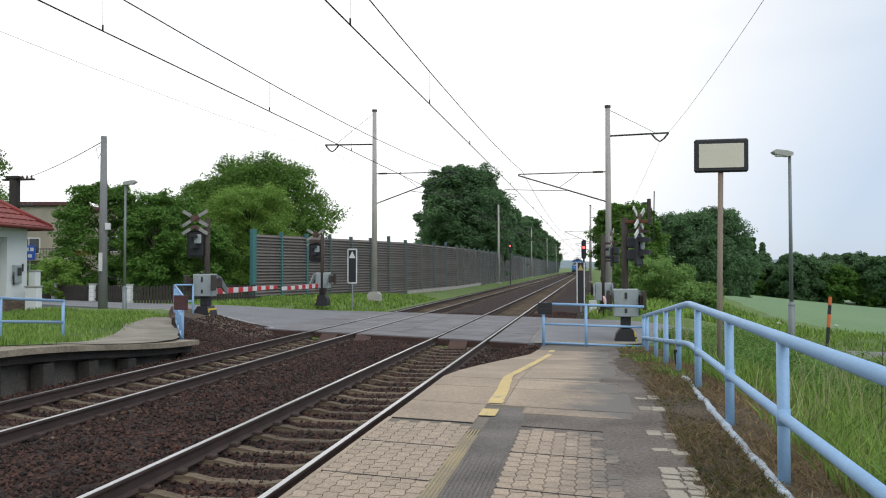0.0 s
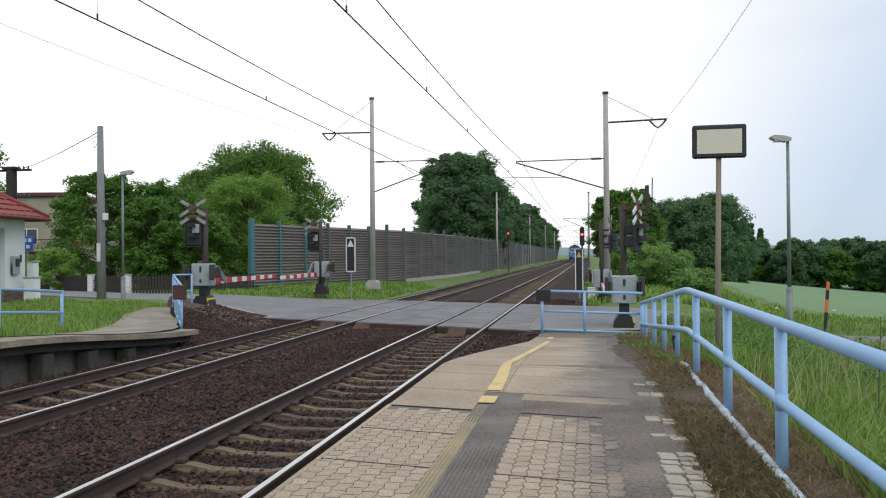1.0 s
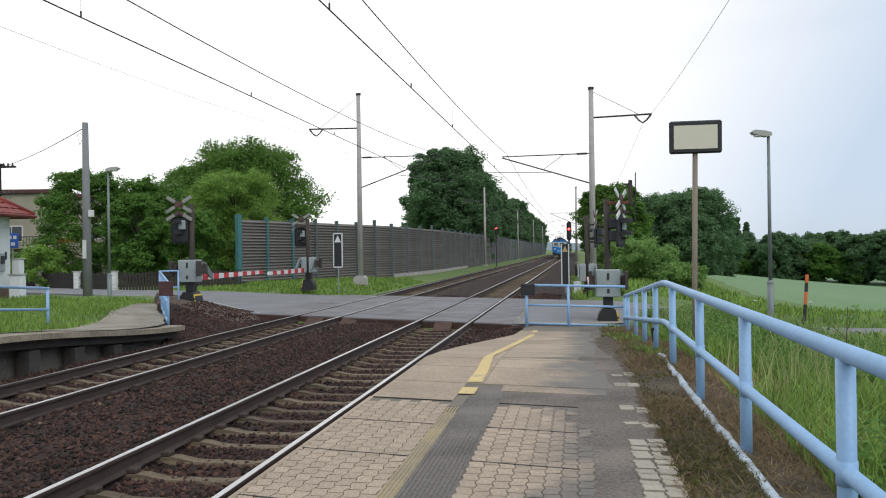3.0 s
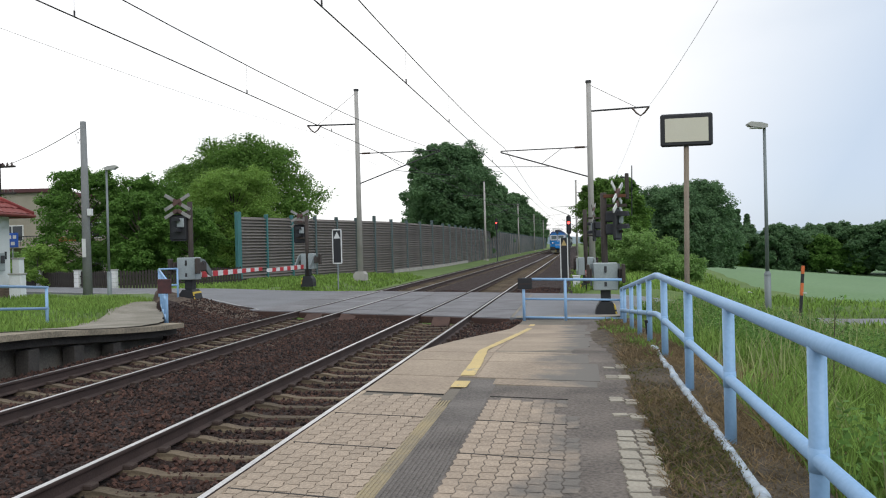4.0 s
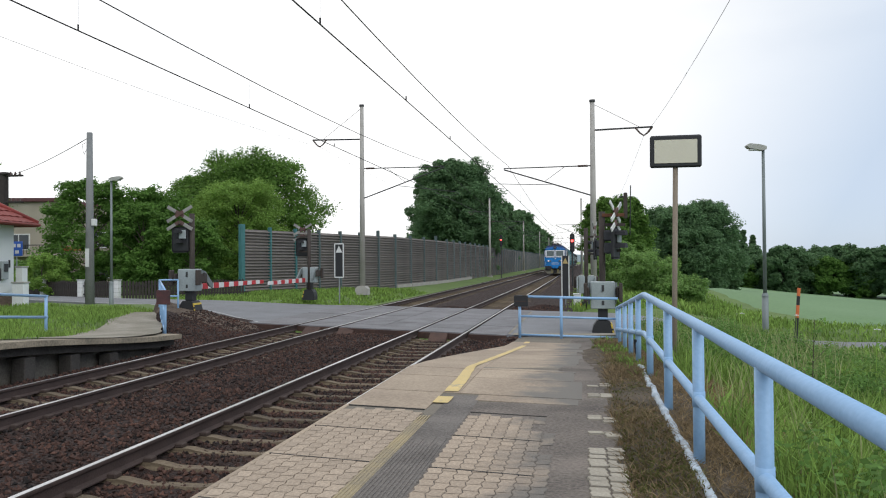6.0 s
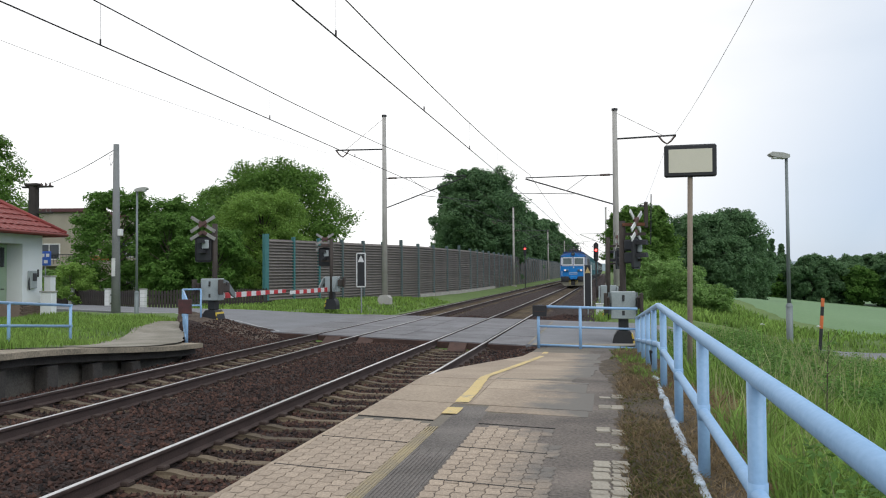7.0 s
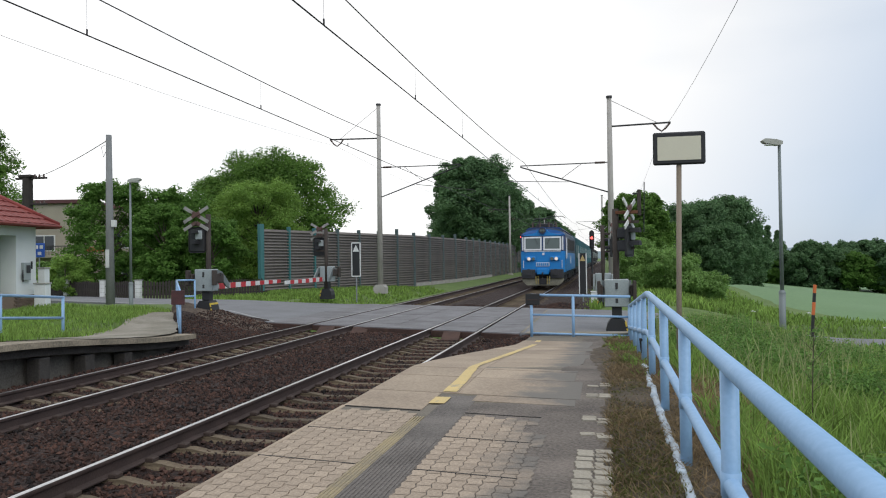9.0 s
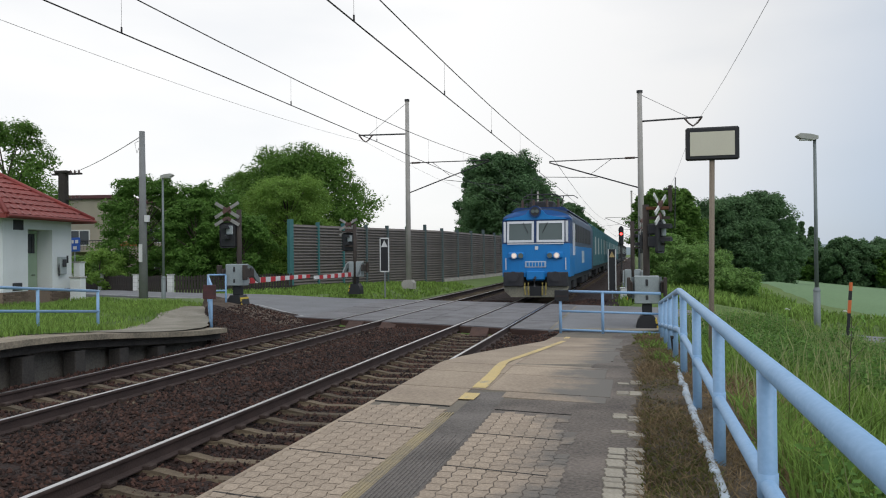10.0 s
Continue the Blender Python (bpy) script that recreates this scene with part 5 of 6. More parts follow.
def build_crossing_unit(x, y, z, turn, height, arm, words, cross_side=-1, cross_turn=0.0, cross_paint="cross_white"):
    """Barrier machine with post, light and cross. The arm, where there is one, runs along the unit's own +y."""
    u = thing("level_crossing_barrier", words, "barrier", pose(x, y, z, 0, 0, turn), "crossing barriers")
    part("post", tubed([(0, 0.1, 0.4), (0, 0.1, height)], 0.085, 12), M["rusty_post"], u, smooth=True)
    foot = prismed([(-0.29, -0.1), (0.29, -0.1), (0.29, 0.1), (0.25, 0.27), (0.16, 0.4), (-0.16, 0.4), (-0.25, 0.27), (-0.29, 0.1)], -0.27, 0.27)
    part("foot", foot, M["black"], u, "black flared foot")
    for v0, v1 in ((0.03, 0.15), (0.2, 0.33)):
        part("foot_stripe", boxed(-0.022, 0.022, -0.28, 0.28, v0, v1, 0.008, Matrix.Translation((0.285, 0, 0)) @ pose(0, 0, 0, 0, -12, 0)), M["hose_bright"], u, "yellow stripe on the foot")
    part("stem", boxed(-0.13, 0.13, -0.15, 0.15, 0.4, 0.75, 0.02), M["black"], u)
    cab = part("machine_box", boxed(-0.32, 0.32, -0.28, 0.16, 0.72, 1.45, 0.02), M["grey_box"], u, "pale grey steel machine box")
    part("lock", tubed([(0.0, -0.285, 1.22), (0.0, -0.31, 1.22)], 0.035, 8), M["dark_steel"], cab)
    part("box_mark", boxed(-0.035, 0.035, -0.287, -0.281, 1.24, 1.36), M["dark_steel"], cab)
    part("box_mark", boxed(-0.035, 0.035, -0.287, -0.281, 0.82, 0.94), M["dark_steel"], cab)
    for s in (-1, 1):
        w = part("counterweight_arm", boxed(s * 0.39 - 0.035, s * 0.39 + 0.035, -0.4, 0.35, 1.0, 1.3, 0.02), M["rusty_post"], u)
        part("counterweight", boxed(s * 0.46 - 0.045, s * 0.46 + 0.045, -0.55, -0.3, 0.92, 1.42, 0.02), M["rusty_post"], w)
        part("fork", prismed([(0.0, 1.42), (0.3, 1.36), (0.62, 1.12), (0.86, 0.94), (0.86, 0.78), (0.6, 0.86), (0.28, 1.12), (0.0, 1.16)], s * 0.36 - 0.03, s * 0.36 + 0.03, "x"), M["lamp_grey"], w, "pale steel fork holding the arm")
        part("bolt", tubed([(s * 0.4, 0.12, 1.27), (s * 0.44, 0.12, 1.27)], 0.06, 8), M["dark_steel"], w)
    if arm:
        am = part("barrier_arm", boxed(-0.035, 0.035, 0.75, 0.8, 0.77, 0.93), M["white"], u)
        n = int(arm / 0.42)
        for i in range(n):
            y0 = 0.8 + i * arm / n
            t = i / n
            hh = 0.098 - 0.03 * t
            part("arm_band", boxed(-0.035, 0.035, y0, y0 + arm / n - 0.001, 0.85 - hh, 0.85 + hh), M["red"] if i % 2 == 0 else M["white"], am)
    # light unit on its bracket
    c = cross_side
    top = height - 0.1
    part("bracket", boxed(min(0, c * 0.62), max(0, c * 0.62), 0.06, 0.14, top - 0.3, top - 0.22), M["rusty_post"], u)
    part("bracket", boxed(min(0, c * 0.5), max(0, c * 0.5), 0.06, 0.14, top - 1.0, top - 0.93), M["rusty_post"], u)
    m = Matrix.Translation((c * 0.36, 0.0, top - 0.75)) @ pose(0, 0, 0, 0, 0, cross_turn)
    lb = part("light_board", boxed(-0.3, 0.3, -0.02, 0.04, -0.45, 0.42, 0.06, m), M["black"], u, "black backboard of the warning light")
    for v in (0.2, -0.14):
        part("lamp_hood", prismed([(-0.12, 0.0), (-0.09, 0.09), (0, 0.13), (0.09, 0.09), (0.12, 0.0)], -0.3, -0.02), M["black"], lb).matrix_basis = m @ Matrix.Translation((0.0, 0, v))
        part("lamp_back", boxed(-0.15, 0.15, 0.04, 0.3, v - 0.16, v + 0.14, 0.04, m), M["loco_grey"], lb)
    part("bell_box", boxed(-0.02, 0.22, -0.1, -0.03, 0.0, 0.3, 0.02, m), M["grey_box"], lb, "grey box on the warning light")
    build_cross(u, Matrix.Translation((c * 0.36, -0.05, top + 0.08)) @ pose(0, 0, 0, 0, 0, cross_turn), 0.5, cross_paint)
    return u


M["hose_bright"] = material("yellow_hazard_paint", (0.70, 0.50, 0.05), 0.6, 0, (0.4, 0.3, 0.06), 4.0, 0.7, 0.05)


def build_crossing():
    build_crossing_unit(-8.95, 23.2, 0.28, 3, 3.3, 5.7, "crossing barrier with lowered red and white arm, grey box and light", -1)
    build_crossing_unit(-8.85, 34.0, 0.25, 183, 3.25, 4.6, "crossing barrier beyond the road, arm lowered toward its twin", 1, cross_turn=180)
    build_crossing_unit(4.4, 21.0, -0.1, 0, 3.35, 4.4, "dark crossing signal and grey barrier machine beside the platform end", 1, cross_turn=70, cross_paint="white")
    build_crossing_unit(4.0, 31.6, -0.15, 180, 3.4, 4.2, "dark rusty crossing signal post beyond the road", -1, cross_turn=80)
    # tall bracket with bell on the near signal
    b = thing("bell_bracket", "rusty steel bracket with a thin rod on the crossing signal", "bracket")
    part("bracket", boxed(4.4, 5.02, 21.0, 21.08, 3.1, 3.19, 0.01), M["rust"], b)
    part("upright", boxed(4.98, 5.08, 21.0, 21.1, 3.05, 3.75, 0.015), M["rusty_post"], b)
    part("rod", tubed([(5.14, 21.05, 2.6), (5.17, 21.05, 3.95)], 0.014, 6), M["black"], b)
    part("finial", boxed(4.86, 5.06, 21.02, 21.06, 3.62, 3.66), M["black"], b)
    w = thing("signal_cabinet", "small white relay cabinet standing on the grass by the tracks", "cabinet", pose(3.6, 34.5, -0.1))
    part("body", boxed(-0.16, 0.16, -0.15, 0.15, 0, 0.5, 0.02), M["white"], w)
    part("lid", boxed(-0.18, 0.18, -0.17, 0.17, 0.5, 0.54, 0.01), M["white"], w)


M["rust"] = material("orange_rust", (0.20, 0.08, 0.04), 0.85, 0.2, (0.10, 0.05, 0.03), 5.0, 0.8, 0.2)


def build_triangle_board(x, y, z, w, h, leg, edge, tri, words, frame_mat):
    b = thing("track_board", words, "railway sign", pose(x, y, z), "track boards")
    part("leg", tubed([(0, 0.03, -0.2), (0, 0.03, leg + 0.1)], 0.035, 8), M["galv"], b)
    part("panel", boxed(-w, w, -0.015, 0.015, leg, leg + h, 0.005), M["black"], b, "black board")
    for s in (-1, 1):
        part("edge", boxed(s * w - 0.024, s * w + 0.024, -0.022, 0.022, leg, leg + h), M[frame_mat], b)
    if edge:
        for v in (leg, leg + h):
            part("edge", boxed(-w, w, -0.022, 0.022, v - 0.03, v + 0.03), M[frame_mat], b)
    bm = bmesh.new()
    th = min(0.3, w * 1.5)
    prism(bm, [(-w * 0.78, leg + h - th - 0.12), (w * 0.78, leg + h - th - 0.12), (0, leg + h - 0.09)], -0.024, -0.016)
    part("triangle", bm, M[tri], b, "pale triangle mark")


def build_colour_signal(x, y, zl, post_dx, words):
    s = thing("railway_signal", words, "railway signal", pose(x, y, 0), "railway signals")
    part("mast", tubed([(post_dx, 0.1, -0.5), (post_dx, 0.1, zl + 0.8)], 0.07, 8), M["dark_steel"], s)
    hd = part("head", boxed(-0.19, 0.19, -0.06, 0.06, zl - 0.75, zl + 0.75, 0.1), M["black"], s, "black signal head")
    for k, v in enumerate((0.5, 0.17, -0.17, -0.5)):
        lit = k == 1
        part("lens", tubed([(0, -0.09, zl + v), (0, -0.06, zl + v)], 0.1, 14), M["red_lamp"] if lit else M["loco_grey"], hd, "lit red lens" if lit else "")
        part("hood", tubed([(0, -0.06, zl + v + 0.1), (0, -0.3, zl + v + 0.11)], 0.03, 6), M["black"], hd)


def build_signals():
    build_triangle_board(-7.6, 34.6, 0.15, 0.21, 1.6, 1.05, True, "white", "tall black board with a white triangle on a thin post", "white")
    build_triangle_board(3.05, 36.0, -0.1, 0.165, 1.9, 0.35, False, "cream_tri", "leaning black board with a yellow triangle and white edges", "white")
    build_colour_signal(3.0, 62.0, 3.35, 0.0, "railway signal showing red beside the near track")
    build_colour_signal(-6.9, 100.0, 4.6, 0.0, "railway signal showing red beside the far track")
    o = thing("marker_post", "leaning orange and black banded marker post in the grass", "marker post", pose(8.5, 18.0, 0.0, 0, 4, 0))
    for k, (a, b, m) in enumerate(((-0.6, 0.62, "black"), (0.62, 0.9, "orange"), (0.9, 1.1, "black"), (1.1, 1.28, "orange"))):
        part("band", boxed(-0.03, 0.03, -0.03, 0.03, a, b, 0.006), M[m], o)


M["cream_tri"] = material("dull_yellow_paint", (0.52, 0.38, 0.16), 0.7)


# ---- the hut and what stands behind it ----
def build_hut():
    h = thing("station_hut", "small white plastered hut, red tiled hip roof, green door", "hut")
    # axes: u along the track-side wall (towards +y), v into the hut (towards -x)
    P = Vector((-17.75, 22.3, 0))
    ang = math.degrees(math.atan2(4.0, -0.55))
    base = pose(P.x, P.y, 0, 0, 0, ang)
    h.matrix_basis = base
    L, D, zb, zt, T = 4.05, 4.2, 0.78, 3.5, 0.25
    d0, d1, dt = 1.35, 2.8, 3.1
    # the recess is a real niche in the track-side wall: the wall is built in pieces round it; -v is outward
    def wall(name, x0, x1, y0, y1, z0, z1, mat="plaster", label="", bevel=0.0):
        return part(name, boxed(x0, x1, y0, y1, z0, z1, bevel), M[mat], h, label)
    wall("wall", 0, d0, 0, T, zb, zt)
    wall("wall", d1, L, 0, T, zb, zt)
    wall("wall", d0, d1, 0, T, dt, zt)
    wall("wall", 0, T, T + 0.002, D, zb, zt)
    wall("wall", L - T, L, T + 0.002, D, zb, zt)
    wall("wall", T, L - T, D - T, D, zb, zt)
    wall("niche_side", d0 - 0.1, d0 - 0.002, T, 1.0, zb - 0.4, dt)
    wall("niche_side", d1 + 0.002, d1 + 0.1, T, 1.0, zb - 0.4, dt)
    wall("niche_ceiling", d0, d1, T, 1.0, dt, dt + 0.1)
    door = wall("door", d0 + 0.02, d1 - 0.02, 0.62, 0.68, 0.45, dt - 0.02, "door_green", "pale green door with a barred upper window", 0.006)
    part("window", boxed(d0 + 0.15, d1 - 0.2, 0.6, 0.625, 2.2, 2.95), M["glass"], door, "barred window")
    for k in range(4):
        u = d0 + 0.22 + k * 0.28
        part("bar", boxed(u, u + 0.06, 0.585, 0.61, 2.2, 2.95), M["loco_grey"], door)
    part("notice", boxed(d0 + 0.1, d0 + 0.42, 0.6, 0.615, 1.45, 1.75), M["notice_pink"], door, "pink paper notice")
    part("graffiti", tubed([(d0 + 0.5, 0.61, 1.3), (d0 + 0.8, 0.61, 1.6), (d0 + 0.7, 0.61, 1.0), (d0 + 0.4, 0.61, 0.9), (d0 + 0.6, 0.61, 1.15)], 0.02, 5), M["teal"], door, "green scribble")
    part("handle", tubed([(d1 - 0.25, 0.58, 1.35), (d1 - 0.4, 0.58, 1.35)], 0.02, 6), M["dark_steel"], door)
    wall("vent", 0.55, 1.1, -0.02, 0.02, 3.05, 3.42, "loco_grey", "dark vent grille", 0.01)
    wall("vent", 0.5, 1.0, -0.03, 0.02, 0.82, 1.1, "loco_grey", "dark vent grille", 0.01)
    mb = wall("meter_box", 3.1, 3.5, -0.16, 0.0, 1.35, 2.05, "grey_box", "grey electricity meter box", 0.02)
    part("meter_lid", boxed(3.2, 3.42, -0.2, -0.16, 1.65, 1.95, 0.01), M["loco_grey"], mb)
    part("meter_pipe", tubed([(3.15, -0.08, 1.9), (3.05, -0.1, 1.6), (3.12, -0.08, 1.3)], 0.03, 6), M["loco_grey"], mb)
    wall("bracket", 3.72, 3.8, -0.03, 0.0, 1.8, 2.1, "black")
    # brick plinth, brick by brick on the visible side
    wall("plinth", 0.02, L - 0.02, 0.03, D, -0.2, zb, "brick", "brown brick plinth")
    rng = random.Random(4)
    bme = bpy.data.meshes.new("brick")
    bm = boxed(0, 0.235, 0, 0.05, 0, 0.062, 0.006)
    bm.to_mesh(bme)
    bm.free()
    bme.materials.append(M["brick"])
    for r in range(9):
        z = 0.1 + r * 0.075
        for c in range(17):
            u = c * 0.246 + (0.12 if r % 2 else 0)
            if u + 0.235 > L or (d0 - 0.1 < u < d1 - 0.1):
                continue
            b = new("brick", bme)
            b.parent = h
            b.matrix_basis = pose(u, -0.012 + rng.uniform(-0.004, 0.004), z)
    # hip roof with tile courses
    ov = 0.62
    ze, zr = 3.55, 5.35
    x0, x1, y0, y1 = -ov, L + ov, -ov, D + ov
    r0, r1 = Vector((L * 0.5 - 0.3, D / 2, zr)), Vector((L * 0.5 + 0.3, D / 2, zr))
    wall("soffit", x0 + 0.03, x1 - 0.03, y0 + 0.03, y1 - 0.03, ze - 0.09, ze - 0.002, "rail_side")
    part("fascia", boxed(x0, x1, y0, y0 + 0.025, ze - 0.13, ze + 0.03), M["roof_red"], h, "dark red fascia board")
    part("gutter", tubed([(x0, y0 - 0.06, ze - 0.04), (x1, y0 - 0.06, ze - 0.05)], 0.06, 8), M["roof_red"], h)
    part("fascia", boxed(x0 - 0.028, x0 - 0.003, y0, y1, ze - 0.13, ze + 0.03), M["roof_red"], h)
    part("fascia", boxed(x1 + 0.003, x1 + 0.028, y0, y1, ze - 0.13, ze + 0.03), M["roof_red"], h)
    roof = part("roof", prismed([(x0, ze), (x1, ze), (x1, ze + 0.01), (x0, ze + 0.01)], y0, y1), M["roof_red"], h, "red tile roof")
    quads = [((x0, y0), (x1, y0), r1, r0), ((x1, y0), (x1, y1), r1, r1), ((x0, y1), (x0, y0), r0, r0), ((x1, y1), (x0, y1), r0, r1)]
    for (ax, ay), (bx, by), c, d in quads:
        A, B = Vector((ax, ay, ze)), Vector((bx, by, ze))
        C, E = c, d
        n = (B - A).cross(E - A).normalized()
        rows = 8
        for k in range(rows):
            f0, f1 = k / rows, (k + 1) / rows
            a0, b0, a1, b1 = A.lerp(E, f0), B.lerp(C, f0), A.lerp(E, f1), B.lerp(C, f1)
            cols = max(2, int((b0 - a0).length / 0.2))
            bm = bmesh.new()
            lo = [bm.verts.new(a0.lerp(b0, i / cols) + n * (0.05 + 0.018 * math.cos(math.pi * i))) for i in range(cols + 1)]
            hi = [bm.verts.new(a1.lerp(b1, i / cols) + n * (0.012 + 0.014 * math.cos(math.pi * i))) for i in range(cols + 1)]
            un = [bm.verts.new(a0.lerp(b0, i / cols)) for i in range(cols + 1)]
            for i in range(cols):
                bm.faces.new((lo[i], lo[i + 1], hi[i + 1], hi[i]))
                bm.faces.new((un[i], un[i + 1], lo[i + 1], lo[i]))
            part("tile_course", bm, M["roof_red"], roof)
    for e, r in (((x0, y0), r0), ((x1, y0), r1), ((x0, y1), r0), ((x1, y1), r1)):
        part("ridge_cap", tubed([(e[0], e[1], ze + 0.04), tuple(r + Vector((0, 0, 0.05)))], 0.09, 8), M["roof_red"], roof, smooth=True)
    part("ridge_cap", tubed([tuple(r0 + Vector((0, 0, 0.05))), tuple(r1 + Vector((0, 0, 0.05)))], 0.09, 8), M["roof_red"], roof, smooth=True)
    # service pillars beside the hut
    for x, y, z, w, words in ((-18.6, 27.1, 1.75, 0.16, "white service pillar beside the hut"), (-17.65, 25.9, 1.15, 0.26, "low grey service pillar beside the hut")):
        s = thing("service_pillar", words, "service pillar", pose(x, y, 0.1), "service pillars")
        part("body", boxed(-w, w, -0.15, 0.15, -0.2, z - 0.06, 0.015), M["plaster"], s)
        part("lid", boxed(-w - 0.03, w + 0.03, -0.18, 0.18, z - 0.06, z, 0.01), M["lamp_head"], s)
    s = thing("bus_stop_sign", "blue square sign with white pictograms on a post", "sign", pose(-19.86, 28.3, 0.1))
    part("post", tubed([(0, 0.03, -0.2), (0, 0.03, 2.75)], 0.025, 8), M["galv"], s)
    part("face", boxed(-0.2, 0.3, -0.015, 0.015, 2.18, 2.8, 0.02), M["sign_blue"], s, "blue face")
    part("pictogram", boxed(0.06, 0.22, -0.022, -0.016, 2.55, 2.7, 0.0), M["white"], s)
    part("pictogram", boxed(-0.12, -0.02, -0.022, -0.016, 2.55, 2.7, 0.0), M["white"], s)
    part("pictogram", boxed(-0.04, 0.14, -0.022, -0.016, 2.28, 2.42, 0.0), M["white"], s)


M["notice_pink"] = material("pink_notice", (0.55, 0.25, 0.22), 0.7)


def build_house():
    h = thing("apartment_house", "beige flat-roofed house with a balcony, partly hidden by trees", "house", pose(-47.5, 60, 0, 0, 0, 12))
    part("wall", boxed(-9, 4.5, 0, 10, -0.5, 7.6), M["facade"], h)
    part("wall", boxed(4.5, 12, 1.5, 10, -0.5, 7.2), M["facade"], h)
    part("roof_edge", boxed(-9.3, 4.7, -0.3, 10.2, 7.6, 7.95, 0.03), M["maroon"], h, "dark red flat roof edge")
    part("roof_edge", boxed(4.703, 12.2, 1.2, 10.2, 7.2, 7.5, 0.03), M["maroon"], h)
    for x, z in ((1.0, 3.2), (-3.5, 3.2), (7.5, 3.4), (1.0, 0.6), (-3.5, 0.6), (7.5, 0.5)):
        y = 0 if x < 4.5 else 1.5
        w = part("window", boxed(x - 1.0, x + 1.0, y - 0.06, y + 0.05, z, z + 1.5, 0.02), M["white"], h, "white window frame")
        part("pane", boxed(x - 0.9, x - 0.05, y - 0.075, y - 0.061, z + 0.1, z + 1.4), M["glass"], w)
        part("pane", boxed(x + 0.05, x + 0.9, y - 0.075, y - 0.061, z + 0.1, z + 1.4), M["glass"], w)
    bal = part("balcony", boxed(-0.5, 10.5, -1.3, 0.0, 2.6, 2.8, 0.02), M["facade"], h, "balcony with a dark rail")
    part("balcony_rail", boxed(-0.5, 10.5, -1.32, -1.27, 3.6, 3.68), M["loco_grey"], bal)
    for k in range(40):
        part("baluster", boxed(-0.45 + k * 0.28, -0.42 + k * 0.28, -1.31, -1.28, 2.8, 3.6), M["loco_grey"], bal)
    part("flower_box", boxed(5.5, 7.3, -1.55, -1.33, 3.1, 3.5, 0.03), M["orange_pot"], bal, "orange flower box")


M["maroon"] = material("maroon_metal", (0.11, 0.04, 0.042), 0.6, 0, (0.07, 0.03, 0.03), 1.0)
M["orange_pot"] = material("terracotta", (0.45, 0.13, 0.05), 0.8)


def build_garden_fence():
    f = thing("garden_fence", "dark wooden picket fence between whitewashed brick posts", "fence")
    pts = [(-31.5, 39.3), (-28.4, 38.0), (-25.4, 36.9), (-22.5, 36.1), (-19.95, 35.5), (-17.0, 37.4), (-14.6, 39.6)]
    for (x, y) in pts[:5]:
        p = part("post", boxed(x - 0.14, x + 0.14, y - 0.14, y + 0.14, -0.2, 1.05, 0.02), M["white"], f, "whitewashed brick post")
        part("post_cap", boxed(x - 0.17, x + 0.17, y - 0.17, y + 0.17, 1.05, 1.10, 0.01), M["lamp_head"], p)
        for k in range(4):
            part("course_line", boxed(x - 0.143, x + 0.143, y - 0.143, y + 0.143, 0.2 + k * 0.22, 0.215 + k * 0.22), M["lamp_head"], p)
    me = bpy.data.meshes.new("picket")
    bm = prismed([(-0.06, 0), (0.06, 0), (0.06, 0.9), (0, 0.98), (-0.06, 0.9)], -0.012, 0.012)
    bm.to_mesh(me)
    bm.free()
    me.materials.append(M["wood_dark"])
    for (ax, ay), (bx, by) in zip(pts, pts[1:]):
        A, B = Vector((ax, ay, 0)), Vector((bx, by, 0))
        n = int((B - A).length / 0.15)
        ang = math.degrees(math.atan2(by - ay, bx - ax))
        for i in range(2, n - 1):
            p = A.lerp(B, i / n)
            o = new("picket", me)
            o.parent = f
            o.matrix_basis = pose(p.x, p.y, 0.05 + 0.03 * math.sin(i * 7.0), 0, 0, ang)
        for z in (0.3, 0.75):
            part("fence_rail", tubed([(ax, ay + 0.03, z), (bx, by + 0.03, z)], 0.035, 4), M["wood_dark"], f)


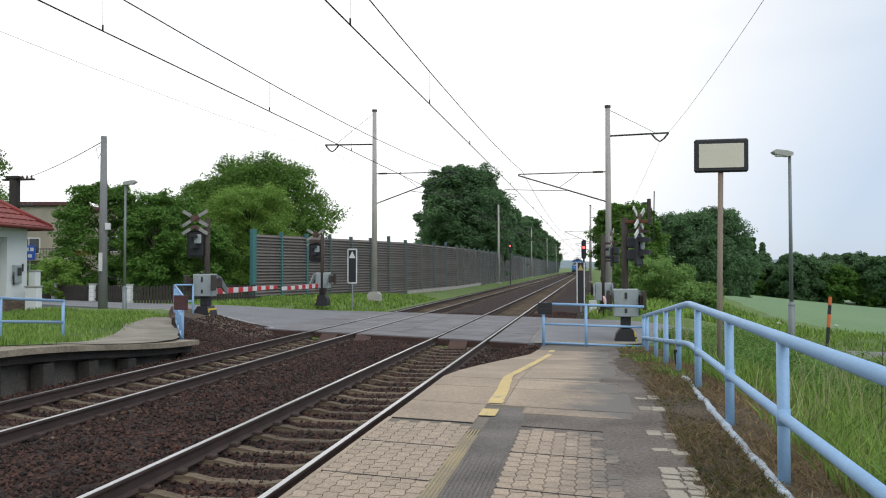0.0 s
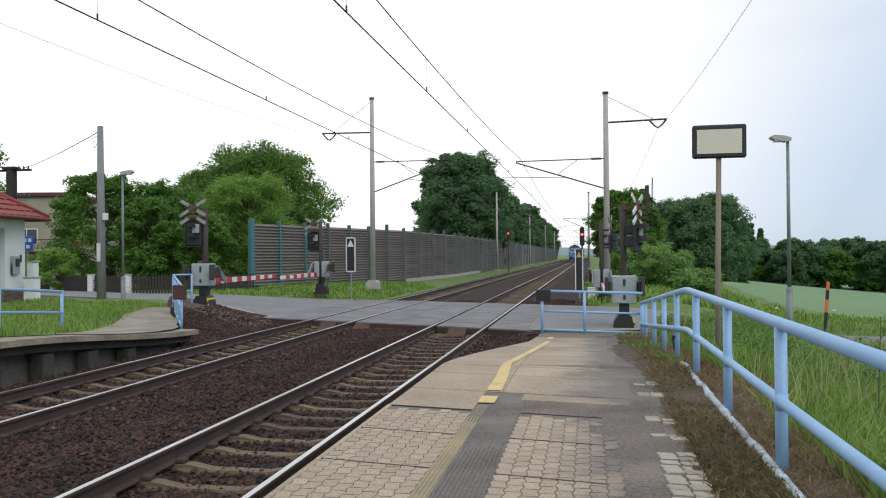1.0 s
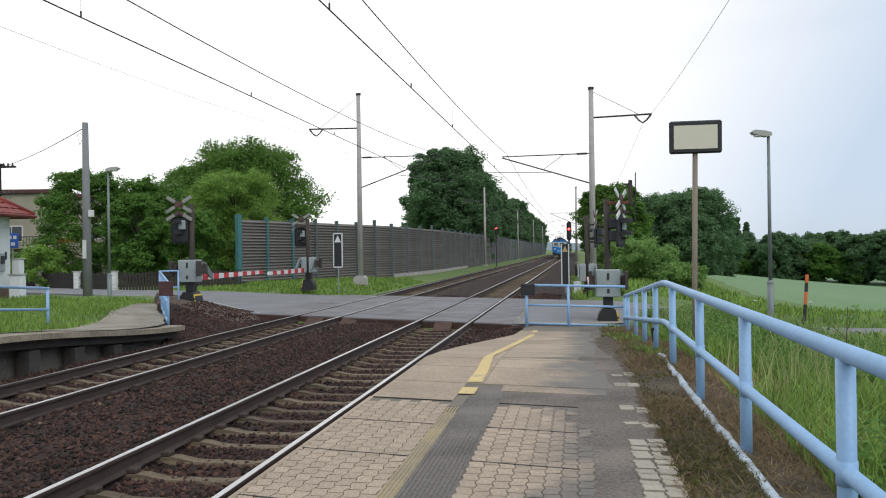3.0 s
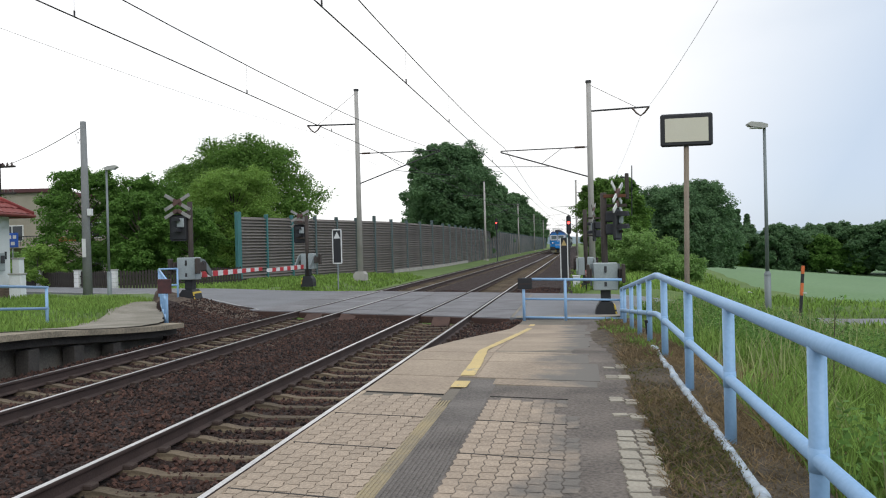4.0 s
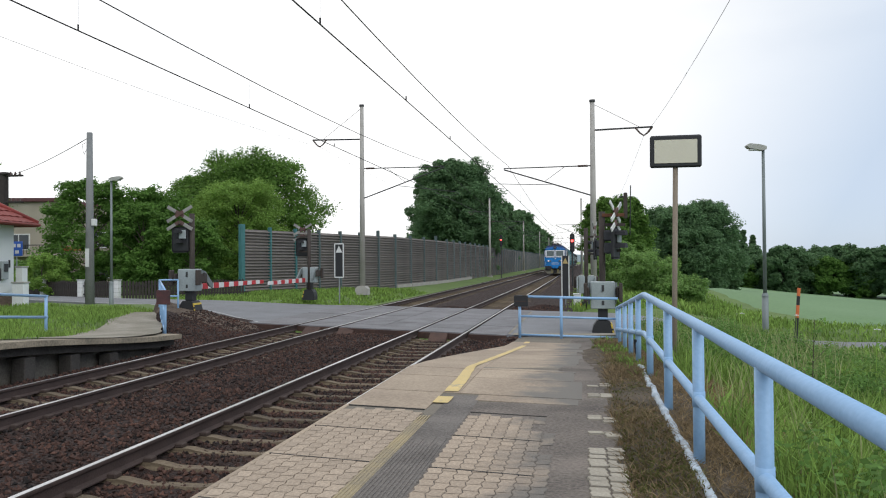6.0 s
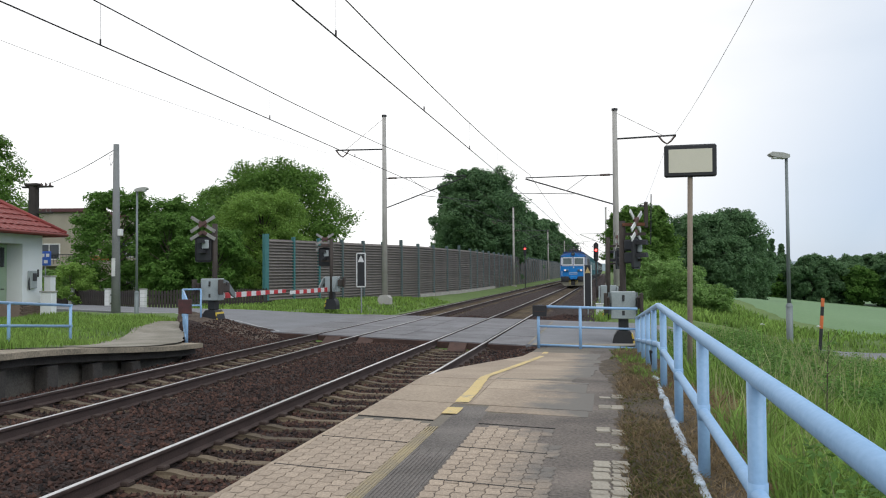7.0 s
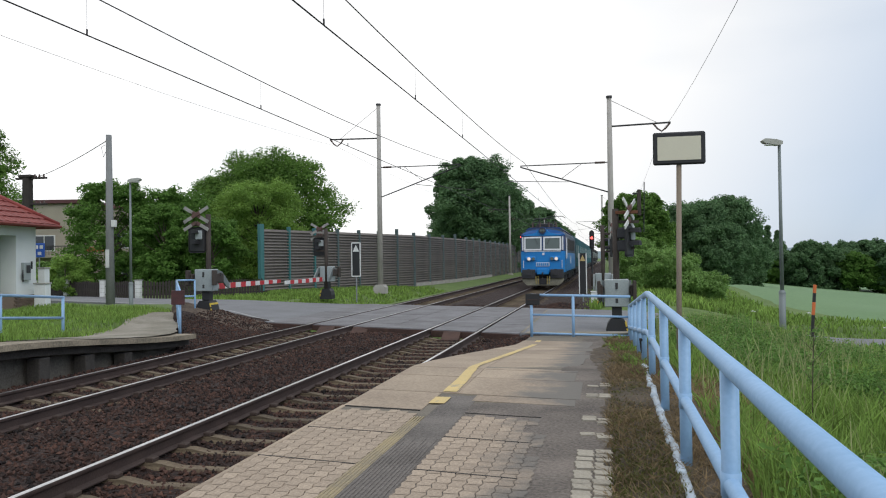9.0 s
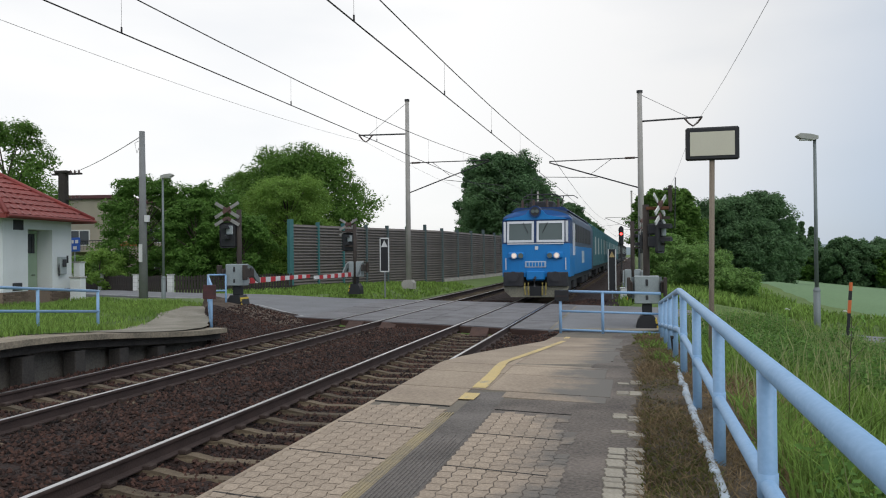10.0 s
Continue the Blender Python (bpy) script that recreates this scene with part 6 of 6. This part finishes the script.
# ---- grass ----
def grass_blades(name, n, area, hmin, hmax, seed, mat, words, width=0.008, lean=0.35, keep=None, height_fn=None):
    rng = np.random.default_rng(seed)
    x0, x1, y0, y1 = area
    xs, ys = rng.uniform(x0, x1, n), y0 + (y1 - y0) * rng.random(n) ** 1.25
    clump = np.array([noise.noise((x * 0.7, y * 0.7, seed)) for x, y in zip(xs, ys)])
    ok = rng.random(n) < np.clip(0.62 + 0.9 * clump, 0.12, 1)
    if keep:
        ok &= np.array([keep(x, y) for x, y in zip(xs, ys)])
    xs, ys, clump = xs[ok], ys[ok], clump[ok]
    n = len(xs)
    zf = height_fn or ground_height
    z = np.array([zf(x, y) for x, y in zip(xs, ys)]) - 0.03
    h = rng.uniform(hmin, hmax, n) * (0.9 + 0.5 * clump)
    a = rng.uniform(0, 6.283, n)
    d = np.stack([np.cos(a), np.sin(a)], 1) * (h * lean * rng.uniform(0.1, 1.2, n))[:, None]
    b = rng.uniform(0, 6.283, n)
    w = (width * rng.uniform(0.7, 1.5, n) * (1 + ys / 14.0).clip(1, 3))
    sx, sy = np.cos(b) * w, np.sin(b) * w
    v = np.stack([np.stack([xs - sx, ys - sy, z], 1), np.stack([xs + sx, ys + sy, z], 1),
                  np.stack([xs + sx * 0.8 + d[:, 0] * 0.35, ys + sy * 0.8 + d[:, 1] * 0.35, z + h * 0.6], 1),
                  np.stack([xs - sx * 0.8 + d[:, 0] * 0.35, ys - sy * 0.8 + d[:, 1] * 0.35, z + h * 0.6], 1),
                  np.stack([xs + d[:, 0], ys + d[:, 1], z + h], 1)], 1).reshape(-1, 3)
    k = np.arange(n)[:, None] * 5
    quads = (k + np.array([0, 1, 2, 3])).tolist()
    tris = (k + np.array([3, 2, 4])).tolist()
    o = raw(name, v.tolist(), quads + tris, M[mat])
    tagged(o, words, "grass", kind="stuff")


M["litter"] = leafy("dead_grass_litter", (0.30, 0.22, 0.13), (0.13, 0.10, 0.05), 0.5)
M["moss"] = leafy("verge_moss", (0.17, 0.18, 0.06), (0.08, 0.085, 0.03), 0.4)


def build_grass():
    off_road = lambda x, y: not (road_edges(x)[0] - 0.1 < y < road_edges(x)[1] + 0.1)
    grass_blades("tall_grass", 120000, (4.95, 12.5, 0.5, 22.0), 0.16, 0.46, 1, "blade", "tall lush green verge grass beyond the railing", 0.0042, 0.75, lambda x, y: off_road(x, y) and (x < 9 or y < 17))
    grass_blades("tall_grass", 50000, (9.0, 24, 1.0, 34), 0.12, 0.28, 2, "blade", "tall meadow grass toward the grain field", 0.009, 0.6, off_road)
    grass_blades("dry_grass", 30000, (4.66, 5.6, 0.5, 12.0), 0.05, 0.19, 3, "straw", "dry straw-coloured grass at the railing's foot", 0.004, 1.5)
    grass_blades("dry_grass", 6000, (5, 13, 2.0, 20.0), 0.4, 0.75, 4, "seed_head", "dry flowering stalks among the verge grass", 0.0032, 0.35, off_road)
    pz = lambda x, y: platform_z(y) + 0.012 + 0.03 * smoothstep(4.1, 4.3, x) + 0.022 * noise.noise((x * 6, y * 6, 4))
    grass_blades("verge_tufts", 34000, (4.14, 4.9, 1.5, 17.5), 0.02, 0.085, 5, "litter", "dry tufts and litter on the soil verge", 0.0032, 2.4, None, pz)
    grass_blades("verge_tufts", 26000, (4.05, 4.6, 1.5, 17.5), 0.015, 0.05, 15, "moss", "olive moss on the soil verge", 0.006, 1.2, lambda x, y: x > 4.16 - 0.025 * max(0, y - 8), pz)
    grass_blades("verge_tufts", 1800, (3.9, 4.7, 9.0, 17.5), 0.03, 0.13, 6, "blade", "green weeds on the soil verge", 0.005, 1.0, lambda x, y: x > 4.45 - 0.05 * (y - 9), pz)
    fz = lambda x, y: max(ground_height(x, y), (0.60 - 0.42 * smoothstep(10.5, 17.5, y)) if x > -9.6 and y < 17.5 else -1) + 0.01
    path = lambda x, y: not (float(np.interp(y, [13.4, 15, 17, 20, 24, 27.5], [-7.2, -7.4, -8.15, -9.45, -11.1, -12.4])) < x and 13.6 < y < 22.2) and y < road_near(x) - 0.25 and (y < 22.2 or x < -9.6)
    grass_blades("lawn_grass", 130000, (-20.5, -6.6, 6.0, 29), 0.07, 0.22, 7, "blade", "green grass on the bank by the opposite platform", 0.0045, 0.6, lambda x, y: path(x, y) and (x < -7.2 or y < 14.2) and not (x < -17.3 and 21.8 < y < 27), fz)
    grass_blades("wayside_grass", 26000, (-18, -7.6, 33.0, 56), 0.1, 0.28, 8, "blade", "green grass between the road and the noise wall", 0.012, 0.5, lambda x, y: y > road_edges(x)[1] + 0.1 and x > -17.5)
    grass_blades("wayside_grass", 16000, (2.9, 12, 30.5, 62), 0.15, 0.4, 9, "blade", "green grass beyond the road on the field side", 0.012, 0.5, lambda x, y: y > road_edges(x)[1] + 0.1)
    # broad-leaved weeds among the grass
    rng = np.random.default_rng(21)
    lumps = []
    for i in range(3000):
        x, y = rng.uniform(5.15, 9.5), 1.5 + 19 * rng.random() ** 1.2
        if noise.noise((x * 0.45, y * 0.45, 8)) < 0.02 * rng.normal() - 0.05 or not off_road(x, y):
            continue
        r = rng.uniform(0.07, 0.20)
        lumps.append((x, y, ground_height(x, y) + r * 0.8 + rng.uniform(0, 0.3), r))
    v, f = leaf_cards(rng, lumps, 60, 0.026)
    tagged(raw("verge_weeds", v, f, M["weed"]), "leafy green weeds growing among the verge grass", "weeds", kind="stuff")
    # two tall bare-stemmed weeds by the railing
    for x, y, hgt, lean in ((6.15, 6.3, 1.15, 0.12), (6.55, 6.0, 1.2, -0.1), (5.9, 7.4, 1.0, 0.05)):
        z = ground_height(x, y)
        p = thing("tall_weed", "tall dark-stemmed weed with sparse leaves in the grass", "weed", pose(x, y, z), "tall weeds")
        stem = tubed([(0, 0, -0.05), (lean * 0.4, 0.02, hgt * 0.5), (lean, 0.05, hgt)], 0.006, 5, 0.003)
        for k in range(7):
            h, a = hgt * (0.35 + 0.09 * k), 2.2 * k
            tube(stem, [(lean * h / hgt, 0.03, h), (lean * h / hgt + 0.13 * math.cos(a), 0.03 + 0.13 * math.sin(a), h + 0.12)], 0.003, 4, 0.0015)
        part("stem", stem, M["bark"], p)
        tips = [(lean * (0.35 + 0.09 * k) + 0.12 * math.cos(2.2 * k), 0.03 + 0.12 * math.sin(2.2 * k), hgt * (0.35 + 0.09 * k) + 0.1, 0.05) for k in range(7)]
        lv, lf = leaf_cards(rng, tips, 9, 0.02)
        raw("leaves", lv, lf, M["weed"], p)
    # white umbels
    rng = random.Random(11)
    for i in range(8):
        x, y = rng.uniform(5.3, 10), rng.uniform(3.0, 16)
        z = ground_height(x, y)
        p = thing("wild_flower", "white umbel flower on a thin stalk in the grass", "wild flower", pose(x, y, z), "wild flowers")
        hgt = rng.uniform(0.7, 0.95)
        part("stalk", tubed([(0, 0, -0.05), (0.04, 0.02, hgt)], 0.005, 5), M["blade"], p)
        bm = bmesh.new()
        for k in range(14):
            a, r = rng.uniform(0, 6.28), rng.uniform(0, 0.045)
            cx, cy, cz = 0.04 + r * math.cos(a), 0.02 + r * math.sin(a), hgt + 0.012 - r * 0.3
            box(bm, cx - 0.007, cx + 0.007, cy - 0.007, cy + 0.007, cz, cz + 0.008)
        part("umbel", bm, M["white"], p, "white umbel")


build_station_sign()
build_street_lamp(8.66, 21.5, 0.0, 4.98, 188, "slim grey street lamp with a flat head beside the field")
build_street_lamp(-14.55, 27.1, 0.2, 5.36, 8, "slim grey street lamp with a flat head on the bank")
build_poles()
build_crossing()
build_signals()
build_hut()
build_house()
build_garden_fence()
build_grass()


# ---- train ----
def build_loco():
    """Four-axle electric locomotive, its front at y = 0, running towards -y."""
    t = thing("locomotive", "blue electric locomotive with white-framed windscreens and lit headlamps", "locomotive")
    L = 16.7
    W = 1.48
    # cross-section of the body shell
    sec = [(-W, 1.05), (-W, 3.35), (-W + 0.06, 3.6), (-W + 0.28, 3.84), (-0.6, 3.98), (0.6, 3.98), (W - 0.28, 3.84), (W - 0.06, 3.6), (W, 3.35), (W, 1.05)]
    part("body", prismed(sec, 1.6, L), M["loco_side"], t, "grey-blue body sides with ventilation grilles")

    def cab(name, outline, y0, mat, label, slope=0.0, z0=0.0):
        """A cab piece that narrows and curves towards the nose."""
        bm = bmesh.new()
        prism(bm, outline, y0, 1.6)
        bmesh.ops.subdivide_edges(bm, edges=[e for e in bm.edges if abs(e.verts[0].co.x - e.verts[1].co.x) > 1.5], cuts=7, use_grid_fill=True)
        for v in bm.verts:
            if v.co.y < 1.0:
                v.co.x *= 0.975
                v.co.y += 0.14 * (abs(v.co.x) / W) ** 3 + slope * (v.co.z - z0)
        bmesh.ops.recalc_face_normals(bm, faces=bm.faces)
        return part(name, bm, M[mat], t, label, smooth=name == "brow")
    cab("cab_front", [(-W, 1.0), (W, 1.0), (W, 2.4), (-W, 2.4)], 0.0, "loco_blue", "bright blue lower cab front")
    cab("window_band", [(-W, 2.4), (W, 2.4), (W, 3.42), (-W, 3.42)], 0.0, "loco_navy", "dark navy window band", 0.14, 2.4)
    arch = [(-W, 3.42), (W, 3.42)] + [(W * math.cos(a), 3.46 + 0.42 * math.sin(a)) for a in [math.pi * k / 14 for k in range(1, 14)]]
    cab("brow", arch, 0.14, "loco_brow", "arched dark blue roof brow", 0.6, 3.42)
    centre = [(-1.34, 3.43), (1.34, 3.43), (1.2, 3.5), (0.75, 3.57), (0.42, 3.66), (0.3, 3.82), (-0.3, 3.82), (-0.42, 3.66), (-0.75, 3.57), (-1.2, 3.5)]
    part("brow_panel", prismed(centre, 0.1, 0.6), M["loco_blue"], t, "blue panel under the roof lamp")
    hl = part("top_lamp_housing", tubed([(0, 0.0, 3.78), (0, 0.7, 3.78)], 0.25, 18), M["loco_navy"], t, "round roof headlamp housing")
    part("lamp_ring", tubed([(0, -0.012, 3.78), (0, 0.0, 3.78)], 0.19, 18), M["loco_grey"], hl)
    for s in (-0.085, 0.085):
        part("lamp_lens", tubed([(s, -0.03, 3.78), (s, -0.012, 3.78)], 0.08, 12), M["loco_glass"], hl)
    for s in (-1, 1):
        x0, x1 = (0.06, 1.22)
        o, i = [(x0, 2.46), (x1, 2.46), (x1, 3.37), (x0, 3.37)], [(x0 + 0.09, 2.56), (x1 - 0.09, 2.56), (x1 - 0.09, 3.27), (x0 + 0.09, 3.27)]
        depth = lambda u, v: 0.14 * (v - 2.4) + 0.12 * (u / W) ** 3
        fr = bmesh.new()
        ov = [fr.verts.new((s * u, depth(u, v) - 0.075, v)) for u, v in o]
        iv = [fr.verts.new((s * u, depth(u, v) - 0.075, v)) for u, v in i]
        for k in range(4):
            fr.faces.new((ov[k], ov[(k + 1) % 4], iv[(k + 1) % 4], iv[k]))
        r = bmesh.ops.extrude_face_region(fr, geom=list(fr.faces))
        bmesh.ops.translate(fr, verts=[g for g in r["geom"] if isinstance(g, bmesh.types.BMVert)], vec=(0, 0.09, 0))
        bmesh.ops.recalc_face_normals(fr, faces=fr.faces)
        wf = part("windscreen", fr, M["loco_white"], t, "white-framed windscreen")
        gl = bmesh.new()
        gl.faces.new([gl.verts.new((s * u, depth(u, v) - 0.045, v)) for u, v in i])
        part("pane", gl, M["loco_glass"], wf)
        part("wiper", tubed([(s * 0.52, 0.06, 3.3), (s * 0.3, 0.0, 2.86)], 0.014, 5), M["black"], wf)
        part("corner_strip", boxed(s * 1.32 - 0.05, s * 1.32 + 0.05, 0.06, 0.24, 2.47, 3.36, 0.01), M["loco_white"], t, "white corner strip")
        hp = part("lamp_housing", boxed(min(s * 0.46, s * 1.16), max(s * 0.46, s * 1.16), -0.1, 0.25, 1.76, 2.06, 0.07), M["loco_blue"], t)
        hr = part("lamp_rim", tubed([(s * 0.9, -0.13, 1.9), (s * 0.9, -0.08, 1.9)], 0.125, 16), M["loco_white"], hp)
        hr2 = part("headlamp", tubed([(s * 0.9, -0.15, 1.9), (s * 0.9, -0.131, 1.9)], 0.085, 14), M["headlamp"], hp, "lit headlamp")
        part("marker_lamp", tubed([(s * 0.61, -0.13, 1.9), (s * 0.61, -0.08, 1.9)], 0.11, 14), M["loco_glass"], hp)
        part("buffer_guard", boxed(min(s * 0.5, s * 1.36), max(s * 0.5, s * 1.36), -0.2, 0.3, 0.6, 1.2, 0.03), M["loco_grey"], t)
        bf = part("buffer", tubed([(s * 0.88, -0.2, 1.03), (s * 0.88, -0.5, 1.03)], 0.09, 10), M["loco_grey"], t)
        part("buffer_plate", tubed([(s * 0.88, -0.5, 1.03), (s * 0.88, -0.55, 1.03)], 0.21, 14), M["loco_grey"], bf)
        part("handrail", tubed([(s * 1.27, 0.0, 1.3), (s * 1.27, -0.02, 1.8)], 0.022, 6), M["loco_white"], t, "white hand rail")
        part("side_handrail", tubed([(s * 1.51, 1.0, 1.9), (s * 1.51, 1.0, 3.3)], 0.025, 6), M["loco_white"], t)
        part("side_handrail", tubed([(s * 1.51, 1.75, 1.9), (s * 1.51, 1.75, 3.3)], 0.025, 6), M["loco_white"], t)
        part("side_stripe", boxed(min(s * 1.475, s * 1.492), max(s * 1.475, s * 1.492), 1.62, L - 1.6, 1.05, 2.3), M["loco_blue"], t, "blue lower body side")
        for k in range(9):
            y = 3.0 + k * 1.25
            part("side_grille", boxed(min(s * 1.475, s * 1.5), max(s * 1.475, s * 1.5), y, y + 1.1, 2.5, 3.3, 0.0), M["loco_grey"], t)
        part("side_emblem", boxed(min(s * 1.493, s * 1.5), max(s * 1.493, s * 1.5), 6.5, 8.2, 1.5, 2.1), M["loco_plate"], t, "pale emblem on the side")
        part("side_window", boxed(min(s * 1.475, s * 1.494), max(s * 1.475, s * 1.494), 1.9, 2.6, 2.5, 3.3), M["glass"], t)
    part("white_line", boxed(-1.2, 1.2, -0.02, 0.03, 2.38, 2.43), M["loco_white"], t, "thin white waist line")
    plate = part("number_plate", boxed(-0.45, 0.45, -0.03, 0.03, 1.39, 1.66, 0.015), M["loco_plate"], t, "pale plate with unreadable marks")
    for k in range(6):
        u = -0.33 + k * 0.132
        part("mark", boxed(u - 0.045, u + 0.045, -0.042, -0.033, 1.44, 1.61), M["loco_blue"], plate)
    part("emblem", boxed(-0.02, 0.12, -0.02, 0.03, 2.14, 2.3, 0.01), M["loco_white"], t, "small white emblem")
    part("coupler_shroud", boxed(-0.4, 0.4, -0.14, 0.25, 0.85, 1.25, 0.05), M["loco_blue"], t)
    part("coupler", tubed([(0, -0.1, 0.98), (0, -0.42, 0.9), (0, -0.4, 0.6)], 0.055, 8), M["dark_steel"], t)
    plough = bmesh.new()
    prism(plough, [(-1.4, 0.6), (1.4, 0.6), (1.32, 0.38), (1.05, 0.14), (-1.05, 0.14), (-1.32, 0.38)], -0.06, 0.12)
    part("plough", plough, M["loco_skirt"], t, "dirty pale yellow snow plough")
    for u in (-0.45, -0.3, 0.3, 0.45):
        part("hose", tubed([(u, -0.12, 0.75), (u, -0.2, 0.5), (u * 0.95, -0.14, 0.24)], 0.03, 6), M["hose_yellow"], t)
    part("plough_gap", boxed(-0.24, 0.24, -0.09, -0.061, 0.2, 0.62), M["black"], t)
    part("roof_cap", prismed([(-1.3, 3.86), (1.3, 3.86), (1.05, 4.05), (-1.05, 4.05)], 1.7, L - 0.5), M["loco_navy"], t)
    for y in (2.2, 5.2, 8.2, 11.4):
        part("roof_box", boxed(-0.55, 0.55, y, y + 1.1, 4.0, 4.36, 0.05), M["loco_grey"], t)
    for u in (-0.8, -0.3, 0.3, 0.8):
        part("roof_insulator", tubed([(u, 1.9, 3.95), (u, 1.9, 4.4)], 0.075, 8, 0.05), M["insulator"], t)
    part("horn", tubed([(-0.42, 0.9, 4.08), (-0.42, 0.55, 4.1)], 0.03, 8, 0.07), M["loco_grey"], t)
    part("aerial", tubed([(-0.3, 1.2, 4.0), (-0.28, 1.2, 4.85)], 0.018, 5), M["loco_grey"], t)
    part("busbar", tubed([(-0.8, 1.9, 4.42), (0.8, 1.9, 4.42), (0.85, 4.6, 4.5)], 0.022, 6), M["loco_grey"], t)
    # lowered front pantograph and the raised rear one
    pan = part("pantograph", tubed([(-0.5, 2.6, 4.2), (0.5, 2.6, 4.2), (0.5, 3.9, 4.25), (-0.5, 3.9, 4.25), (-0.5, 2.6, 4.2)], 0.025, 6), M["loco_grey"], t)
    part("folded_arm", tubed([(0, 2.7, 4.3), (0.0, 3.9, 4.6), (0, 2.5, 4.66)], 0.035, 6), M["loco_grey"], pan)
    part("folded_bow", tubed([(-0.85, 2.5, 4.54), (-0.6, 2.5, 4.68), (0.6, 2.5, 4.68), (0.85, 2.5, 4.54)], 0.035, 6), M["loco_grey"], pan)
    rear = part("pantograph", tubed([(0, 13.6, 4.2), (0, 12.0, 4.75), (0, 13.2, 5.38)], 0.04, 6), M["loco_grey"], t, "raised pantograph")
    part("bow", tubed([(-0.85, 13.2, 5.25), (-0.6, 13.2, 5.42), (0.6, 13.2, 5.42), (0.85, 13.2, 5.25)], 0.03, 6), M["loco_grey"], rear)
    part("underframe", boxed(-1.3, 1.3, 0.6, L - 0.4, 0.75, 1.02), M["loco_grey"], t)
    for yb in (2.1, 5.3, 11.1, 14.3):
        ws = part("bogie_axle_box", boxed(-1.25, 1.25, yb - 0.8, yb + 0.8, 0.32, 0.78, 0.05), M["loco_grey"], t)
        for s in (-0.75, 0.75):
            part("wheel", tubed([(s - 0.07, yb, 0.61), (s + 0.07, yb, 0.61)], 0.6, 24), M["dark_steel"], ws)
    return t


M["loco_white"] = material("loco_white_paint", (0.72, 0.73, 0.75), 0.45, 0, (0.6, 0.61, 0.62), 2.0, 0.5, 0.03)
M["loco_glass"] = material("windscreen_glass", (0.11, 0.135, 0.125), 0.08, 0, (0.09, 0.11, 0.10), 1.0, 0.6, 0, spec=0.7)
M["loco_plate"] = material("pale_plate", (0.50, 0.58, 0.68), 0.5, 0, bump=0)
M["hose_yellow"] = material("worn_yellow_paint", (0.45, 0.36, 0.10), 0.7)


def build_wagon(paint, words):
    t = thing("freight_wagon", words, "freight wagon", group="freight wagons")
    L = 13.4
    part("body", boxed(-1.42, 1.42, 0.3, L - 0.3, 1.15, 3.75, 0.03), M[paint], t)
    part("roof", prismed([(-1.45, 3.72), (1.45, 3.72), (1.1, 4.0), (0.4, 4.12), (-0.4, 4.12), (-1.1, 4.0)], 0.25, L - 0.25), M[paint], t)
    for s in (-1, 1):
        for k in range(13):
            y = 0.5 + k * (L - 1.0) / 12
            part("rib", boxed(min(s * 1.42, s * 1.5), max(s * 1.42, s * 1.5), y - 0.05, y + 0.05, 1.15, 3.74), M[paint], t)
        for k, y in enumerate((2.4, 6.6, 10.8)):
            part("lettering_panel", boxed(min(s * 1.42, s * 1.505), max(s * 1.42, s * 1.505), y, y + 0.75, 1.9, 3.1), M["wagon_mark"], t, "pale unreadable lettering panel")
    part("underframe", boxed(-1.25, 1.25, 0.2, L - 0.2, 0.85, 1.14), M["loco_grey"], t)
    for yb in (2.2, L - 2.2):
        bg = part("bogie", boxed(-1.15, 1.15, yb - 1.2, yb + 1.2, 0.4, 0.8, 0.05), M["loco_grey"], t)
        for dy in (-0.9, 0.9):
            for s in (-0.75, 0.75):
                part("wheel", tubed([(s - 0.06, yb + dy, 0.46), (s + 0.06, yb + dy, 0.46)], 0.46, 18), M["dark_steel"], bg)
    return t


M["wagon_mark"] = material("pale_wagon_lettering", (0.40, 0.46, 0.45), 0.7)

loco = build_loco()
M["wagon_dark"] = material("sooty_wagon_paint", (0.05, 0.05, 0.055), 0.7, 0.0, (0.03, 0.03, 0.033), 0.8, 0.8, 0.1, 15.0)
wagons = [build_wagon("wagon", "dirty teal box freight wagon with ribbed sides")]
for k in range(1, 5):
    wagons.append(copy_thing(wagons[0], Matrix()))
wagons.append(build_wagon("wagon_dark", "dark sooty freight wagon with ribbed sides"))
for k in range(6):
    wagons.append(copy_thing(wagons[5], Matrix()))


def train_front(t):
    """Where the locomotive's front is along the track: it runs in at an even 18.3 m/s."""
    return 32.1 + 18.3 * (10.0 - t)


def motions():
    times = [0.0, 2.5, 5.0, 7.5, 10.0]
    walk(loco, [(t, Matrix.Translation((TRACK_A, train_front(t), 0))) for t in times])
    for k, wg in enumerate(wagons):
        walk(wg, [(t, Matrix.Translation((TRACK_A, train_front(t) + 17.4 + 14.0 * k, 0))) for t in times])


motions()
